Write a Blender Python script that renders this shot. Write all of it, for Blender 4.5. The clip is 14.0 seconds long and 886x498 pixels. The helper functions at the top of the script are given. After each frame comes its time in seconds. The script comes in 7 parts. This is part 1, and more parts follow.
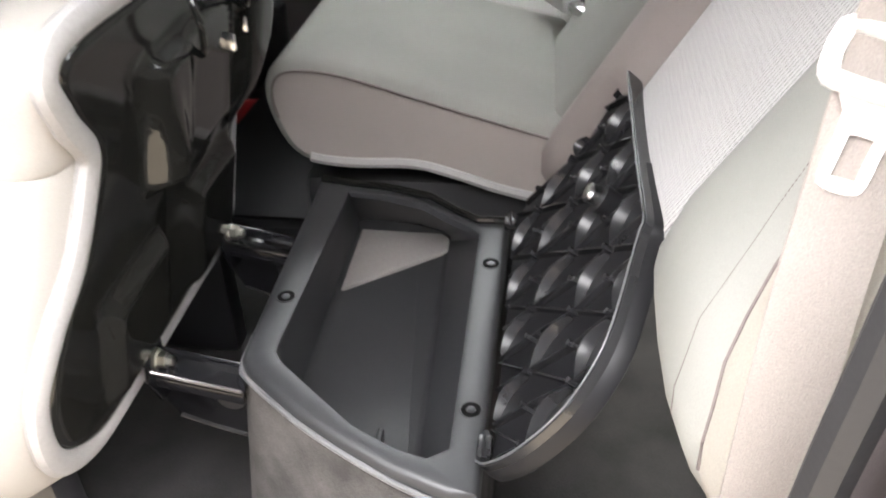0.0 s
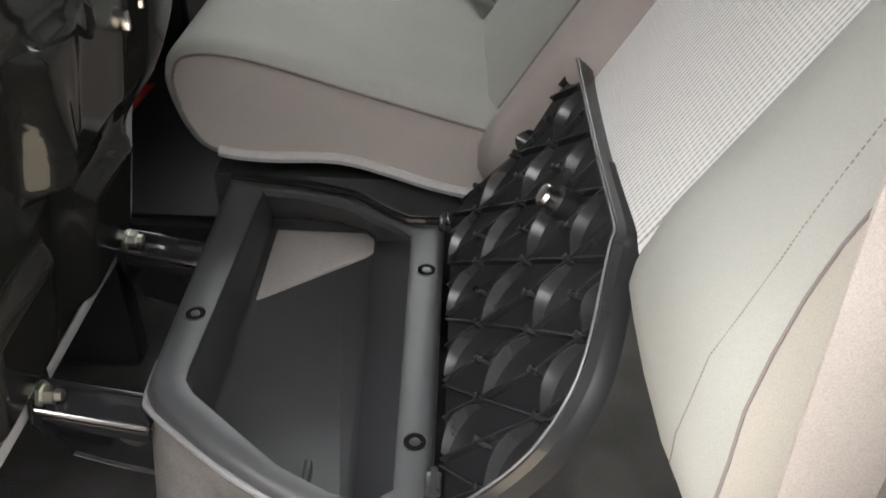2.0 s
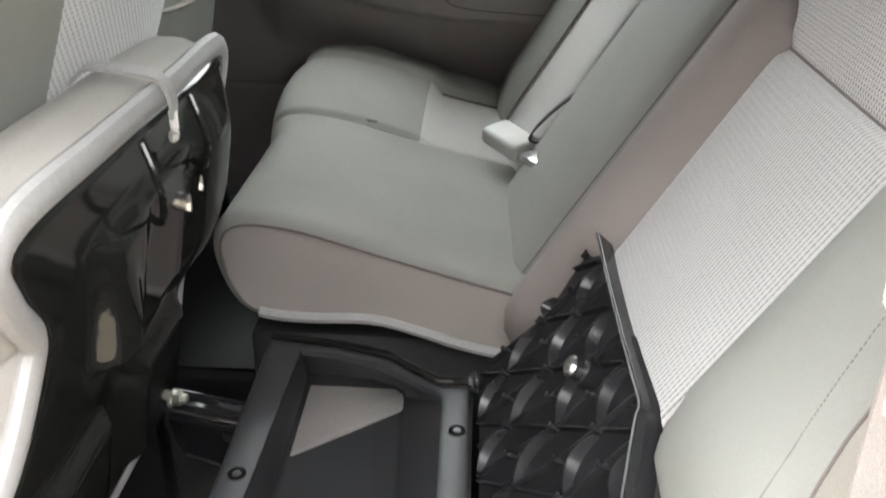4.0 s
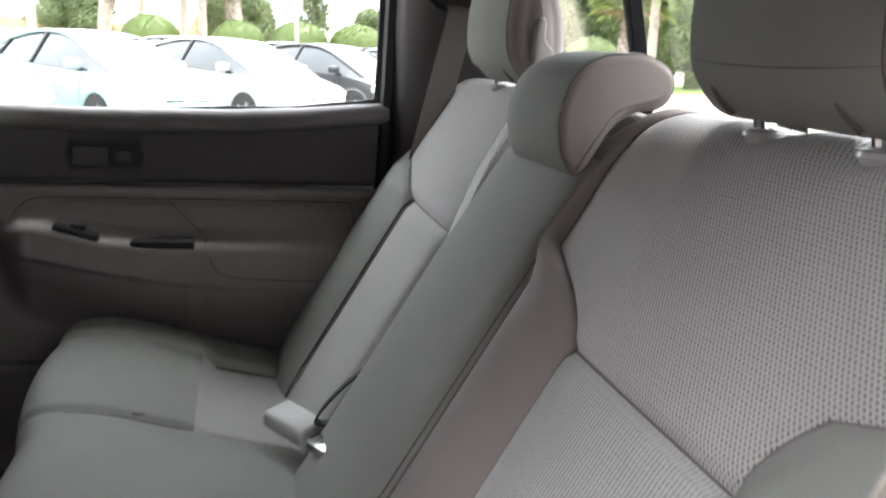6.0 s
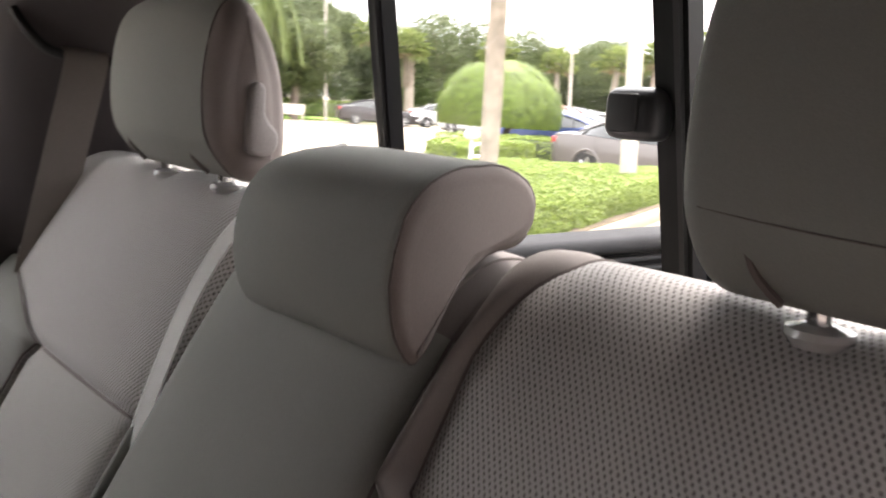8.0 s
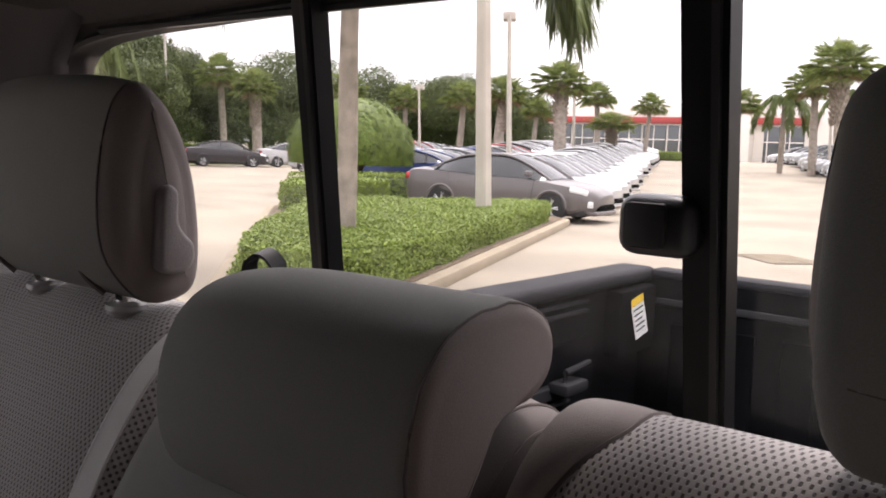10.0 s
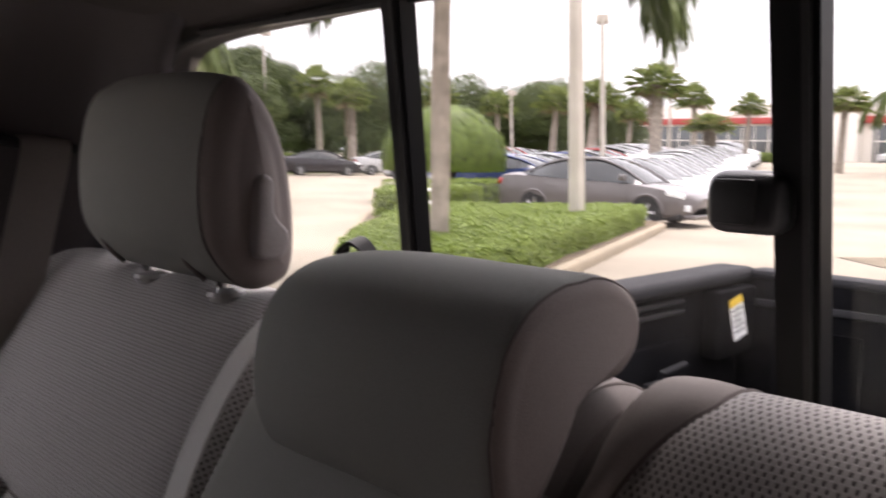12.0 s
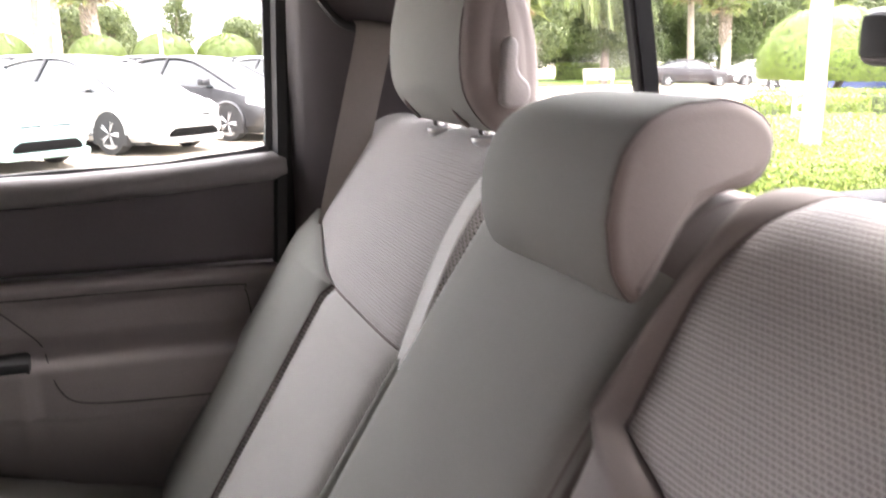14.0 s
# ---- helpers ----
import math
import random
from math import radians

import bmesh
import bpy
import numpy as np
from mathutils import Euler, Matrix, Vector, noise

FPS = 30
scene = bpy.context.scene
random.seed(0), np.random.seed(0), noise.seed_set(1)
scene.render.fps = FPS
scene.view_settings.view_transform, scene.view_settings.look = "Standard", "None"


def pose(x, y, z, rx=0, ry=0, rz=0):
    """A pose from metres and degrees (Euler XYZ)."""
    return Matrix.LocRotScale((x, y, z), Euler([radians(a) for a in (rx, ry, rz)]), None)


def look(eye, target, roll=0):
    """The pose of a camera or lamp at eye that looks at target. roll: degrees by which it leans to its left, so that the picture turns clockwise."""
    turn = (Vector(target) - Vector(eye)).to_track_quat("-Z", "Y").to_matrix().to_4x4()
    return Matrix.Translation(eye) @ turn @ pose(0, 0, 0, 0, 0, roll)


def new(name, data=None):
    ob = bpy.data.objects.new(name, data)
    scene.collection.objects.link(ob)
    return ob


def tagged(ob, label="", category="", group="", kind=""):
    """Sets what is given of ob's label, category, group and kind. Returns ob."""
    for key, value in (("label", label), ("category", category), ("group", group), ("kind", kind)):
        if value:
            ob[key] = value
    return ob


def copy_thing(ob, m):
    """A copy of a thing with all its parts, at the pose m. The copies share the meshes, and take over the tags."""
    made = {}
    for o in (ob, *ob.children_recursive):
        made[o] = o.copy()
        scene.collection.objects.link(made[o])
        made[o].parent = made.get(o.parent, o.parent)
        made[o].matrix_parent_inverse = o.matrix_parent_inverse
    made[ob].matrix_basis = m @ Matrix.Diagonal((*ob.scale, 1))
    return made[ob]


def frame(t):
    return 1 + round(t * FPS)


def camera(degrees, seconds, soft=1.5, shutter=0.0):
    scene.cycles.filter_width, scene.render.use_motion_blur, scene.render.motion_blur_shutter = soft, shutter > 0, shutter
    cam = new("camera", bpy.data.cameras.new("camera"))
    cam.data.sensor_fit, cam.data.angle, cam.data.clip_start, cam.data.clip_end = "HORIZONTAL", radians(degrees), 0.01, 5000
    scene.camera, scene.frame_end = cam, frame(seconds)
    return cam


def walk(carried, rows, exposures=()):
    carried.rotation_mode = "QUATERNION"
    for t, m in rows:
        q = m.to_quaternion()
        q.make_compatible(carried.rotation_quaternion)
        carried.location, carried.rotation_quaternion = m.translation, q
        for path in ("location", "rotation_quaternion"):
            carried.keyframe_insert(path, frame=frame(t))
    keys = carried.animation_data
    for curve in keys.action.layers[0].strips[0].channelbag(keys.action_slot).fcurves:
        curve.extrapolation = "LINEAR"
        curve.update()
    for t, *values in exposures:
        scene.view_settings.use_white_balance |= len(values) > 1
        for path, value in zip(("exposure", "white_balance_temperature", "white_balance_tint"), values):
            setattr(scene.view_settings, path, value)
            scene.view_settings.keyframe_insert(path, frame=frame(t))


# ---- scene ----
cam = camera(54.5, 14.0, soft=1.8, shutter=0.5)
PATH = [
    (0, (1.206, 0.157, 1.401), (0.98, 1.76, 0.227), -1.3),
    (0.5, (1.173, 0.198, 1.38), (1.068, 1.763, 0.138), -0.1),
    (1, (1.161, 0.226, 1.371), (1.054, 1.82, 0.168), 0.4),
    (1.5, (1.168, 0.24, 1.364), (1.099, 1.826, 0.147), 1.1),
    (2, (1.171, 0.237, 1.367), (1.169, 1.833, 0.162), 2.5),
    (4.5, (1.154, 0.208, 1.429), (1.095, 2.023, 0.59), 1.8),
    (5, (1.154, 0.218, 1.444), (1.249, 2.082, 0.725), 2.4),
    (5.5, (1.136, 0.231, 1.47), (1.445, 2.122, 0.896), 2.9),
    (6, (1.144, 0.286, 1.472), (1.599, 2.182, 1.027), 3.2),
    (6.5, (1.157, 0.384, 1.477), (1.719, 2.27, 1.12), 3.8),
    (7, (1.161, 0.475, 1.493), (1.938, 2.285, 1.142), 2.6),
    (7.5, (1.151, 0.591, 1.51), (2.226, 2.252, 1.218), 4.1),
    (8, (1.144, 0.693, 1.515), (2.459, 2.163, 1.182), 4.0),
    (8.5, (1.151, 0.765, 1.537), (2.625, 2.094, 1.288), 2.6),
    (9, (1.158, 0.806, 1.556), (2.714, 2.046, 1.351), 1.8),
    (11.5, (1.173, 0.838, 1.545), (2.687, 2.11, 1.244), 2.1),
    (12, (1.164, 0.822, 1.541), (2.571, 2.225, 1.315), 1.1),
    (12.5, (1.169, 0.793, 1.544), (2.3, 2.429, 1.335), -0.0),
    (13, (1.163, 0.751, 1.539), (2.042, 2.54, 1.372), 0.6),
    (13.3, (1.175, 0.732, 1.538), (1.891, 2.582, 1.28), -0.7),
    (13.5, (1.162, 0.71, 1.525), (1.861, 2.558, 1.209), 0.6),
    (14, (1.177, 0.648, 1.504), (1.88, 2.468, 1.069), 0.3),
]
EXPOSURES = [(0.0, 3.22, 6600, 12), (0.5, 2.9, 6700, 11), (1.5, 2.82, 6700, 9), (2.2, 2.82, 6700, 9), (4.3, 3.05, 6500, 8), (5.0, 2.75, 6400, 9), (6.0, 2.35, 6300, 11), (6.6, 2.0, 6400, 14), (7.5, 2.0, 6850, 17), (8.5, 1.65, 6850, 20), (9.2, 0.66, 6750, 24), (11.3, 0.43, 6750, 26), (12.5, 0.77, 6750, 26), (13.3, 1.17, 6700, 25), (14.0, 2.95, 6700, 22)]
walk(cam, [(t, look(eye, target, roll)) for t, eye, target, roll in PATH], EXPOSURES)

# ---- light: a bright overcast day ----
world = bpy.data.worlds.new("sky")
scene.world = world
world.use_nodes = True
wn, wl = world.node_tree.nodes, world.node_tree.links
sky = wn.new("ShaderNodeTexSky")
sky.sky_type, sky.sun_disc = "NISHITA", False
sky.sun_elevation, sky.sun_rotation = radians(67), radians(110)
sky.air_density, sky.dust_density, sky.ozone_density = 1.0, 6.0, 1.0
cloud = wn.new("ShaderNodeTexNoise")
cloud.inputs["Scale"].default_value, cloud.inputs["Detail"].default_value = 2.2, 5.0
tone = wn.new("ShaderNodeValToRGB")
tone.color_ramp.elements[0].position, tone.color_ramp.elements[0].color = 0.3, (10.5, 10.7, 11.0, 1)
tone.color_ramp.elements[1].position, tone.color_ramp.elements[1].color = 0.7, (13.0, 13.0, 13.0, 1)
veil = wn.new("ShaderNodeMix")
veil.data_type = "RGBA"
veil.inputs["Factor"].default_value = 0.85
wl.new(cloud.outputs["Fac"], tone.inputs["Fac"])
wl.new(sky.outputs["Color"], veil.inputs["A"])
wl.new(tone.outputs["Color"], veil.inputs["B"])
# an overcast sky is brightest overhead
aim, height, lift, glow = (wn.new("ShaderNode" + k) for k in ("TexCoord", "SeparateXYZ", "MapRange", "VectorMath"))
lift.inputs["To Min"].default_value, lift.inputs["To Max"].default_value = 0.75, 1.9
glow.operation = "SCALE"
wl.new(aim.outputs["Generated"], height.inputs[0])
wl.new(height.outputs["Z"], lift.inputs["Value"])
wl.new(veil.outputs["Result"], glow.inputs[0])
wl.new(lift.outputs[0], glow.inputs["Scale"])
wl.new(glow.outputs[0], wn["Background"].inputs["Color"])
wn["Background"].inputs["Strength"].default_value = 0.15
sun = new("sun", bpy.data.lights.new("sun", "SUN"))
sun.data.energy, sun.data.angle, sun.data.color = 2.0, radians(16), (1.0, 0.96, 0.9)
sun.matrix_world = look((8, 3, 20), (0, 0, 0))


# ---- materials ----
def material(name, colour, rough=0.6, metal=0.0, vary=0.12, scale=8.0, grain=0.0, grain_scale=300.0, coat=0.0, spec=0.5, stain=0.0):
    """A surface with patchy tone, fine grain and relief, at sizes in metres."""
    m = bpy.data.materials.new(name)
    m.use_nodes = True
    n, l = m.node_tree.nodes, m.node_tree.links
    b = n["Principled BSDF"]
    b.inputs["Roughness"].default_value, b.inputs["Metallic"].default_value = rough, metal
    b.inputs["Coat Weight"].default_value, b.inputs["Specular IOR Level"].default_value = coat, spec
    where = n.new("ShaderNodeTexCoord")
    big = n.new("ShaderNodeTexNoise")
    big.inputs["Scale"].default_value, big.inputs["Detail"].default_value = scale, 4.0
    fine = n.new("ShaderNodeTexNoise")
    fine.inputs["Scale"].default_value, fine.inputs["Detail"].default_value = grain_scale, 3.0
    l.new(where.outputs["Object"], big.inputs["Vector"])
    l.new(where.outputs["Object"], fine.inputs["Vector"])
    ramp = n.new("ShaderNodeValToRGB")
    lo, hi = 1.0 - vary - stain, 1.0 + vary
    ramp.color_ramp.elements[0].position, ramp.color_ramp.elements[0].color = 0.3, (*[c * lo for c in colour], 1)
    ramp.color_ramp.elements[1].position, ramp.color_ramp.elements[1].color = 0.7, (*[min(1, c * hi) for c in colour], 1)
    l.new(big.outputs["Fac"], ramp.inputs["Fac"])
    mix = n.new("ShaderNodeMix")
    mix.data_type, mix.blend_type = "RGBA", "OVERLAY"
    mix.inputs["Factor"].default_value = min(1.0, 0.08 + 0.5 * grain)
    l.new(ramp.outputs["Color"], mix.inputs["A"])
    l.new(fine.outputs["Fac"], mix.inputs["B"])
    l.new(mix.outputs["Result"], b.inputs["Base Color"])
    if grain:
        bump = n.new("ShaderNodeBump")
        bump.inputs["Strength"].default_value, bump.inputs["Distance"].default_value = min(1.0, grain * 1.5), 0.001
        l.new(fine.outputs["Fac"], bump.inputs["Height"])
        l.new(bump.outputs["Normal"], b.inputs["Normal"])
    return m


def knit(name, colour, hole, pitch_u, pitch_v, depth=0.7, rough=0.9, size=0.5, rib=0.0):
    """A spacer knit: rows of small dark holes on a light face, laid out by the UV map in metres."""
    m = bpy.data.materials.new(name)
    m.use_nodes = True
    n, l = m.node_tree.nodes, m.node_tree.links
    b = n["Principled BSDF"]
    b.inputs["Roughness"].default_value = rough
    b.inputs["Sheen Weight"].default_value = 0.3
    where = n.new("ShaderNodeTexCoord")
    split = n.new("ShaderNodeSeparateXYZ")
    l.new(where.outputs["UV"], split.inputs["Vector"])

    def wave(a, b_, ku, kv):
        su, sv, add, sine = (n.new("ShaderNodeMath") for _ in range(4))
        su.operation = sv.operation = "MULTIPLY"
        sine.operation = "SINE"
        su.inputs[1].default_value, sv.inputs[1].default_value = ku, kv
        l.new(a, su.inputs[0])
        l.new(b_, sv.inputs[0])
        l.new(su.outputs[0], add.inputs[0])
        l.new(sv.outputs[0], add.inputs[1])
        l.new(add.outputs[0], sine.inputs[0])
        return sine.outputs[0]

    ku, kv = math.pi / pitch_u, math.pi / pitch_v
    w1 = wave(split.outputs["X"], split.outputs["Y"], 2 * ku, 0.0)
    w2 = wave(split.outputs["X"], split.outputs["Y"], 0.0, 2 * kv)
    prod = n.new("ShaderNodeMath")
    prod.operation = "MULTIPLY"
    cross = n.new("ShaderNodeMapRange")
    cross.inputs["From Min"].default_value, cross.inputs["To Min"].default_value = -1.0, 2 * rib - 1.0
    l.new(w2, cross.inputs["Value"])
    l.new(w1, prod.inputs[0])
    l.new(cross.outputs[0], prod.inputs[1])
    ramp = n.new("ShaderNodeValToRGB")
    ramp.color_ramp.elements[0].position, ramp.color_ramp.elements[0].color = size - 0.22, (0, 0, 0, 1)
    ramp.color_ramp.elements[1].position, ramp.color_ramp.elements[1].color = size + 0.22, (1, 1, 1, 1)
    l.new(prod.outputs[0], ramp.inputs["Fac"])
    patch = n.new("ShaderNodeTexNoise")
    patch.inputs["Scale"].default_value = 6.0
    l.new(where.outputs["UV"], patch.inputs["Vector"])
    tint = n.new("ShaderNodeMix")
    tint.data_type = "RGBA"
    tint.inputs["A"].default_value, tint.inputs["B"].default_value = (*[c * 0.9 for c in colour], 1), (*[c * 1.08 for c in colour], 1)
    l.new(patch.outputs["Fac"], tint.inputs["Factor"])
    mix = n.new("ShaderNodeMix")
    mix.data_type = "RGBA"
    mix.inputs["B"].default_value = (*hole, 1)
    l.new(ramp.outputs["Color"], mix.inputs["Factor"])
    l.new(tint.outputs["Result"], mix.inputs["A"])
    l.new(mix.outputs["Result"], b.inputs["Base Color"])
    bump = n.new("ShaderNodeBump")
    bump.invert = True
    bump.inputs["Strength"].default_value, bump.inputs["Distance"].default_value = depth, 0.0015
    l.new(ramp.outputs["Color"], bump.inputs["Height"])
    l.new(bump.outputs["Normal"], b.inputs["Normal"])
    return m


def car_paint():
    """Glossy paint in the object's own colour."""
    m = bpy.data.materials.new("car_paint")
    m.use_nodes = True
    n, l = m.node_tree.nodes, m.node_tree.links
    b = n["Principled BSDF"]
    info = n.new("ShaderNodeObjectInfo")
    l.new(info.outputs["Color"], b.inputs["Base Color"])
    b.inputs["Roughness"].default_value, b.inputs["Coat Weight"].default_value = 0.35, 0.35
    b.inputs["Metallic"].default_value = 0.15
    return m


def leaves(name, dark, light, rough=0.55, through_light=0.0):
    """Leaf green that varies from leaf to leaf."""
    m = bpy.data.materials.new(name)
    m.use_nodes = True
    n, l = m.node_tree.nodes, m.node_tree.links
    b = n["Principled BSDF"]
    b.inputs["Roughness"].default_value = rough
    geo = n.new("ShaderNodeNewGeometry")
    ramp = n.new("ShaderNodeValToRGB")
    ramp.color_ramp.elements[0].color, ramp.color_ramp.elements[1].color = (*dark, 1), (*light, 1)
    l.new(geo.outputs["Random Per Island"], ramp.inputs["Fac"])
    l.new(ramp.outputs["Color"], b.inputs["Base Color"])
    if through_light:
        thin = n.new("ShaderNodeBsdfTranslucent")
        both = n.new("ShaderNodeMixShader")
        both.inputs["Fac"].default_value = through_light
        l.new(ramp.outputs["Color"], thin.inputs["Color"])
        l.new(b.outputs["BSDF"], both.inputs[1])
        l.new(thin.outputs["BSDF"], both.inputs[2])
        l.new(both.outputs["Shader"], n["Material Output"].inputs["Surface"])
    return m


def glass(name, tint=(1, 1, 1), rough=0.0):
    m = bpy.data.materials.new(name)
    m.use_nodes = True
    n, l = m.node_tree.nodes, m.node_tree.links
    n.remove(n["Principled BSDF"])
    clear, shine, mix, edge, power, gloss = (n.new("ShaderNode" + k) for k in ("BsdfTransparent", "BsdfGlossy", "MixShader", "LayerWeight", "Math", "MapRange"))
    clear.inputs["Color"].default_value = (*tint, 1)
    shine.inputs["Roughness"].default_value = rough
    edge.inputs["Blend"].default_value = 0.5
    power.operation = "POWER"
    power.inputs[1].default_value = 5.0
    gloss.inputs["To Min"].default_value, gloss.inputs["To Max"].default_value = 0.03, 0.9
    l.new(edge.outputs["Facing"], power.inputs[0])
    l.new(power.outputs[0], gloss.inputs["Value"])
    l.new(gloss.outputs[0], mix.inputs[0])
    l.new(clear.outputs[0], mix.inputs[1])
    l.new(shine.outputs[0], mix.inputs[2])
    l.new(mix.outputs[0], n["Material Output"].inputs["Surface"])
    return m


CLOTH = material("seat_cloth", (0.207, 0.205, 0.188), 0.85, vary=0.08, scale=5, grain=0.2, grain_scale=1300)
SIDE_BEIGE = material("seat_side_beige", (0.24, 0.222, 0.193), 0.85, vary=0.07, scale=5, grain=0.25, grain_scale=1300)
HEAD_SIDE = material("headrest_side_cloth", (0.24, 0.203, 0.191), 0.85, vary=0.08, scale=5, grain=0.2, grain_scale=1300)
SLEEVE = material("guide_plastic", (0.42, 0.41, 0.40), 0.15, vary=0.1, spec=0.7)
# Brown cloth, darkened to carry the shade under the roll headrest.
BACK_SIDE_SHADED = material("seat_side_brown_shaded", (0.135, 0.115, 0.108), 0.85, vary=0.08, scale=5, grain=0.2, grain_scale=1300)
BOLSTER = material("seat_bolster_brown", (0.195, 0.170, 0.159), 0.85, vary=0.08, scale=5, grain=0.2, grain_scale=1300)
CLOTH_SIDE = material("seat_side_cloth", (0.245, 0.218, 0.202), 0.85, vary=0.08, scale=5, grain=0.2, grain_scale=1300)
KNIT = knit("seat_knit", (0.385, 0.36, 0.346), (0.095, 0.082, 0.079), 0.0042, 0.0062, size=0.36, rib=0.08)
KNIT_RIB = knit("seat_knit_lower", (0.385, 0.372, 0.36), (0.155, 0.150, 0.145), 0.0042, 0.0054, size=0.40, rib=0.78)
KNIT_FLAT = knit("seat_knit_fine", (0.33, 0.315, 0.295), (0.2, 0.19, 0.18), 0.004, 0.005, depth=0.4)
KNIT_STRIPE = knit("seat_knit_ribbed", (0.52, 0.51, 0.50), (0.22, 0.22, 0.22), 0.0080, 0.0080)
# Beige seat cloth with the light from the open door painted in.
COVER_LIT = material("cushion_cover_lit", (0.29, 0.272, 0.252), 0.85, vary=0.06, scale=5, grain=0.2, grain_scale=1200)
# Paler plastic that carries the patch of light on the tray floor.
LIGHT_PATCH = material("tray_light_patch", (0.20, 0.185, 0.177), 0.6, vary=0.08, scale=9, grain=0.1)
# Pale grey for the tray's edge strip and the lid lip's painted highlight.
EDGE_TRIM_GLINT = material("edge_trim", (0.10, 0.10, 0.102), 0.3, vary=0.2, scale=30)
LID_GLOSS = material("lid_plastic", (0.015, 0.015, 0.016), 0.25, vary=0.15, scale=14, spec=0.5)
LID_PLAIN = material("lid_skirt", (0.009, 0.009, 0.010), 0.45, vary=0.15, scale=14, spec=0.2)
PIPING = material("piping", (0.27, 0.26, 0.255), 0.6, vary=0.06, grain=0.1)
SEAM = material("seam_thread", (0.12, 0.098, 0.092), 0.8)
BLACK_GLOSS = material("black_pan", (0.009, 0.009, 0.008), 0.11, vary=0.1, scale=12, spec=0.36)
BLACK_PLASTIC = material("black_plastic", (0.016, 0.016, 0.018), 0.30, vary=0.15, grain=0.1, grain_scale=600)
# Near black for car grilles and seams, and the screw recesses' painted shade.
SHADE_BLACK = material("shade_black", (0.003, 0.003, 0.003), 0.9, spec=0.05)
BLACK_RUBBER = material("black_rubber", (0.013, 0.013, 0.014), 0.6, grain=0.1)
TRAY_PLASTIC = material("tray_plastic", (0.0215, 0.0222, 0.0238), 0.45, vary=0.12, grain=0.08, grain_scale=800)
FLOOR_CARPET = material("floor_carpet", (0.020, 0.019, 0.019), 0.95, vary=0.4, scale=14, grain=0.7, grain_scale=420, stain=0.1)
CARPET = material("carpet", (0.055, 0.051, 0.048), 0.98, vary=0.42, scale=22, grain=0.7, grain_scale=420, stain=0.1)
TRIM = material("door_trim", (0.29, 0.256, 0.248), 0.6, vary=0.07, scale=4, grain=0.2, grain_scale=700)
TRIM_DARK = material("door_trim_dark", (0.085, 0.073, 0.077), 0.65, vary=0.08, grain=0.2, grain_scale=700)
# Door trim at the sill, lightened so its colour carries window light.
SILL_LIT = material("sill_lit", (0.20, 0.182, 0.18), 0.5, vary=0.05, grain=0.2, grain_scale=700)
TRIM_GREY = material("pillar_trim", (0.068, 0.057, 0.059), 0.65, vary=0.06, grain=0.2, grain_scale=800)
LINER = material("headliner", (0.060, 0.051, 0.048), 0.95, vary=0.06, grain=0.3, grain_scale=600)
BELT = material("belt_webbing", (0.235, 0.207, 0.188), 0.8, vary=0.06, grain=0.4, grain_scale=1100)
BELT_LIGHT = material("belt_webbing_light", (0.84, 0.84, 0.82), 0.75, vary=0.05, grain=0.3, grain_scale=1100)
WHITE_PLASTIC = material("white_plastic", (0.62, 0.6, 0.57), 0.4, vary=0.05)
GREY_PLASTIC = material("grey_plastic", (0.40, 0.395, 0.375), 0.45, vary=0.05)
STEEL = material("bright_steel", (0.6, 0.6, 0.6), 0.22, metal=1.0, vary=0.1, scale=40)
# Brighter metal that stands for the highlights on the bracket edges.
GLINT_STEEL = material("glint_steel", (0.17, 0.17, 0.17), 0.25, metal=1.0, vary=0.3, scale=60)
ZINC = material("zinc_bolt", (0.7, 0.68, 0.6), 0.3, metal=1.0, vary=0.1, scale=60)
BRACKET = material("black_bracket", (0.008, 0.008, 0.009), 0.14, vary=0.2, spec=0.3)
RED = material("red_label", (0.35, 0.02, 0.02), 0.5)
LABEL_WHITE = material("label_white", (0.75, 0.75, 0.73), 0.5)
LABEL_YELLOW = material("label_yellow", (0.75, 0.5, 0.05), 0.5)
GLASS = glass("clear_glass", (0.93, 0.95, 0.945))
BED_LINER = material("bed_liner", (0.006, 0.006, 0.007), 0.9, spec=0.03, vary=0.25, scale=6, grain=0.3, grain_scale=250, stain=0.2)
BED_CAP = material("bed_cap", (0.026, 0.026, 0.028), 0.7, spec=0.08, vary=0.15, grain=0.25, grain_scale=300)
TRUCK_PAINT = material("truck_paint", (0.6, 0.6, 0.6), 0.3, coat=0.8, vary=0.03)
CONCRETE = material("concrete", (0.27, 0.232, 0.178), 0.9, vary=0.12, scale=0.35, grain=0.3, grain_scale=25, stain=0.1)
KERB = material("kerb", (0.275, 0.228, 0.163), 0.9, vary=0.15, scale=2, grain=0.3, grain_scale=60)
MULCH = material("mulch", (0.12, 0.088, 0.055), 0.95, vary=0.35, scale=3, grain=0.6, grain_scale=40)
GRASS = material("grass", (0.16, 0.25, 0.05), 0.95, vary=0.25, scale=1.2, grain=0.5, grain_scale=30)
BARK = material("palm_bark", (0.27, 0.23, 0.19), 0.95, vary=0.3, scale=6, grain=0.5, grain_scale=60)
BARK_OAK = material("oak_bark", (0.14, 0.11, 0.09), 0.95, vary=0.3, scale=6, grain=0.5, grain_scale=40)
HEDGE_LEAF = leaves("hedge_leaf", (0.10, 0.15, 0.024), (0.25, 0.33, 0.060), through_light=0.2)
DOME_LEAF = leaves("dome_leaf", (0.036, 0.058, 0.006), (0.085, 0.122, 0.012))
BUSH_LEAF = leaves("bush_leaf", (0.06, 0.10, 0.010), (0.165, 0.235, 0.030), through_light=0.15)
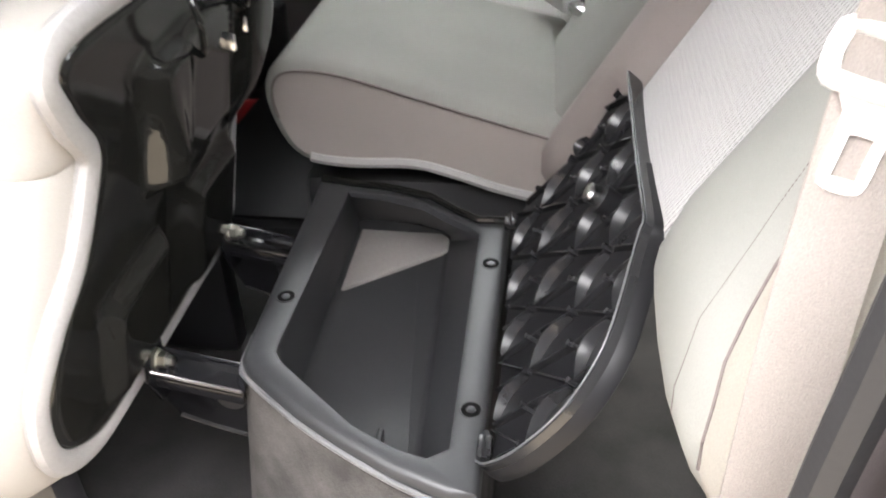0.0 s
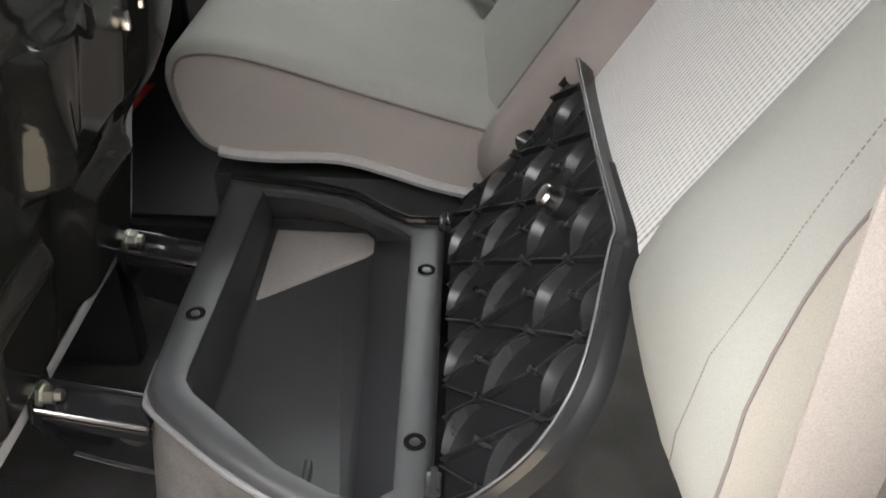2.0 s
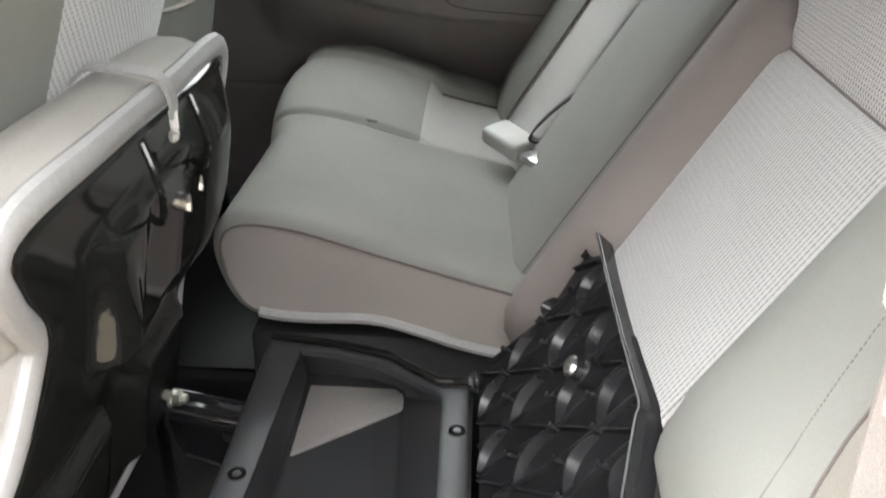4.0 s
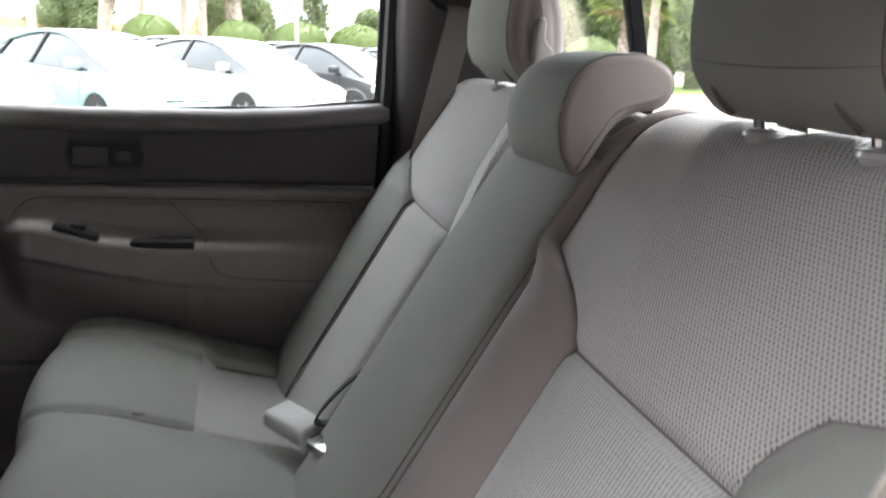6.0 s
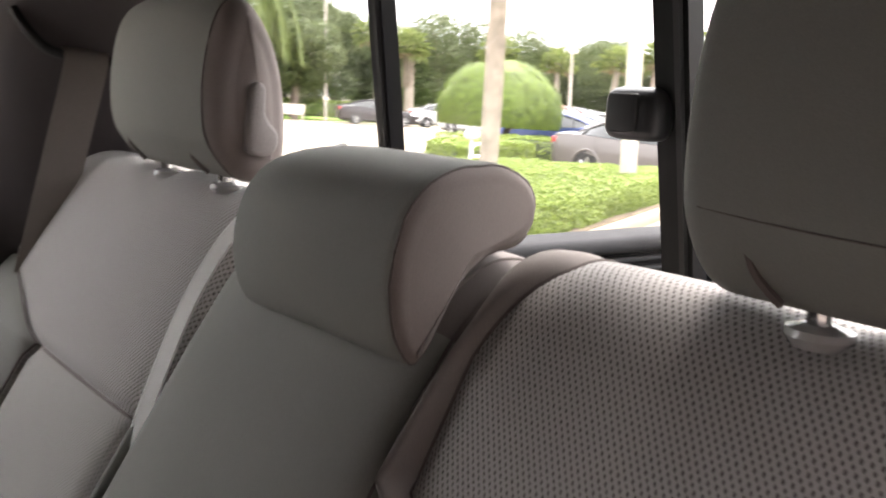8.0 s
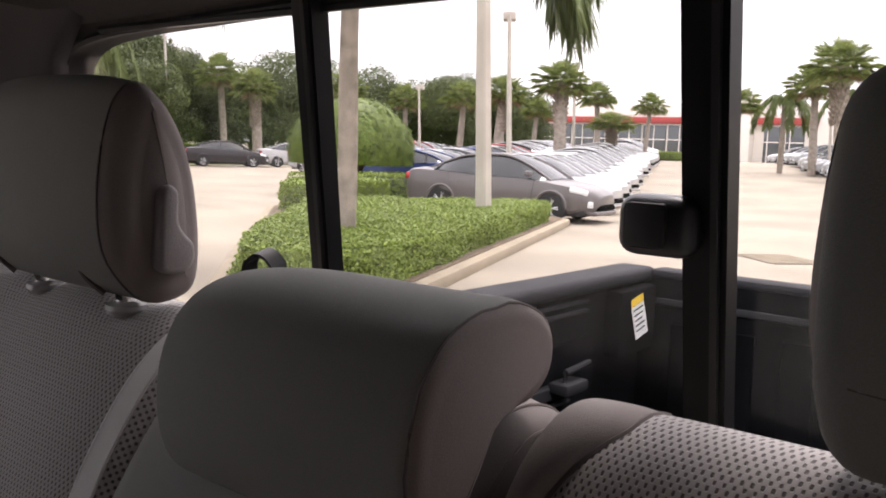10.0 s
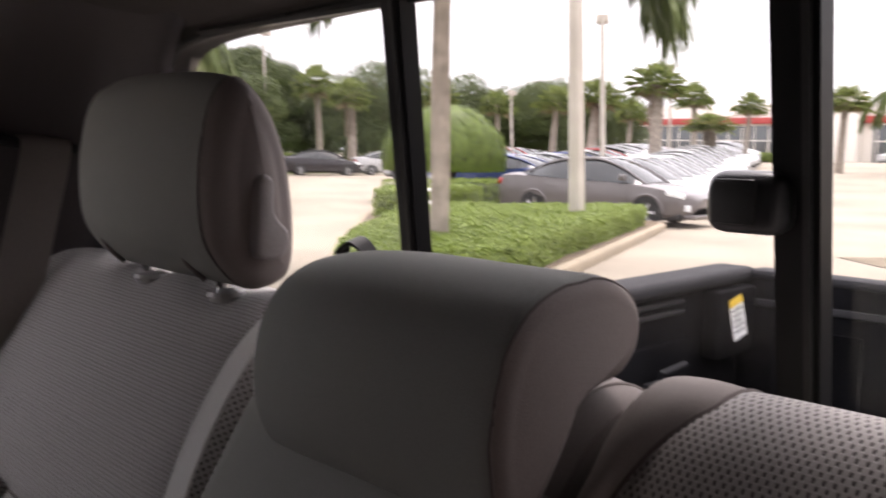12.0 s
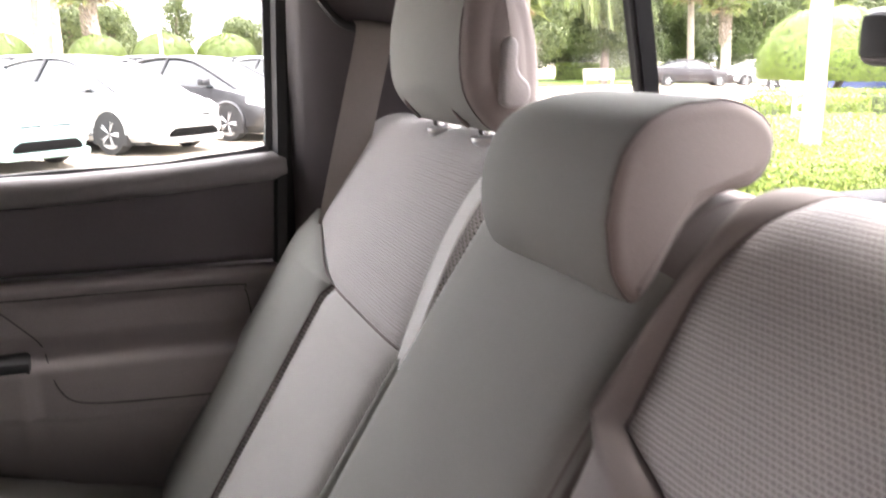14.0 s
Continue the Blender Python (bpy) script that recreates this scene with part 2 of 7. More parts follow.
OAK_LEAF = leaves("oak_leaf", (0.045, 0.066, 0.020), (0.115, 0.145, 0.048), through_light=0.35)
# Leaf green darkened to paint the shade inside hedges and crowns.
SHADE_LEAF = leaves("inner_leaf_shade", (0.02, 0.033, 0.008), (0.03, 0.045, 0.012))
BOOT = material("palm_boots", (0.21, 0.17, 0.13), 0.95, vary=0.35, scale=9, grain=0.6, grain_scale=50)
FROND_LEAF = leaves("frond_leaf", (0.075, 0.11, 0.03), (0.19, 0.23, 0.08), through_light=0.3)
PALM_LEAF = leaves("palm_leaf", (0.10, 0.14, 0.04), (0.29, 0.335, 0.11), through_light=0.45)
DEAD_LEAF = leaves("dead_frond", (0.20, 0.14, 0.07), (0.34, 0.26, 0.15))
POLE = material("pole_concrete", (0.45, 0.41, 0.355), 0.85, vary=0.1, scale=2, grain=0.2, grain_scale=60)
CAR_PAINT = car_paint()
CAR_GLASS = material("car_glass", (0.012, 0.015, 0.016), 0.04, vary=0.1, spec=0.5)
TYRE = material("tyre", (0.02, 0.02, 0.02), 0.8, grain=0.2)
ALLOY = material("alloy_rim", (0.55, 0.55, 0.56), 0.3, metal=0.9, vary=0.05)
LAMP_CLEAR = material("lamp_lens", (0.75, 0.77, 0.78), 0.12, coat=0.8)
LAMP_RED = material("tail_lens", (0.4, 0.02, 0.02), 0.15, coat=0.8)
STUCCO = material("stucco", (0.72, 0.68, 0.62), 0.9, vary=0.06, grain=0.2, grain_scale=30)
ROOF_RED = material("red_fascia", (0.35, 0.05, 0.045), 0.6)
SHOP_GLASS = material("shop_glass", (0.06, 0.07, 0.075), 0.1, vary=0.3, scale=0.3, spec=0.8)
TILE_ROOF = material("tile_roof", (0.4, 0.2, 0.13), 0.85, vary=0.2, grain=0.3, grain_scale=10)


# ---- building helpers ----
def part(name, bm, mat, parent=None, label="", smooth=35):
    """Links a bmesh as one mesh object under a thing or a part."""
    me = bpy.data.meshes.new(name)
    bm.normal_update()
    if smooth:
        for f in bm.faces:
            f.smooth = True
        for e in bm.edges:
            if len(e.link_faces) == 2 and e.calc_face_angle(0) > radians(smooth):
                e.smooth = False
    bm.to_mesh(me)
    bm.free()
    return mesh_part(name, me, mat, parent, label)


def mesh_part(name, me, mat, parent=None, label=""):
    ob = new(name, me)
    if mat and not me.materials:
        me.materials.append(mat)
    if parent:
        ob.parent = parent
        ob.matrix_parent_inverse = Matrix.Translation(-parent.location)
    if label:
        ob["label"] = label
    return ob


def thing(name, place, label, category, group="", kind=""):
    """An empty at a thing's base, to which its parts belong."""
    ob = new(name)
    ob.empty_display_size = 0.05
    ob.location = place
    return tagged(ob, label, category, group, kind)


def raw(name, verts, faces, mat, parent=None, label="", uvs=None, smooth=True):
    """One mesh from plain lists; uvs are given per vertex, in metres."""
    me = bpy.data.meshes.new(name)
    me.from_pydata([tuple(v) for v in verts], [], faces)
    if uvs is not None:
        layer = me.uv_layers.new(name="UVMap")
        for loop in me.loops:
            layer.data[loop.index].uv = uvs[loop.vertex_index]
    if smooth:
        me.polygons.foreach_set("use_smooth", [True] * len(me.polygons))
    return mesh_part(name, me, mat, parent, label)


def box(bm, lo, hi, r=0.0, seg=2, m=None):
    """A bevelled block between two corners."""
    made = bmesh.ops.create_cube(bm, size=1.0)["verts"]
    lo, hi = Vector(lo), Vector(hi)
    for v in made:
        v.co = Vector([(a + b) / 2 + c * (b - a) for a, b, c in zip(lo, hi, v.co)])
    if r > 0:
        edges = list({e for v in made for e in v.link_edges})
        made = bmesh.ops.bevel(bm, geom=edges, offset=r, segments=seg, affect="EDGES", profile=0.5)["verts"] + [v for v in made if v.is_valid]
    if m:
        bmesh.ops.transform(bm, matrix=m, verts=list({v for v in made if v.is_valid}))
    return made


def tube(bm, pts, r, seg=8, closed=False, flat=1.0, up=(0, 0, 1)):
    """A round or flattened bar along a line of points."""
    pts = [Vector(p) for p in pts]
    n = len(pts)
    rings = []
    for i, p in enumerate(pts):
        a = pts[(i - 1) % n] if closed or i else p
        b = pts[(i + 1) % n] if closed or i < n - 1 else p
        d = (b - a).normalized()
        side = d.cross(Vector(up))
        side = side.normalized() if side.length > 0.2 else d.cross(Vector((1, 0, 0))).normalized()
        top = side.cross(d)
        rr = r(i / max(1, n - 1)) if callable(r) else r
        rings.append([bm.verts.new(p + side * math.cos(k * math.tau / seg) * rr + top * math.sin(k * math.tau / seg) * rr * flat) for k in range(seg)])
    for i in range(n if closed else n - 1):
        a, b = rings[i], rings[(i + 1) % n]
        for k in range(seg):
            bm.faces.new((a[k], a[(k + 1) % seg], b[(k + 1) % seg], b[k]))
    if not closed:
        bm.faces.new(rings[0][::-1])
        bm.faces.new(rings[-1])


def ribbon(bm, pts, width, thick, across):
    """A flat strap along a line of points; across: its width's direction at each point, or one for all."""
    rows = []
    for i, p in enumerate(pts):
        c = Vector(across[i] if isinstance(across, list) else across).normalized()
        d = (Vector(pts[min(i + 1, len(pts) - 1)]) - Vector(pts[max(i - 1, 0)])).normalized()
        n = c.cross(d).normalized()
        p = Vector(p)
        rows.append([bm.verts.new(p + c * a * width / 2 + n * b * thick / 2) for a, b in ((-1, -1), (1, -1), (1, 1), (-1, 1))])
    for a, b in zip(rows, rows[1:]):
        for k in range(4):
            bm.faces.new((a[k], a[(k + 1) % 4], b[(k + 1) % 4], b[k]))
    bm.faces.new(rows[0][::-1])
    bm.faces.new(rows[-1])


def smooth_line(pts, n=8, closed=False):
    """Catmull-Rom points through the given ones."""
    pts = [Vector(p) for p in pts]
    m = len(pts)
    out = []
    for i in range(m if closed else m - 1):
        p = [pts[(i + k) % m] if closed else pts[min(max(i + k, 0), m - 1)] for k in (-1, 0, 1, 2)]
        for j in range(n):
            t = j / n
            out.append(0.5 * (2 * p[1] + (p[2] - p[0]) * t + (2 * p[0] - 5 * p[1] + 4 * p[2] - p[3]) * t * t + (3 * p[1] - p[0] - 3 * p[2] + p[3]) * t ** 3))
    if not closed:
        out.append(pts[-1])
    return out


def prism(bm, outline, a, b, axis="y", r=0.0, seg=2):
    """A flat outline drawn out between a and b along an axis, its edges rounded."""
    def place(p, q):
        return {"x": (q, p[0], p[1]), "y": (p[0], q, p[1]), "z": (p[0], p[1], q)}[axis]
    lower = [bm.verts.new(place(p, a)) for p in outline]
    upper = [bm.verts.new(place(p, b)) for p in outline]
    n = len(outline)
    caps = [bm.faces.new(lower[::-1]), bm.faces.new(upper)]
    for i in range(n):
        bm.faces.new((lower[i], lower[(i + 1) % n], upper[(i + 1) % n], upper[i]))
    bmesh.ops.recalc_face_normals(bm, faces=bm.faces)
    if r:
        edges = [e for f in caps for e in f.edges]
        bmesh.ops.bevel(bm, geom=edges, offset=r, segments=seg, affect="EDGES", profile=0.5)


def inset(outline, d):
    """A closed outline moved inwards by d (outwards: minus)."""
    pts = [Vector((p[0], p[1])) for p in outline]
    area = sum(a.x * b.y - b.x * a.y for a, b in zip(pts, pts[1:] + pts[:1]))
    sign = 1 if area > 0 else -1
    out = []
    for i, p in enumerate(pts):
        a, b = pts[i - 1], pts[(i + 1) % len(pts)]
        t = (b - a).normalized()
        out.append(p + Vector((-t.y, t.x)) * d * sign)
    return [(p.x, p.y) for p in out]


def pillow(parent, outline, y0, y1, r, mats, names, bulge=0.0, puff=0.008, seam=0.0016, warp=None, wrap=0, split=None):
    """An upholstered roll: a closed outline in x and z drawn out along y, with rounded ends, side panels of their own and a welt at the near one."""
    n = len(outline)
    bend = [(r * (1 - math.cos(math.pi * k / 12)), r * (1 - math.sin(math.pi * k / 12))) for k in range(7)]
    stations = [(y0 + a, d) for a, d in bend]
    inner = 14
    stations += [(y0 + r + (y1 - y0 - 2 * r) * k / inner, 0.0) for k in range(1, inner)]
    stations += [(y1 - a, d) for a, d in bend[::-1]]
    verts, faces, uvs = [], [], []
    cx, cz = sum(p[0] for p in outline) / n, sum(p[1] for p in outline) / n
    for y, d in stations:
        k = (2 * (y - y0) / (y1 - y0) - 1)
        ring = inset(outline, d - bulge * (1 - k * k))
        run = 0.0
        for i, (x, z) in enumerate(ring):
            p = Vector((x, y, z))
            verts.append(warp(p) if warp else p)
            run += (Vector(ring[i]) - Vector(ring[i - 1])).length if i else 0
            uvs.append((y, run))
    for a in range(wrap, len(stations) - 1):
        for i in range(n):
            j = (i + 1) % n
            faces.append((a * n + i, a * n + j, (a + 1) * n + j, (a + 1) * n + i))
    near_faces = [f for f in faces if split and sum(verts[k].y for k in f) / 4 < split[0]]
    cover = raw(names[0], verts, [f for f in faces if f not in set(near_faces)], mats[0], parent, uvs=uvs)
    if near_faces:
        raw(split[2], verts, near_faces, split[1], parent)
    for s, end in ((0, y0), (len(stations) - 1, y1)):
        ring = [Vector(v) for v in verts[s * n:(s + 1) * n]]
        mid = sum(ring, Vector()) / n
        vs, fs = list(ring), []
        levels = (0.96, 0.88, 0.76, 0.6, 0.42, 0.22)
        for level in levels:
            for p in ring:
                q = mid.lerp(p, level)
                q.y += (-1 if s == 0 else 1) * puff * (1 - level * level)
                vs.append(q)
        q = mid.copy()
        q.y += (-1 if s == 0 else 1) * puff
        vs.append(q)
        last = len(levels)
        for a in range(last):
            for i in range(n):
                fs.append((a * n + i, a * n + (i + 1) % n, (a + 1) * n + (i + 1) % n, (a + 1) * n + i))
        fs += [(last * n + i, last * n + (i + 1) % n, (last + 1) * n) for i in range(n)]
        if s == 0 and wrap:
            # the side panel reaches round the edge, up to the welt
            first = len(vs) - n
            for a in range(1, wrap + 1):
                vs += [Vector(v) for v in verts[a * n:(a + 1) * n]]
                lower = 0 if a == 1 else first + n * (a - 1)
                fs += [(lower + i, first + n * a + i, first + n * a + (i + 1) % n, lower + (i + 1) % n) for i in range(n)]
            ring = [Vector(v) for v in verts[wrap * n:(wrap + 1) * n]]
        raw(names[1], vs, fs, mats[1], parent)
        if seam and s == 0:
            bm = bmesh.new()
            tube(bm, ring, seam, 5, closed=True)
            part("welt", bm, SEAM, parent)
    return cover


def spread(n):
    """Steps from 0 to 1 that crowd at both ends."""
    return [0.5 - 0.5 * math.cos(math.pi * i / n) for i in range(n + 1)]


def lathe(bm, profile, centre, axis="y", seg=24):
    """A turned shape: (radius, along) pairs about an axis."""
    rings = []
    for r, a in profile:
        ring = []
        for k in range(seg):
            c, s = r * math.cos(k * math.tau / seg), r * math.sin(k * math.tau / seg)
            off = {"x": (a, c, s), "y": (c, a, s), "z": (c, s, a)}[axis]
            ring.append(bm.verts.new(Vector(centre) + Vector(off)))
        rings.append(ring)
    for p, q in zip(rings, rings[1:]):
        for k in range(seg):
            bm.faces.new((p[k], p[(k + 1) % seg], q[(k + 1) % seg], q[k]))
    bm.faces.new(rings[0][::-1])
    bm.faces.new(rings[-1])
    bmesh.ops.recalc_face_normals(bm, faces=bm.faces)


# ---- the truck's cab: shell ----
MID = 1.155          # the truck's centre line, in y
FLOOR = 0.60
RAKE_D = Vector((0.5017, 0, 0.865))     # up along the seat backs
RAKE_N = Vector((-0.865, 0, 0.5017))    # out of their front
BACK_O = Vector((1.18, 0, 0.86))


def lerp_table(table, x):
    for (a, fa), (b, fb) in zip(table, table[1:]):
        if x <= b:
            return fa + (fb - fa) * max(0.0, (x - a)) / (b - a)
    return table[-1][1]


def shell():
    bm = bmesh.new()
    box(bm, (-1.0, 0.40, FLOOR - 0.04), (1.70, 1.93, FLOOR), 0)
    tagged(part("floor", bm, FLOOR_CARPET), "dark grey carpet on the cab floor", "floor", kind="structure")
    # headliner: gently domed sheet with thickness, dropping to the rear window's head
    nx, ny = 24, 20
    verts, faces = [], []
    for k in (0, 1):
        for i in range(nx + 1):
            for j in range(ny + 1):
                x, s = -0.3 + 1.90 * i / nx, 2 * j / ny - 1
                z = 1.732 - 0.012 * abs(s) ** 4 - 0.085 * max(0.0, (x - 1.15) / 0.45) ** 2
                verts.append((x, MID + s * 0.70, z + 0.03 * k))
    m = (nx + 1) * (ny + 1)
    for k in (0, 1):
        for i in range(nx):
            for j in range(ny):
                a = k * m + i * (ny + 1) + j
                f = (a, a + 1, a + ny + 2, a + ny + 1)
                faces.append(f if k else f[::-1])
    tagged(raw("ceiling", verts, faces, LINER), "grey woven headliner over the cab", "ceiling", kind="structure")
    bm = bmesh.new()
    box(bm, (-0.35, 0.44, 1.76), (1.62, 1.87, 1.80), 0.015)
    tagged(part("roof", bm, TRUCK_PAINT), "painted steel cab roof", "roof", kind="structure")
    # near side: roof rail, pillars and sill round the open rear door
    bm = bmesh.new()
    box(bm, (-0.35, 0.40, 1.66), (1.62, 0.46, 1.77), 0.02)
    box(bm, (0.36, 0.37, FLOOR), (0.52, 0.46, 1.70), 0.02)
    prism(bm, [(1.30, 0.60), (1.35, 1.0), (1.36, 1.15), (1.375, 1.3), (1.44, 1.72), (1.74, 1.72), (1.74, 0.60)], 0.36, 0.445, "y", 0.006)
    box(bm, (-1.0, 0.37, FLOOR - 0.15), (1.75, 0.44, FLOOR + 0.02), 0.015)
    # Front part closed to the roof without its window, to keep light out.
    box(bm, (-1.0, 0.38, FLOOR), (0.38, 0.44, 1.72), 0.02)
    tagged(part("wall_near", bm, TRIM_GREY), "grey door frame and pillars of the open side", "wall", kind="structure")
    bm = bmesh.new()
    tube(bm, smooth_line([(0.56, 0.425, 1.3), (0.56, 0.425, 0.75), (0.62, 0.425, 0.655), (0.8, 0.425, 0.64), (1.15, 0.41, 0.64), (1.25, 0.41, 0.67), (1.30, 0.408, 0.80), (1.322, 0.406, 1.0), (1.330, 0.405, 1.15), (1.345, 0.405, 1.3), (1.41, 0.405, 1.6)], 6), 0.011, 8)
    tagged(part("door_seal", bm, BLACK_RUBBER), "black rubber weatherstrip round the door opening", "seal", kind="structure")
    bm = bmesh.new()
    tube(bm, smooth_line([(0.8, 0.375, 0.60), (1.15, 0.375, 0.61), (1.27, 0.375, 0.65), (1.318, 0.375, 0.80), (1.338, 0.375, 1.0), (1.347, 0.375, 1.15), (1.362, 0.375, 1.3), (1.42, 0.375, 1.6)], 6), 0.009, 8)
    tagged(part("door_frame", bm, TRUCK_PAINT), "pale painted edge of the door opening", "door frame", kind="structure")
    # the open rear door, swung out towards the front
    leaf = thing("door_2", (0.50, 0.36, FLOOR), "open rear door swung outwards, grey trim inside", "door", kind="structure")
    m = Matrix.Translation((0.47, 0.34, 0)) @ pose(0, 0, 0, 0, 0, -72)
    bm = bmesh.new()
    box(bm, (0.0, -0.09, 0.52), (0.95, 0.0, 1.33), 0.03, 3, m)
    part("door_panel", bm, TRIM, leaf)
    bm = bmesh.new()
    for p0, p1 in (((0.0, -0.05, 1.32), (0.05, -0.01, 1.72)), ((0.90, -0.05, 1.32), (0.95, -0.01, 1.68)), ((0.0, -0.05, 1.68), (0.95, -0.01, 1.74))):
        box(bm, p0, p1, 0.01, 2, m)
    part("window_frame", bm, BLACK_RUBBER, leaf)
    # front of the cab, unseen: dashboard plus an added wall that blocks windscreen light
    bm = bmesh.new()
    box(bm, (-1.05, 0.40, FLOOR), (-0.95, 1.93, 1.78), 0.02)
    box(bm, (-1.05, 0.40, 1.72), (-0.28, 1.93, 1.78), 0.02)
    box(bm, (-0.95, 0.44, 0.75), (-0.6, 1.88, 1.2), 0.05)
    tagged(part("dashboard", bm, TRIM_DARK), "unseen dark dashboard with an added light-blocking wall across the front", "dashboard", kind="structure")
    # rear wall of the cab, under and beside the rear window
    bm = bmesh.new()
    box(bm, (1.69, 0.42, FLOOR), (1.735, 1.90, 1.322), 0.008)
    tagged(part("wall_rear", bm, TRIM_DARK), "dark trim of the cab's rear wall", "wall", kind="structure")


def far_side():
    """Doors' wall on the passenger side: sill shape, window opening, pillars."""
    bm = bmesh.new()
    # Unseen front door, built windowless up to the roof so less light enters.
    box(bm, (-1.0, 1.86, FLOOR - 0.1), (0.36, 1.93, 1.74), 0.01)
    box(bm, (0.30, 1.85, FLOOR), (0.42, 1.90, 1.72), 0.015)
    box(bm, (-0.35, 1.842, 1.738), (1.62, 1.90, 1.80), 0.01)
    tagged(part("wall_far", bm, TRIM_GREY), "grey front door and pillar trim", "wall", kind="structure")
    # C pillar trim: from the door frame round to the rear window
    rows = [(1.405, 1.838), (1.43, 1.815), (1.47, 1.79), (1.53, 1.765), (1.58, 1.735), (1.615, 1.69), (1.632, 1.65), (1.66, 1.65)]
    zs = [0.85, 1.0, 1.2, 1.35, 1.45, 1.55, 1.62, 1.66, 1.69, 1.72, 1.75]
    verts, faces = [], []
    for z in zs:
        lean = max(0.0, z - 1.2)
        for i, (x, y) in enumerate(rows):
            k = i / (len(rows) - 1)
            verts.append((x - lean * 0.20 * k, y - 0.16 * lean * (0.35 + 0.25 * k) - 1.1 * max(0.0, z - 1.62) * min(1.0, 3 * k), z))
    c = len(rows)
    for a in range(len(zs) - 1):
        for i in range(c - 1):
            faces.append((a * c + i, a * c + i + 1, (a + 1) * c + i + 1, (a + 1) * c + i))
    ob = raw("pillar_trim", verts, faces, TRIM_GREY)
    sol = ob.modifiers.new("thick", "SOLIDIFY")
    sol.thickness, sol.offset = 0.012, -1
    tagged(ob, "grey plastic pillar trim with a seat belt slot", "trim", kind="structure")


def far_door():
    door = thing("rear_door", (1.0, 1.83, FLOOR), "closed rear door with grey padded trim and a clear window", "door", kind="structure")
    door.name = "door_1"
    sill = [(0.36, 1.352), (0.6, 1.349), (0.9, 1.347), (1.12, 1.352), (1.25, 1.36), (1.34, 1.369), (1.40, 1.374)]
    xs = [0.36 + 1.04 * i / 104 for i in range(105)]

    def depth(x, z):
        """How far the trim stands into the cab."""
        d = 0.010
        if z >= 1.222:
            return d
        ledge = lerp_table([(0.36, 1.150), (0.76, 1.152), (0.80, 1.165), (0.85, 1.158), (0.92, 1.138), (1.01, 1.131), (1.4, 1.128)], x)
        crease = lerp_table([(0.36, 1.140), (0.76, 1.135), (0.79, 1.111), (0.97, 1.073), (1.115, 1.052), (1.4, 1.045)], x)
        front = min(1.0, max(0.0, (x - 0.752) / 0.045)) ** 0.5
        reach = (0.068 if x < 1.07 else 0.060) * front
        d += 0.020
        if z > 1.205:
            return d + 0.006 * math.sin(math.pi * (z - 1.205) / 0.017)
        if z > ledge:
            # scooped pocket above the ledge, closed in front by a rounded lip
            u = (z - ledge) / (1.203 - ledge)
            d -= 0.017 * min(1.0, 4 * u, 4 * (1 - u)) * min(1.0, max(0.0, (x - 0.785 - 0.04 * u) / 0.03))
        if crease < z < ledge + 0.012:
            d += reach * math.sqrt(max(0.0, 1 - max(0.0, (z - ledge + 0.010) / 0.022) ** 2)) * (1 - 0.05 * (ledge - z) / 0.07)
        if z <= crease:
            t = min(1.0, (crease - z) / 0.13)
            d += reach * 0.78 * (1 - t * t * (3 - 2 * t)) - 0.008 * t
        if 0.895 < z < 0.905:
            d -= 0.004
        return d

    def sheet(name, z0f, z1f, mat, nz, label=""):
        verts, faces = [], []
        for x in xs:
            for j in range(nz + 1):
                z = z0f(x) + (z1f(x) - z0f(x)) * j / nz
                verts.append((x, 1.845 - depth(x, z), z))
        for i in range(len(xs) - 1):
            for j in range(nz):
                a = i * (nz + 1) + j
                faces.append((a, a + nz + 1, a + nz + 2, a + 1))
        ob = raw(name, verts, faces, mat, door, label)
        s = ob.modifiers.new("thick", "SOLIDIFY")
        s.thickness, s.offset = 0.01, -1
        return ob

    sheet("lower_trim", lambda x: 0.66, lambda x: 1.222, TRIM, 130, "grey padded lower door trim with an armrest")
    sheet("upper_trim", lambda x: 1.2262, lambda x: lerp_table(sill, x) - 0.014, TRIM_DARK, 12, "dark upper door trim")
    bm = bmesh.new()
    tube(bm, [(x, 1.838, lerp_table(sill, x) - 0.016) for x in xs], 0.020, 12)
    part("window_sill", bm, SILL_LIT, door, "grey sill, painted paler for window light")
    bm = bmesh.new()
    box(bm, (0.36, 1.862, 0.60), (1.405, 1.93, 1.335), 0.008)
    part("outer_panel", bm, TRUCK_PAINT, door)
    # window frame with a rounded rear corner
    inner = [(0.42, 1.35), (1.12, 1.353), (1.30, 1.366), (1.372, 1.376), (1.383, 1.39), (1.386, 1.50), (1.386, 1.622), (1.377, 1.654), (1.348, 1.673), (1.25, 1.682), (1.0, 1.688), (0.42, 1.69)]
    ins = [(p.x, p.y) for p in smooth_line([(a, b, 0) for a, b in inner], 4, True)]
    bm = bmesh.new()
    tube(bm, [(x, 1.848, z) for x, z in ins], 0.009, 6, closed=True)
    part("window_seal", bm, BLACK_RUBBER, door, "black rubber glass seal")
    wide = inset(ins, -0.045)
    bm = bmesh.new()
    rings = [[bm.verts.new((x, y, z)) for x, z in ring] for ring, y in ((ins, 1.849), (wide, 1.844), (wide, 1.868), (ins, 1.868))]
    for a, b in zip(rings, rings[1:] + rings[:1]):
        for i in range(len(ins)):
            bm.faces.new((a[i], a[(i + 1) % len(ins)], b[(i + 1) % len(ins)], b[i]))
    bmesh.ops.recalc_face_normals(bm, faces=bm.faces)
    part("window_frame", bm, BLACK_RUBBER, door, "black frame round the glass")
    bm = bmesh.new()
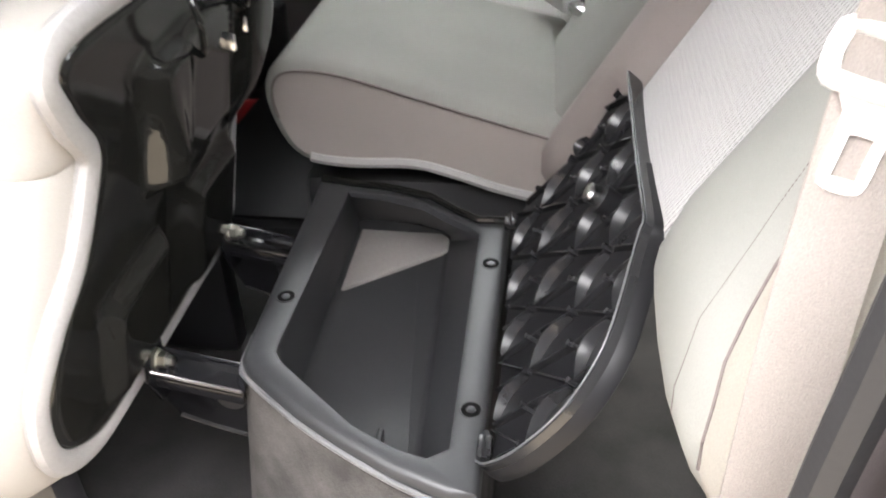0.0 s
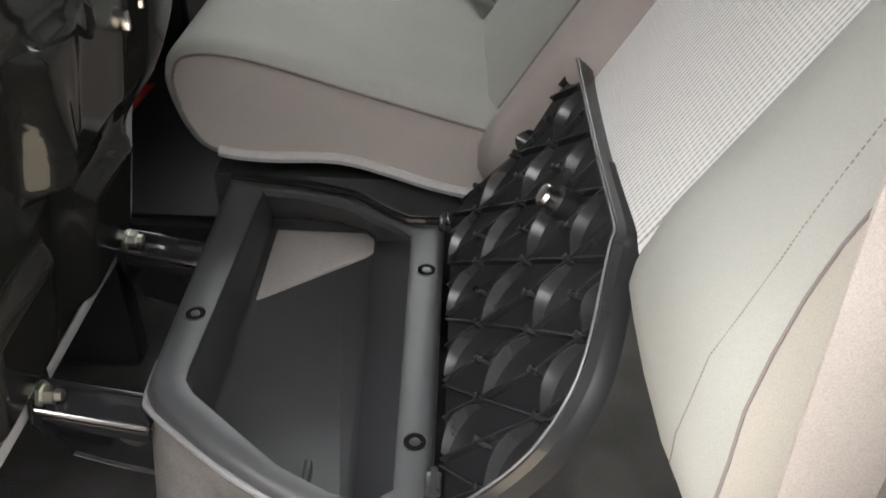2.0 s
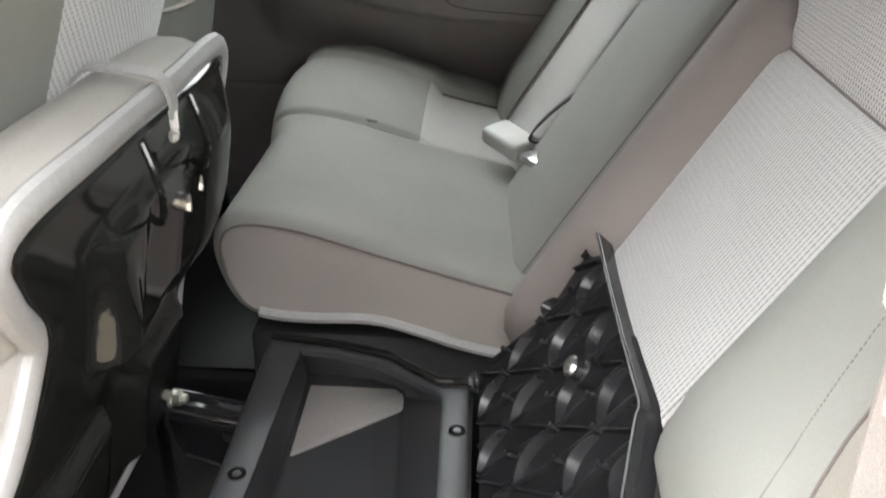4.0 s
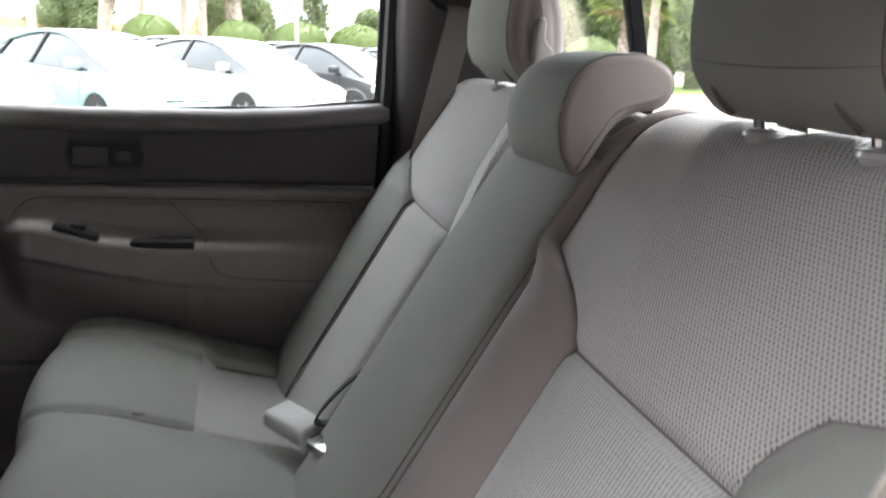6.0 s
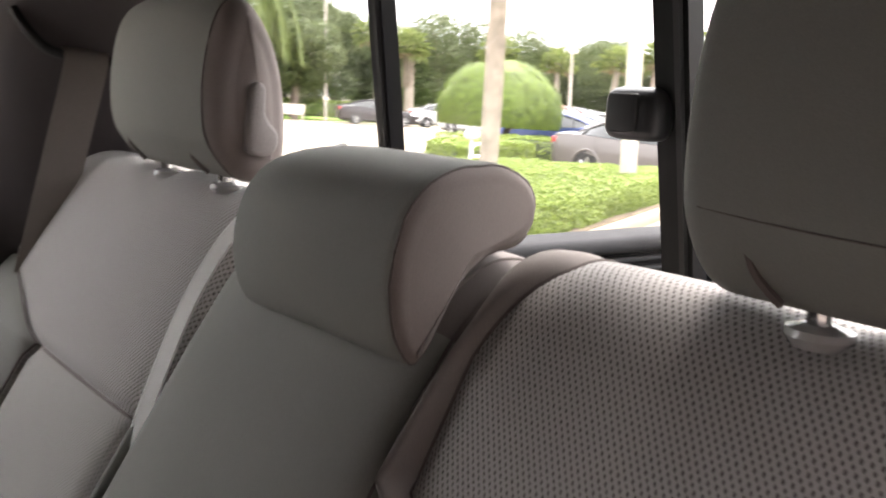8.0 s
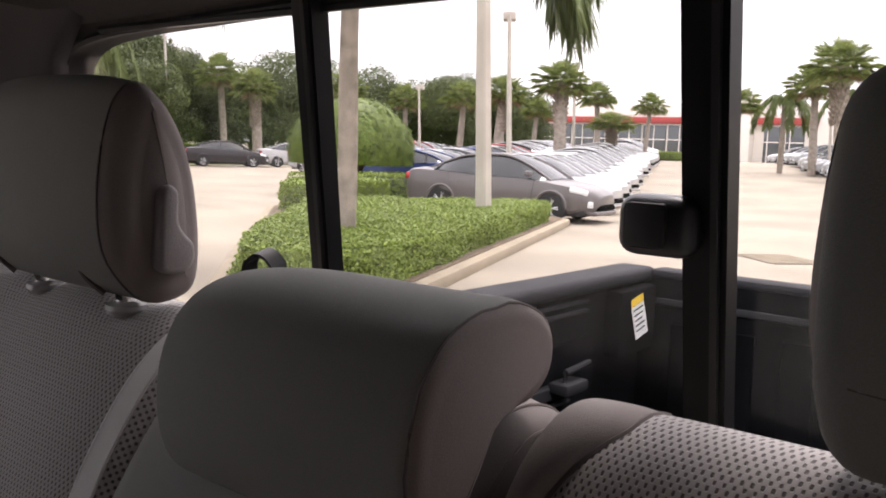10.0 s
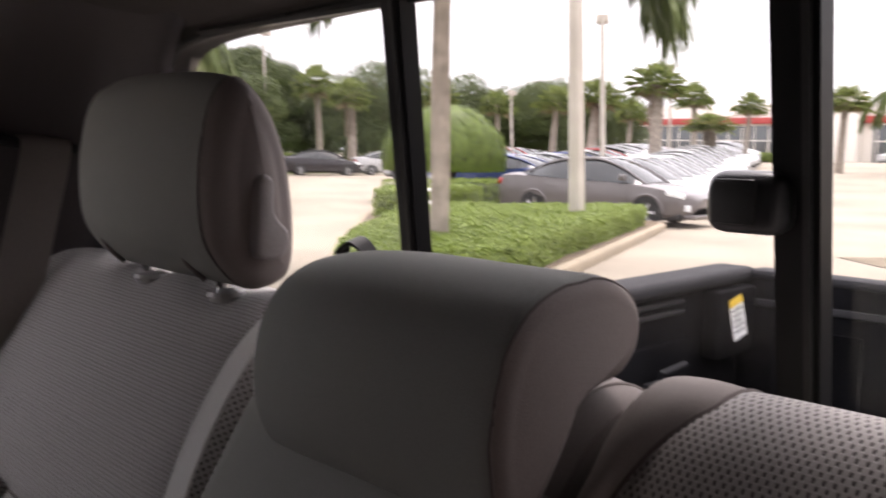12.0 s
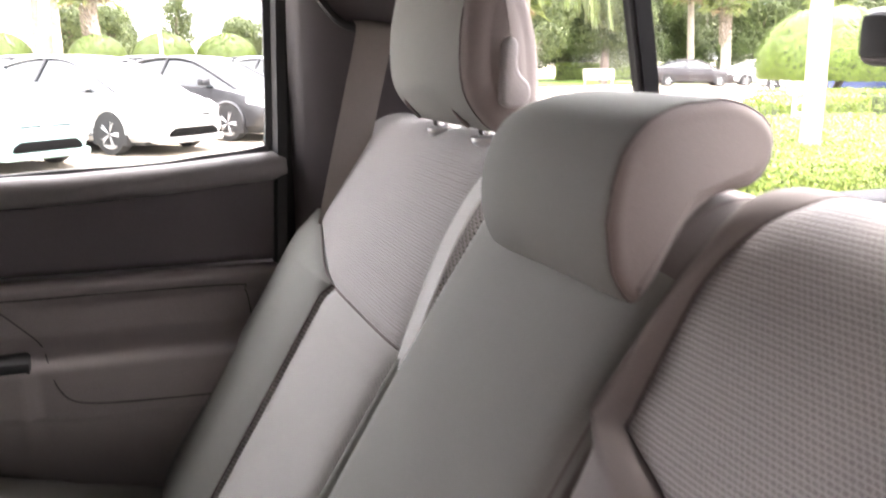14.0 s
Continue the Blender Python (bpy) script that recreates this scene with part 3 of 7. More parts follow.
    tube(bm, [(1.395, 1.838, 0.66), (1.396, 1.838, 1.22), (1.402, 1.838, 1.40), (1.406, 1.838, 1.625), (1.396, 1.836, 1.693), (1.36, 1.834, 1.722), (1.25, 1.832, 1.731), (0.9, 1.831, 1.735), (0.36, 1.831, 1.735)], 0.017, 8, flat=1.0)
    part("door_seal", bm, BLACK_RUBBER, door, "black weatherstrip")
    bm = bmesh.new()
    box(bm, (0.40, 1.852, 1.34), (1.39, 1.856, 1.735), 0)
    part("pane", bm, GLASS, door)
    # inner handle: recessed bezel and lever
    bm = bmesh.new()
    ring = [(0.862, 1.248), (0.972, 1.250), (0.976, 1.270), (0.972, 1.294), (0.862, 1.292), (0.857, 1.270)]
    tube(bm, [(x, 1.832, z) for x, z in ring], 0.004, 6, closed=True)
    handle = part("door_handle", bm, TRIM_DARK, door, "dark inside door handle in a recess")
    bm = bmesh.new()
    prism(bm, ring, 1.829, 1.834, "y")
    part("recess", bm, BLACK_RUBBER, handle)
    bm = bmesh.new()
    box(bm, (0.868, 1.820, 1.255), (0.925, 1.831, 1.288), 0.004)
    box(bm, (0.935, 1.822, 1.262), (0.962, 1.831, 1.28), 0.003)
    part("lever", bm, TRIM_DARK, handle)
    # switch plate and pull pocket on the armrest
    bm = bmesh.new()
    plate = Matrix.Translation((0.880, 1.770, 1.1545)) @ pose(0, 0, 0, 0, 16, 0)
    box(bm, (-0.037, -0.018, -0.010), (0.037, 0.020, 0.0035), 0.004, 2, plate)
    sw = part("window_switch", bm, BLACK_PLASTIC, door, "black window switch plate")
    bm = bmesh.new()
    box(bm, (-0.012, -0.008, 0.003), (0.012, 0.008, 0.008), 0.002, 2, plate)
    part("switch_key", bm, BLACK_GLOSS, sw)
    bm = bmesh.new()
    box(bm, (0.962, 1.750, 1.118), (1.066, 1.800, 1.1400), 0.006)
    part("pull_pocket", bm, BLACK_RUBBER, door, "dark pull pocket in the armrest")
    bm = bmesh.new()
    tube(bm, smooth_line([(1.02, 1.818, 1.196), (1.05, 1.822, 1.165), (1.075, 1.808, 1.142), (1.085, 1.765, 1.131), (1.095, 1.755, 1.10), (1.120, 1.756, 1.078), (1.20, 1.757, 1.070), (1.38, 1.759, 1.064)], 5), 0.0011, 5)
    tube(bm, smooth_line([(0.768, 1.812, 1.158), (0.778, 1.813, 1.180), (0.80, 1.815, 1.196), (0.84, 1.815, 1.201), (1.05, 1.815, 1.201), (1.31, 1.815, 1.199), (1.335, 1.816, 1.190), (1.342, 1.82, 1.16), (1.345, 1.80, 1.135)], 5), 0.0010, 5)
    part("armrest_seam", bm, TRIM_DARK, door)
    return door


def rear_window():
    win = thing("window_1", (1.68, MID, 1.32), "sliding rear window with black frame bars and a latch", "window", kind="structure")

    def on(y, z, off=0.0):
        return Vector((1.66 - 0.35 * (z - 1.42) + off, y, z))

    # black border: outer surround with a rounded opening
    half = [(0.0, 1.650), (0.14, 1.650), (0.30, 1.646), (0.40, 1.642), (0.46, 1.632), (0.494, 1.610), (0.512, 1.565), (0.52, 1.45), (0.525, 1.36), (0.50, 1.328), (0.0, 1.325)]
    loop = [(MID + a, z) for a, z in half] + [(MID - a, z) for a, z in half[::-1]][1:-1]
    loop = [(p.x, p.y) for p in smooth_line([(a, b, 0) for a, b in loop], 3, True)]
    far = []
    cy, cz = MID, 1.51
    for y, z in loop:
        far.append((cy + (y - cy) * 1.30, cz + (z - cz) * 1.5))
    bm = bmesh.new()
    rings = []
    for ring, off in ((loop, 0.0), (far, 0.0), (far, 0.035), (loop, 0.03)):
        rings.append([bm.verts.new(on(y, z, off)) for y, z in ring])
    n = len(loop)
    for a, b in zip(rings, rings[1:] + rings[:1]):
        for i in range(n):
            bm.faces.new((a[i], a[(i + 1) % n], b[(i + 1) % n], b[i]))
    bmesh.ops.recalc_face_normals(bm, faces=bm.faces)
    part("window_frame", bm, LINER, win, "grey trim round the glass")
    bm = bmesh.new()
    tube(bm, [on(y, z, -0.001) for y, z in loop], 0.004, 6, closed=True)
    part("seal", bm, BLACK_RUBBER, win)
    # upright bars of the sliding pane
    for top, low, w in (((1.279, 1.655), (1.361, 1.32), 0.0195), ((0.999, 1.655), (1.023, 1.32), 0.025)):
        bm = bmesh.new()
        pts = [on(top[0] + (low[0] - top[0]) * k / 6, top[1] + (low[1] - top[1]) * k / 6, -0.006) for k in range(7)]
        ribbon(bm, pts, w, 0.016, (0, 1, 0))
        bmesh.ops.recalc_face_normals(bm, faces=bm.faces)
        bar = part("bar", bm, LID_PLAIN, win, "black upright window bar")
        bm = bmesh.new()
        ribbon(bm, [p + Vector((-0.010, -w * 0.28, 0)) for p in pts], 0.004, 0.006, (0, 1, 0))
        part("groove", bm, BLACK_RUBBER, bar)
    bm = bmesh.new()
    tube(bm, [on(MID - 0.52, 1.322, -0.004), on(MID + 0.52, 1.322, -0.004)], 0.009, 8)
    tube(bm, [on(MID - 0.44, 1.646, -0.002), on(MID + 0.40, 1.646, -0.002)], 0.004, 6)
    part("rail", bm, BLACK_PLASTIC, win, "black sliding rail")
    # latch on the near bar
    bm = bmesh.new()
    c = on(1.023, 1.517, -0.018)
    box(bm, c + Vector((-0.013, -0.014, -0.017)), c + Vector((0.012, 0.031, 0.017)), 0.010, 4)
    latch = part("latch", bm, BLACK_PLASTIC, win, "black sliding window latch")
    bm = bmesh.new()
    box(bm, c + Vector((-0.016, 0.000, -0.012)), c + Vector((-0.011, 0.024, 0.013)), 0.003)
    part("thumb_pad", bm, BLACK_RUBBER, latch)
    bm = bmesh.new()
    a = [on(MID - 0.55, 1.315, 0.01), on(MID + 0.55, 1.315, 0.01), on(MID + 0.52, 1.66, 0.01), on(MID - 0.52, 1.66, 0.01)]
    f = bm.faces.new([bm.verts.new(p) for p in a])
    ext = bmesh.ops.extrude_face_region(bm, geom=[f])["geom"]
    bmesh.ops.translate(bm, vec=(0.004, 0, 0), verts=[g for g in ext if isinstance(g, bmesh.types.BMVert)])
    part("pane", bm, GLASS, win)


shell()
far_side()
far_door()
rear_window()


# ---- rear seat ----
def at_back(u, v, w):
    return BACK_O + Vector((0, u, 0)) + RAKE_D * v + RAKE_N * w


SEAM_V = (1.245 - 0.86) / 0.865
CORNER_V = (1.312 - 0.86) / 0.865
TOP_V = (1.452 - 0.86) / 0.865


def seat_back(name, y_in, y_out, near, v0):
    """An outer back rest: bolsters at both sides, an upper and a lower knit panel that meet at a seam, a rounded top."""
    mid, half = (y_in + y_out) / 2, abs(y_out - y_in) / 2
    sgn = 1 if y_out > y_in else -1
    inner = 0.143 if near else 0.022
    th = thing(name, (1.30, mid, 0.86), "grey cloth rear seat back with a knit insert" if near else "grey cloth passenger side seat back with smooth bolsters", "seat back", "rear seat backs")

    def bounds(v):
        """Insert's edges as offsets from the middle: towards the centre line (minus) and the door (plus)."""
        v1, v2 = (1.305 - 0.86) / 0.865, (1.352 - 0.86) / 0.865
        if v < SEAM_V:
            k = v / SEAM_V
            lo = -(half - inner - 0.01 + 0.01 * k)
        elif v < (CORNER_V - 0.015 if near else CORNER_V):
            k = (v - SEAM_V) / ((CORNER_V - 0.015 if near else CORNER_V) - SEAM_V)
            lo = -(half - inner + (inner - (0.022 if near else 0.010)) * (k ** 1.9 if near else k))
        else:
            lo = -(half - (0.022 if near else 0.010))
            if near and v > 0.59:
                lo += 0.034 * min(1.0, (v - 0.59) / 0.075) ** 1.5
        if not near:
            k = min(1.0, max(0.0, (v - SEAM_V) / (CORNER_V - SEAM_V)))
            hi = half - 0.236 + 0.225 * k
        elif v < v1:
            k = max(0.0, (v - SEAM_V) / (v1 - SEAM_V))
            hi = half - 0.202 + 0.035 * k * k
        else:
            k = min(1.0, (v - v1) / (v2 - v1))
            hi = half - 0.167 + 0.150 * k ** 0.8
        return lo, hi

    def width(v):
        k = v / TOP_V
        return half * (1 - 0.045 * max(0.0, (k - 0.75) / 0.25) ** 2.5)

    turn = [(p.x, p.y + 0.010) for p in smooth_line([(0.12, 0.275, 0), (0.20, 0.272, 0), (0.26, 0.257, 0), (0.31, 0.237, 0), (0.36, 0.224, 0), (0.43, 0.219, 0), (0.53, 0.232, 0), (0.74, 0.275, 0)], 8)]
    rows = [(v0 + (SEAM_V - v0) * a, 0) for a in spread(16)] + [(SEAM_V + (TOP_V - SEAM_V) * a, 1) for a in spread(26)[1:]]
    nb, ni = 10, 22
    grid, info = [], []
    for v, upper in rows:
        lo, hi = bounds(v)
        W = width(v)
        lo, hi = max(lo, -(W - 0.020) if near else -W * 0.985), min(hi, W * 0.985)
        e = min(W - 0.012, max(hi + 0.04, lerp_table(turn, v)))
        us = [-W + (lo + W) * a for a in spread(nb)] + [lo + (hi - lo) * a for a in spread(ni)[1:]]
        us += [hi + (e - hi) * a for a in spread(6)[1:]] + [e + (W - e) * a for a in spread(4)[1:]] if near else [hi + (W - hi) * a for a in spread(nb)[1:]]
        row = []
        for c, u in enumerate(us):
            q = min(1.0, abs(u) / W)
            edge = max(0.0, 1 - q ** (90 if near and u < 0 else 12)) ** (1 / 2.5)
            kt = v / TOP_V
            top = max(0.0, 1 - max(0.0, (kt - 0.91) / 0.09) ** 2.6) ** 0.5
            if near:
                top *= max(0.0, 1 - max(0.0, 1 - (v - v0) / 0.04) ** 2.5) ** 0.5
            w = 0.062 * edge * top - 0.062
            fade = max(0.0, 1 - max(0.0, (v - SEAM_V) / (CORNER_V - SEAM_V + 0.10))) if v > SEAM_V else 1.0
            fade_out = max(0.0, 1 - max(0.0, (v - CORNER_V) / 0.07) ** 1.5) if v > CORNER_V else 1.0
            if not near and v > SEAM_V:
                fade_out = max(0.0, 1 - (v - SEAM_V) / (CORNER_V - SEAM_V + 0.08)) ** 1.3 * min(1.0, (W - hi) / 0.16)
            low = min(1.0, (v - v0) / 0.08)
            if c <= nb:
                k = max(0.0, (u + W) / max(1e-4, lo + W))
                if near:
                    w += (0.032 * math.sin(math.pi * min(1, k ** 1.7 * 0.95 + 0.05)) ** 0.9 - 0.008 * (1 - k)) * (0.2 + 0.8 * fade)
                else:
                    w += 0.016 * math.sin(math.pi * min(1, k * 0.85 + 0.15)) ** 0.7 * fade * low
            elif c >= nb + ni:
                k = (W - u) / max(1e-4, W - hi)
                w += (0.030 if near else 0.022) * math.sin(math.pi * min(1, k * 0.8 + 0.1)) ** 0.8 * fade_out * low
            else:
                w += 0.004 * math.sin(math.pi * (c - nb) / ni)
            for b in (lo, hi):
                w -= (0.006 if near else 0.004) * math.exp(-(((u - b) / 0.007) ** 2)) * (fade * 0.8 + 0.2)
            if near:
                w -= 0.004 * math.exp(-(((u - e) / 0.006) ** 2)) * fade_out
            if nb <= c <= nb + ni:
                w -= 0.007 * math.exp(-(((v - SEAM_V) / 0.007) ** 2))
            # dimples where the headrest's posts enter
            for p in ((-0.1025, 0.0235) if near else (-0.1645, -0.0385)):
                w -= 0.013 * math.exp(-(((u - p) / 0.024) ** 2) - ((v - TOP_V + 0.012) / 0.034) ** 2)
            # the inner bolster reaches down beside the leaning lid
            down = max(0.0, min(1.0, (-0.185 - u) / 0.03)) if near and v < SEAM_V else 0.0
            row.append((u, v - 0.15 * down * (max(0.0, SEAM_V - v) / (SEAM_V - v0)) ** 1.5, w))
        grid.append(row)
    cols = len(grid[0])
    groups = {"lower_insert": [], "upper_insert": [], "inner_bolster": [], "outer_bolster": [], "side_panel": []}
    for r in range(len(rows) - 1):
        for c in range(cols - 1):
            if c < nb:
                key = "inner_bolster"
            elif c >= nb + ni:
                key = "side_panel" if near and c >= nb + ni + 6 else "outer_bolster"
            else:
                key = "upper_insert" if rows[r + 1][1] else "lower_insert"
            groups[key].append((r, c))
    for key, cells in groups.items():
        if not cells:
            continue
        ids, verts, uvs, faces = {}, [], [], []
        for r, c in cells:
            quad = []
            for a, b in ((r, c), (r, c + 1), (r + 1, c + 1), (r + 1, c)):
                if (a, b) not in ids:
                    u, v, w = grid[a][b]
                    ids[a, b] = len(verts)
                    verts.append(at_back(mid + sgn * u, v, w))
                    uvs.append((u, v + (0 if key == "upper_insert" else 0.003)))
                quad.append(ids[a, b])
            faces.append(tuple(quad if sgn < 0 else quad[::-1]))
        if key in ("upper_insert", "lower_insert"):
            mat = KNIT if key == "upper_insert" else KNIT_RIB if near else KNIT_FLAT
        else:
            mat = BOLSTER if near and key == "inner_bolster" else SIDE_BEIGE if key == "side_panel" else CLOTH
        raw(key, verts, faces, mat, th, {"upper_insert": "open knit upper panel", "lower_insert": "ribbed knit lower panel"}.get(key, ""), uvs=uvs)
    # foam body behind the cover
    bm = bmesh.new()
    ring = []
    n = 12
    prof = [(-0.062, v0), (-0.062, TOP_V), (-0.085, TOP_V + 0.004), (-0.12, TOP_V - 0.012), (-0.15, TOP_V - 0.05), (-0.15, v0)]
    rows2 = []
    for u in [-half * 0.995, -half * 0.8, 0, half * 0.8, half * 0.995]:
        drop = 0.03 * max(0, abs(u) / half - 0.75) / 0.25
        rows2.append([bm.verts.new(at_back(mid + sgn * u * (0.94 if w < -0.1 else 0.99), min(v, TOP_V - drop), w - 0.002)) for w, v in prof])
    for a, b in zip(rows2, rows2[1:]):
        for k in range(len(prof)):
            bm.faces.new((a[k], a[(k + 1) % len(prof)], b[(k + 1) % len(prof)], b[k]))
    bm.faces.new(rows2[0])
    bm.faces.new(rows2[-1][::-1])
    bmesh.ops.recalc_face_normals(bm, faces=bm.faces)
    part("back_body", bm, SIDE_BEIGE, th)
    r_seam = next(i for i, q in enumerate(rows) if q[1]) - 1
    lines = [[grid[r_seam][k] for k in range(nb, nb + ni + 1)], [grid[r][nb] for r in range(r_seam + (26 if near else 14))], [grid[r][nb + ni] for r in range(r_seam + 14)]]
    for row in lines:
        bm = bmesh.new()
        tube(bm, [at_back(mid + sgn * u, v, w + 0.0004) for u, v, w in row], 0.0014, 5)
        part("seam", bm, SEAM, th)
    if near:
        bm = bmesh.new()
        tube(bm, [at_back(mid + sgn * u, v, w + 0.0002) for u, v, w in [grid[r][nb + ni + 6] for r in range(3, len(rows) - 6)]], 0.0012, 5)
        part("seam", bm, SEAM, th)
        # dashed top stitch that curves over the outer bolster
        path = [p + Vector((0, 0.010, 0)) for p in smooth_line([(0.200, 0.2385, 0), (0.2146, 0.2365, 0), (0.229, 0.2345, 0), (0.25, 0.231, 0), (0.274, 0.2265, 0), (0.295, 0.221, 0), (0.313, 0.216, 0), (0.338, 0.208, 0), (0.375, 0.198, 0), (0.42, 0.188, 0), (0.50, 0.180, 0)], 12)]
        line = []
        for p in path:
            r = min(range(len(rows) - 1), key=lambda i: abs((rows[i][0] + rows[i + 1][0]) / 2 - p.x))
            def across(row):
                a, b = next(((a, b) for a, b in zip(row, row[1:]) if a[0] <= p.y <= b[0]), (row[-2], row[-1]))
                return a[2] + (b[2] - a[2]) * (p.y - a[0]) / (b[0] - a[0])
            k = (p.x - rows[r][0]) / (rows[r + 1][0] - rows[r][0])
            line.append(at_back(mid + sgn * p.y, p.x, across(grid[r]) * (1 - k) + across(grid[r + 1]) * k))
        bm = bmesh.new()
        for a, b in zip(line, line[1:]):
            d = (b - a)
            n = max(1, round(d.length / 0.0045))
            for q in range(n):
                tube(bm, [a + d * (q + 0.1) / n, a + d * (q + 0.72) / n], 0.00042, 5)
        part("stitch", bm, SEAM, th)
    return th


seat_back("rear_seat_back", 1.0575, 0.455, True, 0.185)
seat_back("rear_seat_back", 1.332, 1.835, False, 0.02)

# centre back rest: plain cloth, a welt along its near edge
centre = thing("centre_seat_back", (1.30, 1.185, 0.86), "plain grey cloth centre back rest between two knit seats", "seat back")
mid_prof = [(-0.13, 0.0), (0.004, 0.0), (0.012, 0.10), (0.012, 0.30), (0.010, 0.50), (0.004, 0.60), (-0.012, 0.645), (-0.035, 0.667), (-0.07, 0.677), (-0.11, 0.668), (-0.135, 0.64), (-0.14, 0.5)]
mp = [(p.x, p.y) for p in smooth_line([(a, b, 0) for a, b in mid_prof], 4, True)]
verts, faces, uvs = [], [], []
st = [(1.0575, 0.024), (1.0585, 0.016), (1.0605, 0.0105), (1.065, 0.0060), (1.070, 0.0034), (1.076, 0.0014), (1.087, -0.0006), (1.13, -0.002), (1.185, -0.003), (1.24, -0.002), (1.30, 0), (1.312, 0.003), (1.323, 0.012), (1.328, 0.026)]
for y, d in st:
    for w, v in inset(mp, d):
        verts.append(at_back(y, v, w))
m = len(mp)
for a in range(len(st) - 1):
    for i in range(m):
        faces.append((a * m + i, a * m + (i + 1) % m, (a + 1) * m + (i + 1) % m, (a + 1) * m + i))
faces += [tuple(range(m))[::-1], tuple(range((len(st) - 1) * m, len(st) * m))]
 
def centre_zone(q):
    y = sum(verts[k].y for k in q) / len(q)
    w = sum((verts[k] - BACK_O).dot(RAKE_N) for k in q) / len(q)
    v = sum((verts[k] - BACK_O).dot(RAKE_D) for k in q) / len(q)
    if y < 1.0592 or (y < 1.076 and v > 0.60):
        return "side_panel"
    return "front_cover" if w > -0.05 and v < 0.625 else "rear_panel"


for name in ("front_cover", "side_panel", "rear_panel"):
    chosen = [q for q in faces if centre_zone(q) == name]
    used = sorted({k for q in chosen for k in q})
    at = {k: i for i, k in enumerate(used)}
    raw(name, [verts[k] for k in used], [tuple(at[k] for k in q) for q in chosen], CLOTH if name == "front_cover" else BACK_SIDE_SHADED, centre, "brown cloth side with shade in its colour" if name == "side_panel" else "")
for k in (2, 5):
    bm = bmesh.new()
    row = [p for p in verts[k * m:(k + 1) * m] if (p - BACK_O).dot(RAKE_N) > -0.11 and (p - BACK_O).dot(RAKE_D) > (0.05 if k == 2 else 0.60)]
    row.sort(key=lambda p: (p - BACK_O).dot(RAKE_D) - 0.6 * min(0.0, (p - BACK_O).dot(RAKE_N) + 0.02))
    tube(bm, [p + RAKE_N * 0.0004 for p in row], 0.0011, 5)
    part("welt", bm, SEAM, centre)


def outer_headrest(yc):
    th = thing("headrest", (1.51, yc, 1.42), "grey cloth headrest on two chrome posts, with a plastic side lever", "headrest", "outer headrests")
    prof = [(1.487, 1.452), (1.472, 1.475), (1.468, 1.51), (1.472, 1.55), (1.481, 1.582), (1.496, 1.598), (1.512, 1.594), (1.530, 1.572), (1.543, 1.540), (1.550, 1.50), (1.551, 1.462), (1.544, 1.442), (1.525, 1.435), (1.505, 1.438)]
    prof = [(p.x, p.y) for p in smooth_line([(a, b, 0) for a, b in prof], 3, True)]

    def bow(p):
        k = (p.y - yc) / 0.1225
        return Vector((p.x + 0.009 * k * k * max(0.0, (1.54 - p.x) / 0.07), p.y, p.z - 0.012 * abs(k) ** 3 * max(0.0, (p.z - 1.52) / 0.08)))

    pillow(th, prof, yc - 0.1225, yc + 0.1225, 0.020, (CLOTH, HEAD_SIDE), ("cover", "side_panel"), puff=0.007, warp=bow, seam=0.0010, wrap=6)
    for y in (yc - 0.063, yc + 0.063):
        bm = bmesh.new()
        tube(bm, [(1.520, y, 1.42), (1.514, y, 1.45)], 0.0055, 10)
        part("post", bm, STEEL, th, "chrome post")
        bm = bmesh.new()
        lathe(bm, [(0.012, -0.008), (0.0155, -0.003), (0.0150, 0.0005), (0.009, 0.002), (0.0065, 0.003)], (1.520, y, 1.4275), "z", 20)
        part("guide_sleeve", bm, SLEEVE, th, "glossy grey plastic guide sleeve")
    # slits in the cover over the posts
    for y in (yc - 0.055, yc + 0.085):
        bm = bmesh.new()
        tube(bm, smooth_line([(1.483 + 0.001, y, 1.468), (1.489, y - 0.004, 1.452), (1.50, y - 0.012, 1.4385)], 4), 0.0022, 5)
        part("slit", bm, SEAM, th)
    # recline lever on the side that faces the centre line
    s = -1
    y = yc + s * 0.1300
    lev = [(1.502, 1.470), (1.503, 1.505), (1.505, 1.518), (1.511, 1.522), (1.517, 1.516), (1.517, 1.498), (1.521, 1.489), (1.529, 1.481), (1.530, 1.469), (1.523, 1.461), (1.511, 1.460), (1.504, 1.463)]
    lev = [(p.x, p.y) for p in smooth_line([(a, b, 0) for a, b in lev], 3, True)]
    bm = bmesh.new()
    prism(bm, lev, y - 0.007, y + 0.007, "y", 0.004, 3)
    part("lever", bm, TRIM, th, "grey plastic lever")
    # seam over the foot of the cover
    if yc < 1:
        bm = bmesh.new()
        tube(bm, [bow(Vector((1.4718, yc + s * 0.106, 1.474 + 0.004 * s * s))) for s in [k / 8 - 1 for k in range(17)]], 0.0005, 5)
        part("seam", bm, SEAM, th)
    return th


outer_headrest(1.482)
outer_headrest(0.795)

# centre headrest: a roll that hooks over the top of the seat
mh = thing("centre_headrest", (1.48, 1.165, 1.36), "low grey cloth roll headrest hooked over the seat top", "headrest")
mh_prof = [(1.455, 1.362), (1.441, 1.382), (1.436, 1.412), (1.441, 1.442), (1.455, 1.465), (1.478, 1.478), (1.510, 1.482), (1.536, 1.476), (1.551, 1.460), (1.550, 1.440), (1.536, 1.428), (1.513, 1.424), (1.492, 1.409), (1.479, 1.388), (1.468, 1.370)]
mh_prof = [(p.x, p.y) for p in smooth_line([(a, b, 0) for a, b in mh_prof], 3, True)]


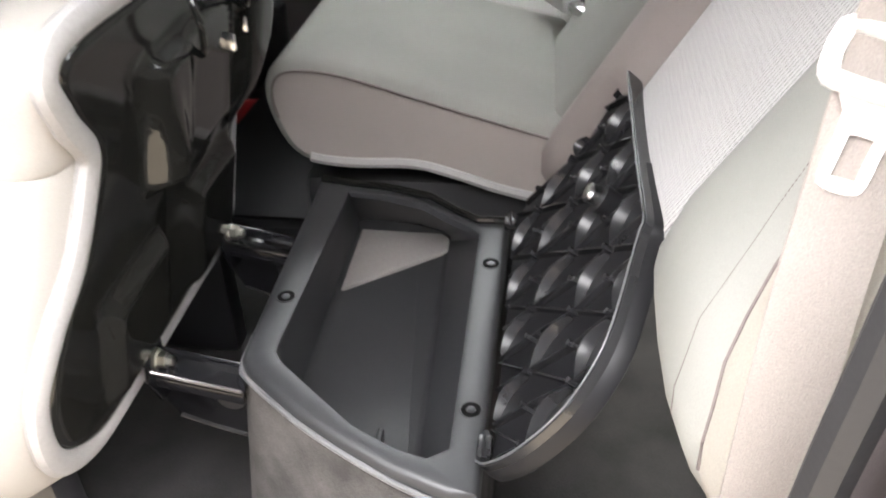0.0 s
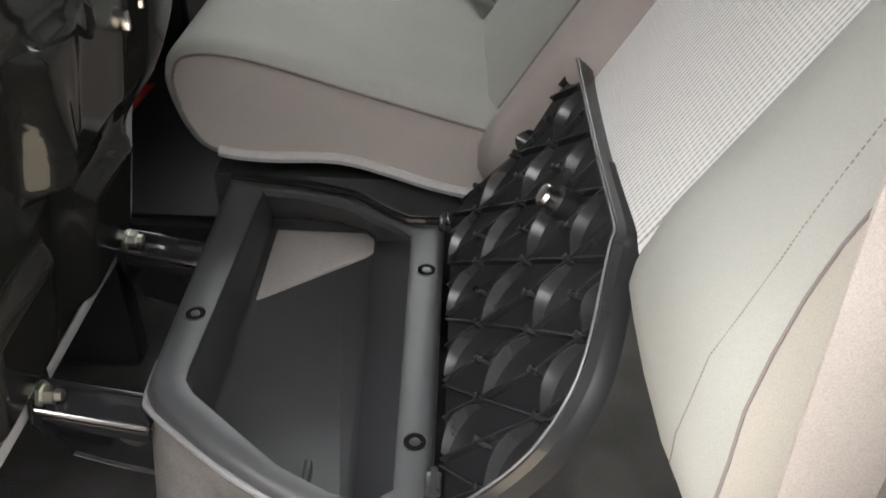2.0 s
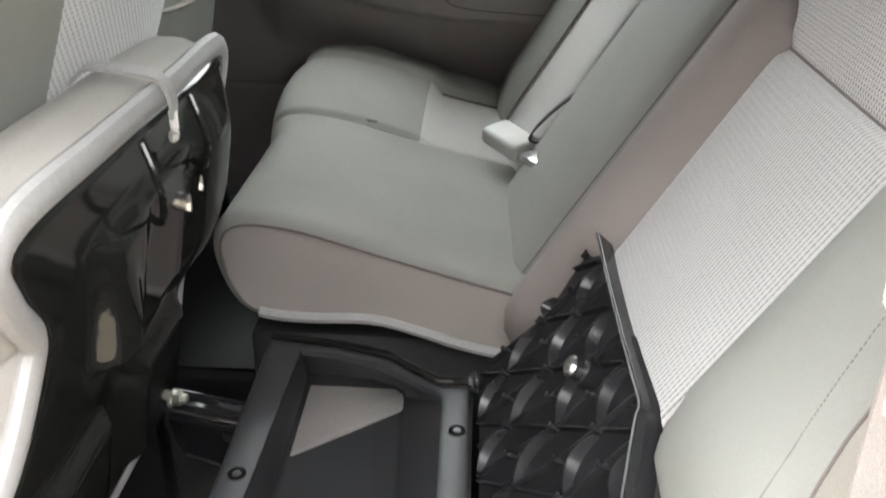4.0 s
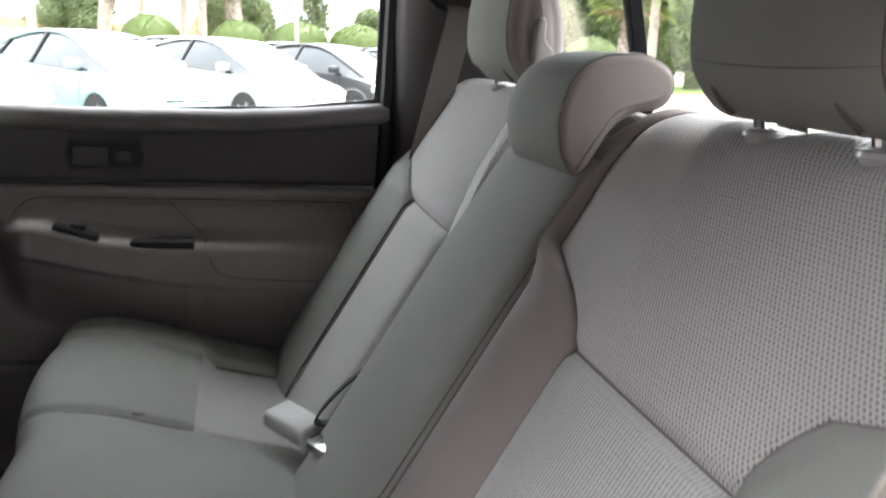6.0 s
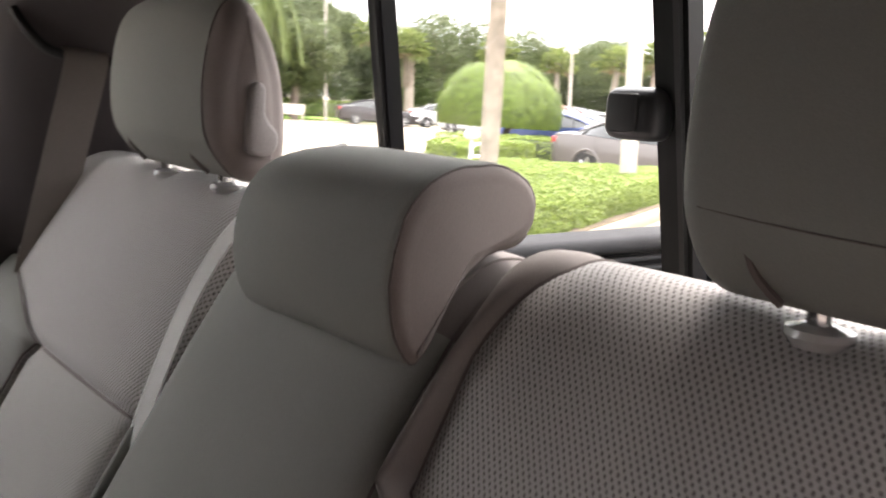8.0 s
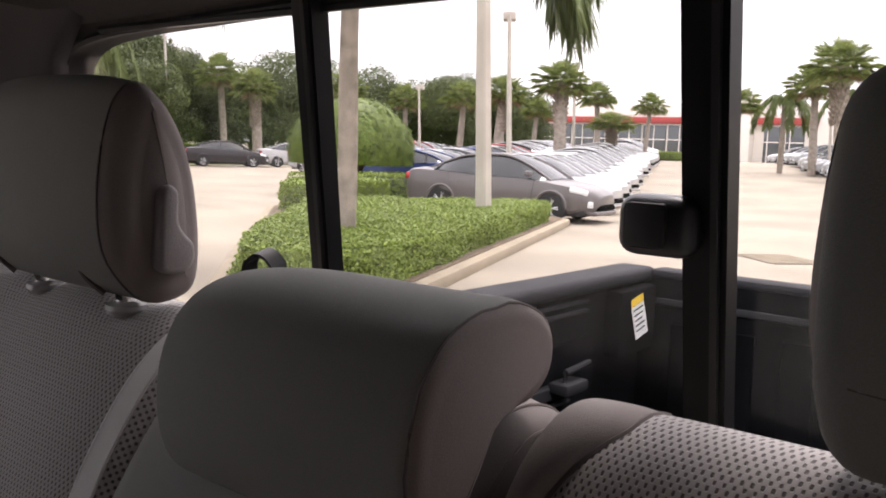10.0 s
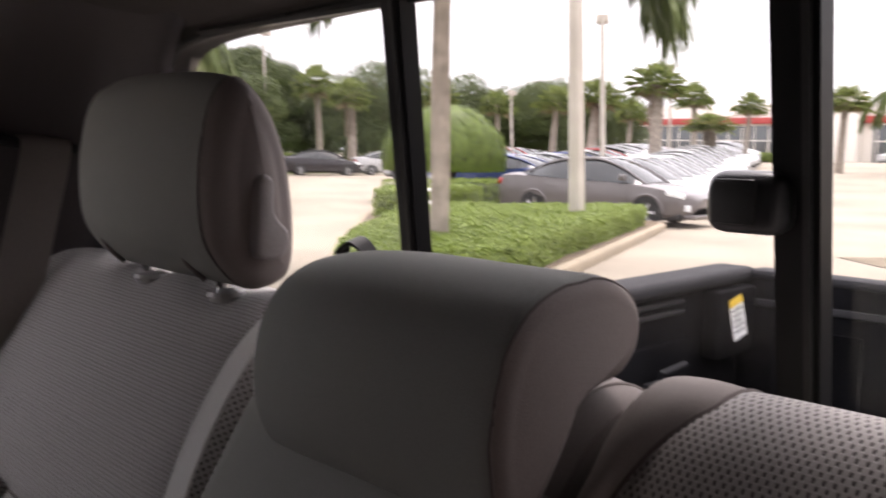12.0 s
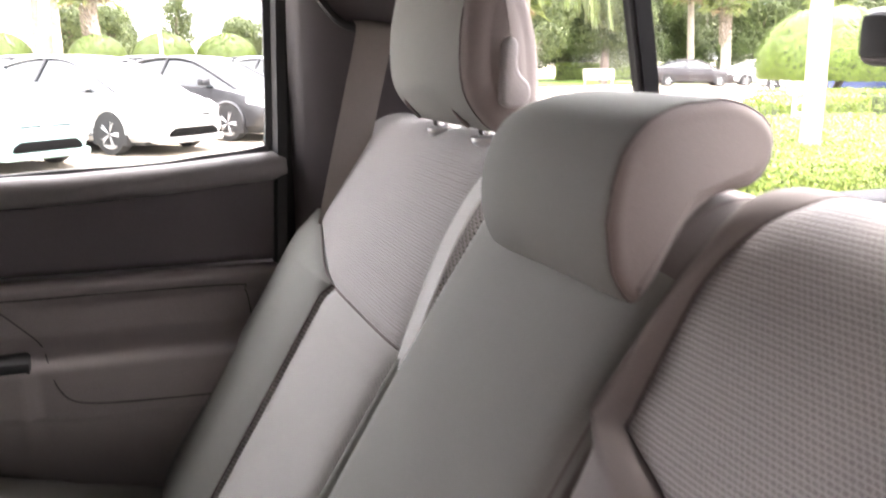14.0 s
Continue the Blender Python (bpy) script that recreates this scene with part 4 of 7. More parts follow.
def mh_bow(p):
    k = (p.y - 1.16) / 0.1
    # puckers where the side panel is sewn in
    near_seam = math.exp(-(((p.y - 1.072) / 0.014) ** 2))
    out = Vector((p.x - 1.495, 0, p.z - 1.43)).normalized() * 0.0022 * near_seam * noise.noise(Vector((p.x * 75, p.y * 22, p.z * 75)))
    return Vector((p.x + 0.016 * max(0.0, k - 0.2) ** 2, p.y, p.z - 0.010 * max(0.0, k - 0.1) ** 2)) + out


pillow(mh, mh_prof, 1.058, 1.278, 0.011, (CLOTH, HEAD_SIDE), ("cover", "side_panel"), puff=0.006, warp=mh_bow, seam=0.0009, wrap=4)

# black strap loop behind the centre headrest
bm = bmesh.new()
ribbon(bm, smooth_line([(1.600, 1.335, 1.38), (1.598, 1.335, 1.450), (1.596, 1.337, 1.463), (1.591, 1.344, 1.470), (1.587, 1.351, 1.466), (1.585, 1.355, 1.453), (1.585, 1.355, 1.38)], 5), 0.014, 0.003, (1, 0, 0.3))
bmesh.ops.recalc_face_normals(bm, faces=bm.faces)
tagged(part("tether_strap", bm, BLACK_RUBBER), "black tether strap loop behind the seat back", "strap")

# bench cushion on the centre and far side
bench = thing("bench_cushion", (1.05, 1.43, 0.83), "grey cloth seat cushion with pale piping and a knit insert", "seat cushion")
side = [(1.285, 0.85), (1.30, 0.88), (1.29, 0.908), (1.25, 0.926), (1.15, 0.954), (1.06, 0.980), (0.98, 1.003), (0.93, 1.010), (0.897, 1.004), (0.880, 0.985), (0.877, 0.955), (0.888, 0.915), (0.905, 0.888), (0.93, 0.876), (0.98, 0.872), (1.05, 0.874), (1.10, 0.862), (1.15, 0.846), (1.20, 0.836), (1.25, 0.836)]
side = [(p.x, p.y) for p in smooth_line([(a, b, 0) for a, b in side], 4, True)]


def bench_top(p):
    """Crown of the pad, the insert's seams and the sag to the far side."""
    k = (p.y - 1.03) / 0.80
    out = p.copy()
    if p.z > 0.90:
        lift = min(1.0, (p.z - 0.90) / 0.025)
        out.z -= (0.032 * k) * lift - 0.012 * max(0.0, (p.x - 1.05) / 0.2) * min(1.0, (p.y - 1.03) / 0.1) * lift
        far = max(0.0, (p.y - 1.36) / 0.47)
        if p.x < 1.09:
            out.z += 0.016 * math.sin(math.pi * min(1, max(0, (p.y - 1.37) / 0.46))) * lift
            out.x -= 0.03 * math.sin(math.pi * min(1, max(0, (p.y - 1.34) / 0.50))) ** 0.7 * min(1.0, max(0.0, (1.0 - p.x) / 0.1))
        if 1.69 < p.y:
            out.z += 0.018 * math.sin(math.pi * min(1, (p.y - 1.69) / 0.13)) * lift
        for b in (1.40, 1.69):
            if p.x > 1.085 or b == 1.40:
                out.z -= 0.007 * math.exp(-(((p.y - b) / 0.008) ** 2)) * lift
        if 1.40 < p.y < 1.69:
            out.z -= 0.008 * math.exp(-(((p.x - 1.09) / 0.009) ** 2)) * lift
            if p.x > 1.09:
                out.z -= 0.006 * lift
    return out


ys = [1.030, 1.033, 1.037, 1.045] + [1.06 + 0.32 * k / 14 for k in range(14)] + [1.38 + 0.04 * k / 8 for k in range(9)] + [1.42 + 0.25 * k / 10 for k in range(1, 11)] + [1.67 + 0.04 * k / 8 for k in range(1, 9)] + [1.725, 1.75, 1.78, 1.80, 1.815, 1.823, 1.828]
ds = {1.030: 0.012, 1.033: 0.005, 1.037: 0.002, 1.815: 0.004, 1.823: 0.012, 1.828: 0.025}
m = len(side)
grid = []
for y in ys:
    grid.append([bench_top(Vector((x, y, z))) for x, z in inset(side, ds.get(y, 0.0))])
cells = {"cover": [], "insert": []}
for a in range(len(ys) - 1):
    for i in range(m):
        q = [(a, i), (a, (i + 1) % m), (a + 1, (i + 1) % m), (a + 1, i)]
        c = sum((grid[s][t] for s, t in q), Vector()) / 4
        key = "insert" if (1.40 < c.y < 1.69 and 1.09 < c.x < 1.28 and c.z > 0.91) else "cover"
        cells[key].append(q)
for key, qs in cells.items():
    ids, verts, faces, uvs = {}, [], [], []
    for q in qs:
        for k in q:
            if k not in ids:
                ids[k] = len(verts)
                verts.append(grid[k[0]][k[1]])
                uvs.append((grid[k[0]][k[1]].y, grid[k[0]][k[1]].x))
        faces.append(tuple(ids[k] for k in q))
    raw(key, verts, faces, CLOTH if key == "cover" else KNIT_FLAT, bench, "fine knit insert" if key == "insert" else "", uvs=uvs)
cap = grid[0]
bm = bmesh.new()
face = bm.faces.new([bm.verts.new(p) for p in cap])
bmesh.ops.inset_region(bm, faces=[face], thickness=0.03, depth=0.006)
bmesh.ops.recalc_face_normals(bm, faces=bm.faces)
part("side_panel", bm, CLOTH_SIDE, bench, "beige cloth side panel")
bm = bmesh.new()
bm.faces.new([bm.verts.new(p) for p in grid[-1]])
part("far_panel", bm, CLOTH_SIDE, bench)
bm = bmesh.new()
tube(bm, [p + Vector((0, -0.001, 0)) for p in cap if p.z > 0.93 or (p.x > 1.15 and p.z > 0.912)], 0.0018, 5)
part("welt", bm, SEAM, bench)
low = sorted([p for p in cap if p.z < 0.90 and p.x < 1.29 and p.z < 0.89], key=lambda p: p.x)
bm = bmesh.new()
tube(bm, [p + Vector((0, 0.004, -0.002)) for p in low], 0.0085, 8)
part("piping", bm, PIPING, bench, "pale grey piping")
bm = bmesh.new()
ribbon(bm, [(1.005, 1.39, 0.992), (1.012, 1.386, 0.992), (1.02, 1.39, 0.99)], 0.003, 0.002, (0, 1, 0))
part("tuft", bm, SEAM, bench)

def bench_z(x):
    upper = sorted([p for p in side if p[1] > 0.93 or (p[0] > 1.2 and p[1] > 0.9)])
    return lerp_table(upper, x)


for line in ([(1.09, 1.40 + 0.29 * k / 12) for k in range(13)], [(1.09 + 0.17 * k / 8, 1.69) for k in range(9)], [(0.93 + 0.33 * k / 14, 1.40) for k in range(15)]):
    bm = bmesh.new()
    tube(bm, [bench_top(Vector((x, y, bench_z(x)))) + Vector((0, 0, 0.0005)) for x, y in line], 0.0018, 5)
    part("seam", bm, SEAM, bench)

# bench frame under the cushion and a dark tunnel with a red tag in front of it
bm = bmesh.new()
box(bm, (0.90, 1.06, FLOOR), (1.26, 1.82, 0.842), 0.02)
part("seat_base", bm, BLACK_RUBBER, bench, "dark base under the cushion")
bm = bmesh.new()
box(bm, (0.62, 1.20, FLOOR), (0.89, 1.75, 0.66), 0.015)
jack_box = thing("jack_box", (0.75, 1.47, FLOOR), "black plastic cover on the floor below the bench", "cover")
part("body", bm, LID_PLAIN, jack_box)
bm = bmesh.new()
box(bm, (0.635, 1.215, 0.661), (0.875, 1.735, 0.668), 0.003)
part("cover_panel", bm, LID_PLAIN, jack_box)
bm = bmesh.new()
prism(bm, [(0.69, 0.80), (0.76, 0.815), (0.72, 0.77)], 1.32, 1.323, "y")
tagged(part("red_tag", bm, RED), "small red tag on the dark seat base", "tag")


# ---- belts and buckles ----
def buckle(place, turn, label, mat):
    th = thing("belt_buckle", place, label, "buckle", "buckles")
    m = Matrix.Translation(place) @ turn
    bm = bmesh.new()
    box(bm, (-0.042, -0.024, -0.013), (0.036, 0.024, 0.013), 0.007, 3, m)
    part("housing", bm, mat, th)
    bm = bmesh.new()
    box(bm, (-0.0395, -0.010, -0.004), (-0.0375, 0.010, 0.004), 0.001, 1, m)
    part("button", bm, RED, th, "red release button")
    bm = bmesh.new()
    ribbon(bm, [m @ Vector(p) for p in ((0.026, 0, 0), (0.045, 0, 0.001), (0.075, 0, -0.006), (0.10, 0, -0.03))], 0.024, 0.003, m.to_3x3() @ Vector((0, 1, 0)))
    part("strap", bm, BLACK_RUBBER, th)
    return th


buckle((1.215, 1.372, 0.975), Euler((radians(8), radians(6), radians(-52))).to_matrix().to_4x4(), "pale grey belt buckle lying on the seat cushion", GREY_PLASTIC)
bm = bmesh.new()
box(bm, (-0.026, -0.014, -0.007), (0.026, 0.014, 0.007), 0.005, 3, Matrix.Translation((1.244, 1.268, 0.990)) @ Euler((radians(10), radians(-6), radians(-66))).to_matrix().to_4x4())
tagged(part("belt_tongue", bm, STEEL), "steel belt tongue beside the buckle", "belt tongue")

bm = bmesh.new()
ribbon(bm, smooth_line([(1.236, 1.290, 0.978), (1.262, 1.318, 0.995), at_back(1.330, 0.15, 0.020), at_back(1.333, 0.21, 0.010), at_back(1.334, 0.28, -0.02)], 5), 0.012, 0.003, (0.3, 0.9, 0.2))
bmesh.ops.recalc_face_normals(bm, faces=bm.faces)
tagged(part("buckle_strap", bm, BLACK_RUBBER), "black strap from the buckle into the seat gap", "strap")

# far shoulder belt from its slot in the pillar down behind the seat
belt = thing("seat_belt", (1.49, 1.75, 1.53), "brown grey webbing out of a slot in the pillar trim", "seat belt", "seat belts")
bm = bmesh.new()
ribbon(bm, smooth_line([(1.500, 1.740, 1.548), (1.498, 1.724, 1.532), (1.480, 1.726, 1.45), (1.455, 1.735, 1.33), (1.43, 1.75, 1.20)], 5), 0.047, 0.002, (0.93, -0.36, -0.04))
bmesh.ops.recalc_face_normals(bm, faces=bm.faces)
part("webbing", bm, BELT, belt)
bm = bmesh.new()
tube(bm, smooth_line([(1.433, 1.772, 1.588), (1.445, 1.762, 1.566), (1.460, 1.752, 1.548), (1.475, 1.744, 1.541), (1.50, 1.732, 1.538), (1.528, 1.722, 1.536)], 5), 0.0055, 8)
part("slot", bm, BLACK_RUBBER, belt, "black curved belt slot")

# pale centre belt, between the centre headrest and the far seat
bm = bmesh.new()
pts = [at_back(1.328, 0.650, 0.000), at_back(1.332, 0.630, 0.006), at_back(1.336, 0.600, 0.010), at_back(1.340, 0.550, 0.009), at_back(1.340, 0.490, 0.002), at_back(1.338, 0.430, -0.008), at_back(1.336, 0.36, -0.028)]
ribbon(bm, smooth_line(pts, 4), 0.016, 0.002, (-0.25, 0.95, 0.10))
bmesh.ops.recalc_face_normals(bm, faces=bm.faces)
centre_belt = thing("centre_belt", (1.45, 1.345, 1.34), "pale grey webbing between two seat backs", "seat belt", "seat belts")
part("webbing", bm, BELT_LIGHT, centre_belt)
for s in (-1, 1):
    bm = bmesh.new()
    tube(bm, [p + Vector((-0.25, 0.95, 0.10)).normalized() * 0.0076 * s for p in smooth_line(pts, 4)], 0.0014, 6)
    part("woven_edge", bm, BELT_LIGHT, centre_belt)

# near shoulder belt with its tongue, hanging beside the seat's edge
nb = thing("seat_belt", (1.31, 0.44, 0.9), "taupe webbing with a pale plastic tongue beside the seat", "seat belt", "seat belts")
bm = bmesh.new()
ribbon(bm, smooth_line([(1.325, 0.425, 0.86), (1.319, 0.435, 0.98), (1.318, 0.440, 1.08), (1.322, 0.455, 1.16), (1.330, 0.474, 1.21), (1.336, 0.486, 1.26), (1.340, 0.487, 1.31), (1.352, 0.482, 1.37), (1.42, 0.45, 1.55)], 5), 0.039, 0.002, (0.93, 0.08, 0.0))
bmesh.ops.recalc_face_normals(bm, faces=bm.faces)
part("webbing", bm, BELT, nb)
tm = Matrix.Translation((1.3355, 0.484, 1.2525)) @ Euler((radians(-14), radians(16), radians(2))).to_matrix().to_4x4() @ Matrix.Scale(0.73, 4)
bm = bmesh.new()
loop = smooth_line([Vector(p) for p in ((-0.026, 0, -0.004), (0.026, 0, -0.004), (0.033, 0, 0.003), (0.033, 0, 0.019), (0.026, 0, 0.026), (-0.026, 0, 0.026), (-0.034, 0, 0.019), (-0.034, 0, 0.003))], 4, True)
tube(bm, [tm @ p for p in loop], 0.0042, 8, closed=True)
tongue = part("tongue", bm, WHITE_PLASTIC, nb, "pale plastic belt tongue with a slotted plate")
bm = bmesh.new()
outer = smooth_line([Vector(p) for p in ((-0.024, 0, -0.004), (0.024, 0, -0.004), (0.017, 0, -0.016), (0.0145, 0, -0.030), (0.0145, 0, -0.054), (0.009, 0, -0.061), (-0.009, 0, -0.061), (-0.0145, 0, -0.054), (-0.0145, 0, -0.030), (-0.017, 0, -0.016))], 3, True)
slot = Vector((0, 0, -0.041))
rings = []
for k, off in ((1.0, -0.0016), (1.0, 0.0016), (0.0, 0.0016), (0.0, -0.0016)):
    ring = []
    for p in outer:
        d = p - slot
        r = 0.0125 / max(abs(d.x) / 0.62, abs(d.z), 1e-6)
        q = p if k else slot + d * min(r, 0.9)
        ring.append(bm.verts.new(tm @ Vector((q.x, off, q.z))))
    rings.append(ring)
for ra, rb in zip(rings, rings[1:] + rings[:1]):
    for i in range(len(outer)):
        j = (i + 1) % len(outer)
        bm.faces.new((ra[i], ra[j], rb[j], rb[i]))
bmesh.ops.recalc_face_normals(bm, faces=bm.faces)
part("plate", bm, WHITE_PLASTIC, tongue, "pale slotted latch plate")


# ---- the flipped-up near cushion ----
flip = thing("folded_seat_cushion", (0.85, 0.77, 0.83), "seat cushion flipped up, glossy black pan with pale trim", "seat cushion")


def on_flip(y, z, out):
    """A point over the pan's plane; out: towards the rear."""
    return Vector((0.84 + 0.19 * (z - 0.80) + out, y, z - 0.19 * out))


pan = [(0.605, 1.197), (0.612, 1.16), (0.640, 1.12), (0.635, 1.09), (0.607, 1.04), (0.565, 1.005), (0.538, 0.965), (0.55, 0.905), (0.60, 0.869), (0.67, 0.862), (0.735, 0.860), (0.83, 0.858), (0.915, 0.858), (0.925, 0.92), (0.925, 0.99), (0.955, 1.05), (0.995, 1.10), (1.012, 1.15), (1.000, 1.190), (0.86, 1.193), (0.72, 1.197)]
pan = [(p.x, p.y) for p in smooth_line([(a, b, 0) for a, b in pan], 7, True)]
np_ = len(pan)
cy = sum(p[0] for p in pan) / np_
cz = sum(p[1] for p in pan) / np_


def pan_relief(y, z):
    """Pressed shapes of the pan: a deep bulge at the far side, two ribs and a pocket."""
    def hump(y0, z0, sy, sz, h):
        return h * math.exp(-(((y - y0) / sy) ** 4) - ((z - z0) / sz) ** 4)
    def plate(y0, y1, z0, z1, h, soft=0.007):
        def edge(k):
            k = min(1.0, max(0.0, k / soft + 0.5))
            return k * k * (3 - 2 * k)
        return h * edge(y - y0) * edge(y1 - y) * edge(z - z0) * edge(z1 - z)
    d = hump(0.945, 1.09, 0.05, 0.085, 0.026) + plate(0.775, 0.885, 1.02, 1.15, 0.010, 0.012) + plate(0.705, 0.775, 1.04, 1.145, 0.016, 0.016)
    d += 0.012 * math.exp(-(((y - 0.728) / 0.016) ** 2) - ((z - 1.06) / 0.045) ** 2)
    d += plate(0.62, 0.73, 0.885, 0.985, 0.012, 0.02) + plate(0.79, 0.90, 0.875, 0.985, 0.014, 0.02) + plate(0.735, 0.78, 0.88, 1.02, -0.010, 0.018)
    return d + 0.0008 * noise.noise(Vector((y * 14, z * 14, 3)))


rings = [1.0, 0.98] + [0.98 - 0.0245 * i for i in range(1, 40)]
verts, faces = [], []
for k, r in enumerate(rings):
    for y, z in pan:
        yy, zz = cy + (y - cy) * r, cz + (z - cz) * r
        verts.append(on_flip(yy, zz, (0.004 if k else -0.004) + pan_relief(yy, zz) * min(1, k / 4)))
verts.append(on_flip(cy, cz, 0.004 + pan_relief(cy, cz)))
for k in range(len(rings) - 1):
    for i in range(np_):
        j = (i + 1) % np_
        faces.append((k * np_ + i, k * np_ + j, (k + 1) * np_ + j, (k + 1) * np_ + i))
last = (len(rings) - 1) * np_
faces += [(last + i, last + (i + 1) % np_, len(verts) - 1) for i in range(np_)]
raw("pan", verts, faces, BLACK_GLOSS, flip, "glossy black moulded pan")
bm = bmesh.new()
tube(bm, [on_flip(y, z, -0.003) for y, z in inset(pan, -0.009)], 0.0115, 10, closed=True, flat=0.7, up=(1, 0, 0))
part("trim", bm, PIPING, flip, "pale grey trim strip")
body = []
for d, out, crest in ((-0.012, -0.006, 0.012), (-0.034, -0.012, 0.018), (-0.052, -0.030, 0.026), (-0.060, -0.050, 0.026), (-0.055, -0.072, 0.012), (-0.035, -0.092, -0.012), (0.01, -0.108, -0.04), (0.07, -0.115, -0.08)):
    wide, ridge = inset(pan, d), inset(pan, -(crest + 0.19 * out))
    line = [b if pan[i][1] > 1.15 else a for i, (a, b) in enumerate(zip(wide, ridge))]
    for _ in range(16 if d < -0.03 else 4):
        line = [tuple(0.5 * q + 0.25 * (p + r) for p, q, r in zip(line[i - 1], line[i], line[(i + 1) % np_])) for i in range(np_)]
    body.append([on_flip(y, z, out) for y, z in line])
verts = [p for ring in body for p in ring]
faces = []
for k in range(len(body) - 1):
    for i in range(np_):
        j = (i + 1) % np_
        faces.append((k * np_ + i, k * np_ + j, (k + 1) * np_ + j, (k + 1) * np_ + i))
faces.append(tuple(range((len(body) - 1) * np_, len(body) * np_)))
raw("cover", verts, faces, COVER_LIT, flip, "beige cloth cover, painted paler for door light")
bm = bmesh.new()
ribbon(bm, smooth_line([on_flip(0.797, 1.215, -0.050), on_flip(0.798, 1.229, -0.038), on_flip(0.805, 1.230, -0.014), on_flip(0.818, 1.225, 0.004), on_flip(0.821, 1.210, 0.014), on_flip(0.821, 1.196, 0.016)], 5), 0.013, 0.003, (0, 1, 0.1))
bmesh.ops.recalc_face_normals(bm, faces=bm.faces)
part("strap", bm, PIPING, flip, "pale pull strap looped over the edge")
bm = bmesh.new()
tube(bm, smooth_line([on_flip(0.821, 1.200, 0.015), on_flip(0.821, 1.184, 0.018), on_flip(0.825, 1.177, 0.016), on_flip(0.830, 1.179, 0.014)], 5), 0.0035, 8)
part("hook", bm, WHITE_PLASTIC, flip, "pale strap hook")
for y, z in ((0.765, 1.165), (0.875, 1.165)):
    bm = bmesh.new()
    tube(bm, smooth_line([on_flip(y, z + 0.03, 0.012), on_flip(y - 0.008, z, 0.03), on_flip(y + 0.004, z - 0.03, 0.028), on_flip(y + 0.02, z - 0.035, 0.012)], 5), 0.003, 8)
    part("wire_guide", bm, BLACK_GLOSS, flip)
for y, z in ((0.872, 1.100), (0.905, 1.105)):
    bm = bmesh.new()
    box(bm, on_flip(y - 0.003, z - 0.009, 0.014), on_flip(y + 0.003, z + 0.009, 0.020), 0.002)
    part("catch", bm, STEEL, flip, "bright steel catch")


# ---- hinge arms ----
def hinge(yb):
    th = thing("folding_bracket", (0.89, yb, 0.78), "black steel folding bracket with a bright bolt", "bracket", "folding brackets")
    bm = bmesh.new()
    prism(bm, [(0.852, 0.815), (0.850, 0.856), (0.866, 0.868), (0.955, 0.852), (0.962, 0.770), (0.940, 0.758), (0.868, 0.782)], yb + 0.002, yb + 0.008, "y", 0.0015)
    tilt = Matrix.Translation((0.862, yb, 0.866)) @ pose(0, 0, 0, 0, 10.5, 0) @ Matrix.Translation((-0.862, -yb, -0.866))
    box(bm, (0.862, yb - 0.024, 0.858), (0.952, yb + 0.006, 0.864), 0.002, 2, tilt)
    box(bm, (0.862, yb - 0.024, 0.848), (0.952, yb - 0.020, 0.863), 0.0015, 2, tilt)
    arm = part("arm", bm, BRACKET, th)
    # rounded top edge, in brighter metal that paints its highlight
    bm = bmesh.new()
    tube(bm, [tilt @ Vector(p) for p in ((0.858, yb - 0.020, 0.872), (0.866, yb - 0.0235, 0.8645), (0.950, yb - 0.0235, 0.8645))], 0.0022, 8)
    part("edge", bm, GLINT_STEEL, arm, "bright strip painted as the edge's highlight")
    # Thin strip for the highlight on the lower edge.
    bm = bmesh.new()
    tube(bm, [(0.868, yb + 0.0015, 0.783), (0.90, yb + 0.0015, 0.771), (0.940, yb + 0.0015, 0.759)], 0.0008, 6)
    part("edge", bm, GLINT_STEEL, arm)
    bm = bmesh.new()
    prism(bm, [(yb - 0.030, 0.856), (yb - 0.008, 0.922), (yb + 0.000, 0.938), (yb + 0.004, 0.936), (yb + 0.008, 0.88), (yb + 0.006, 0.815), (yb - 0.016, 0.822)], 0.862, 0.866, "x", 0.001)
    part("plate", bm, BRACKET, th)
    bm = bmesh.new()
    lathe(bm, [(0.0115, 0.0), (0.0115, 0.003), (0.0080, 0.0035), (0.0080, 0.011), (0.0055, 0.012), (0.0050, 0.017), (0.003, 0.018)], (0.866, yb - 0.010, 0.868), "x", 6)
    part("bolt", bm, ZINC, th, "zinc hex bolt")
    for z, x in ((0.905, 0.866), (0.888, 0.866)):
        bm = bmesh.new()
        lathe(bm, [(0.0028, 0.0), (0.0028, 0.002), (0.0012, 0.003)], (x, yb - 0.002, z), "x", 8)
        part("rivet", bm, ZINC, th)
    bm = bmesh.new()
    lathe(bm, [(0.014, 0.0), (0.014, 0.002), (0.0105, 0.0025), (0.0105, 0.0005)], (0.925, yb - 0.0015, 0.815), "y", 18)
    part("grommet", bm, BLACK_RUBBER, th)
    bm = bmesh.new()
    lathe(bm, [(0.005, 0.0), (0.005, -0.003), (0.003, -0.005)], (0.950, yb + 0.001, 0.766), "y", 10)
    part("rivet", bm, ZINC, th, "pale rivet")


hinge(0.700)
hinge(0.902)

# ---- under-seat storage ----
tray = thing("storage_tray", (1.05, 0.79, 0.72), "open dark plastic storage tray set into a carpeted box", "storage tray")
rim_out = [(0.941, 1.007), (0.942, 0.72), (0.944, 0.700), (0.955, 0.684), (1.008, 0.642), (1.05, 0.615), (1.10, 0.588), (1.146, 0.570), (1.170, 0.572), (1.170, 0.938), (1.136, 0.937), (1.111, 0.953), (1.079, 0.980), (1.024, 0.995), (0.98, 1.000)]
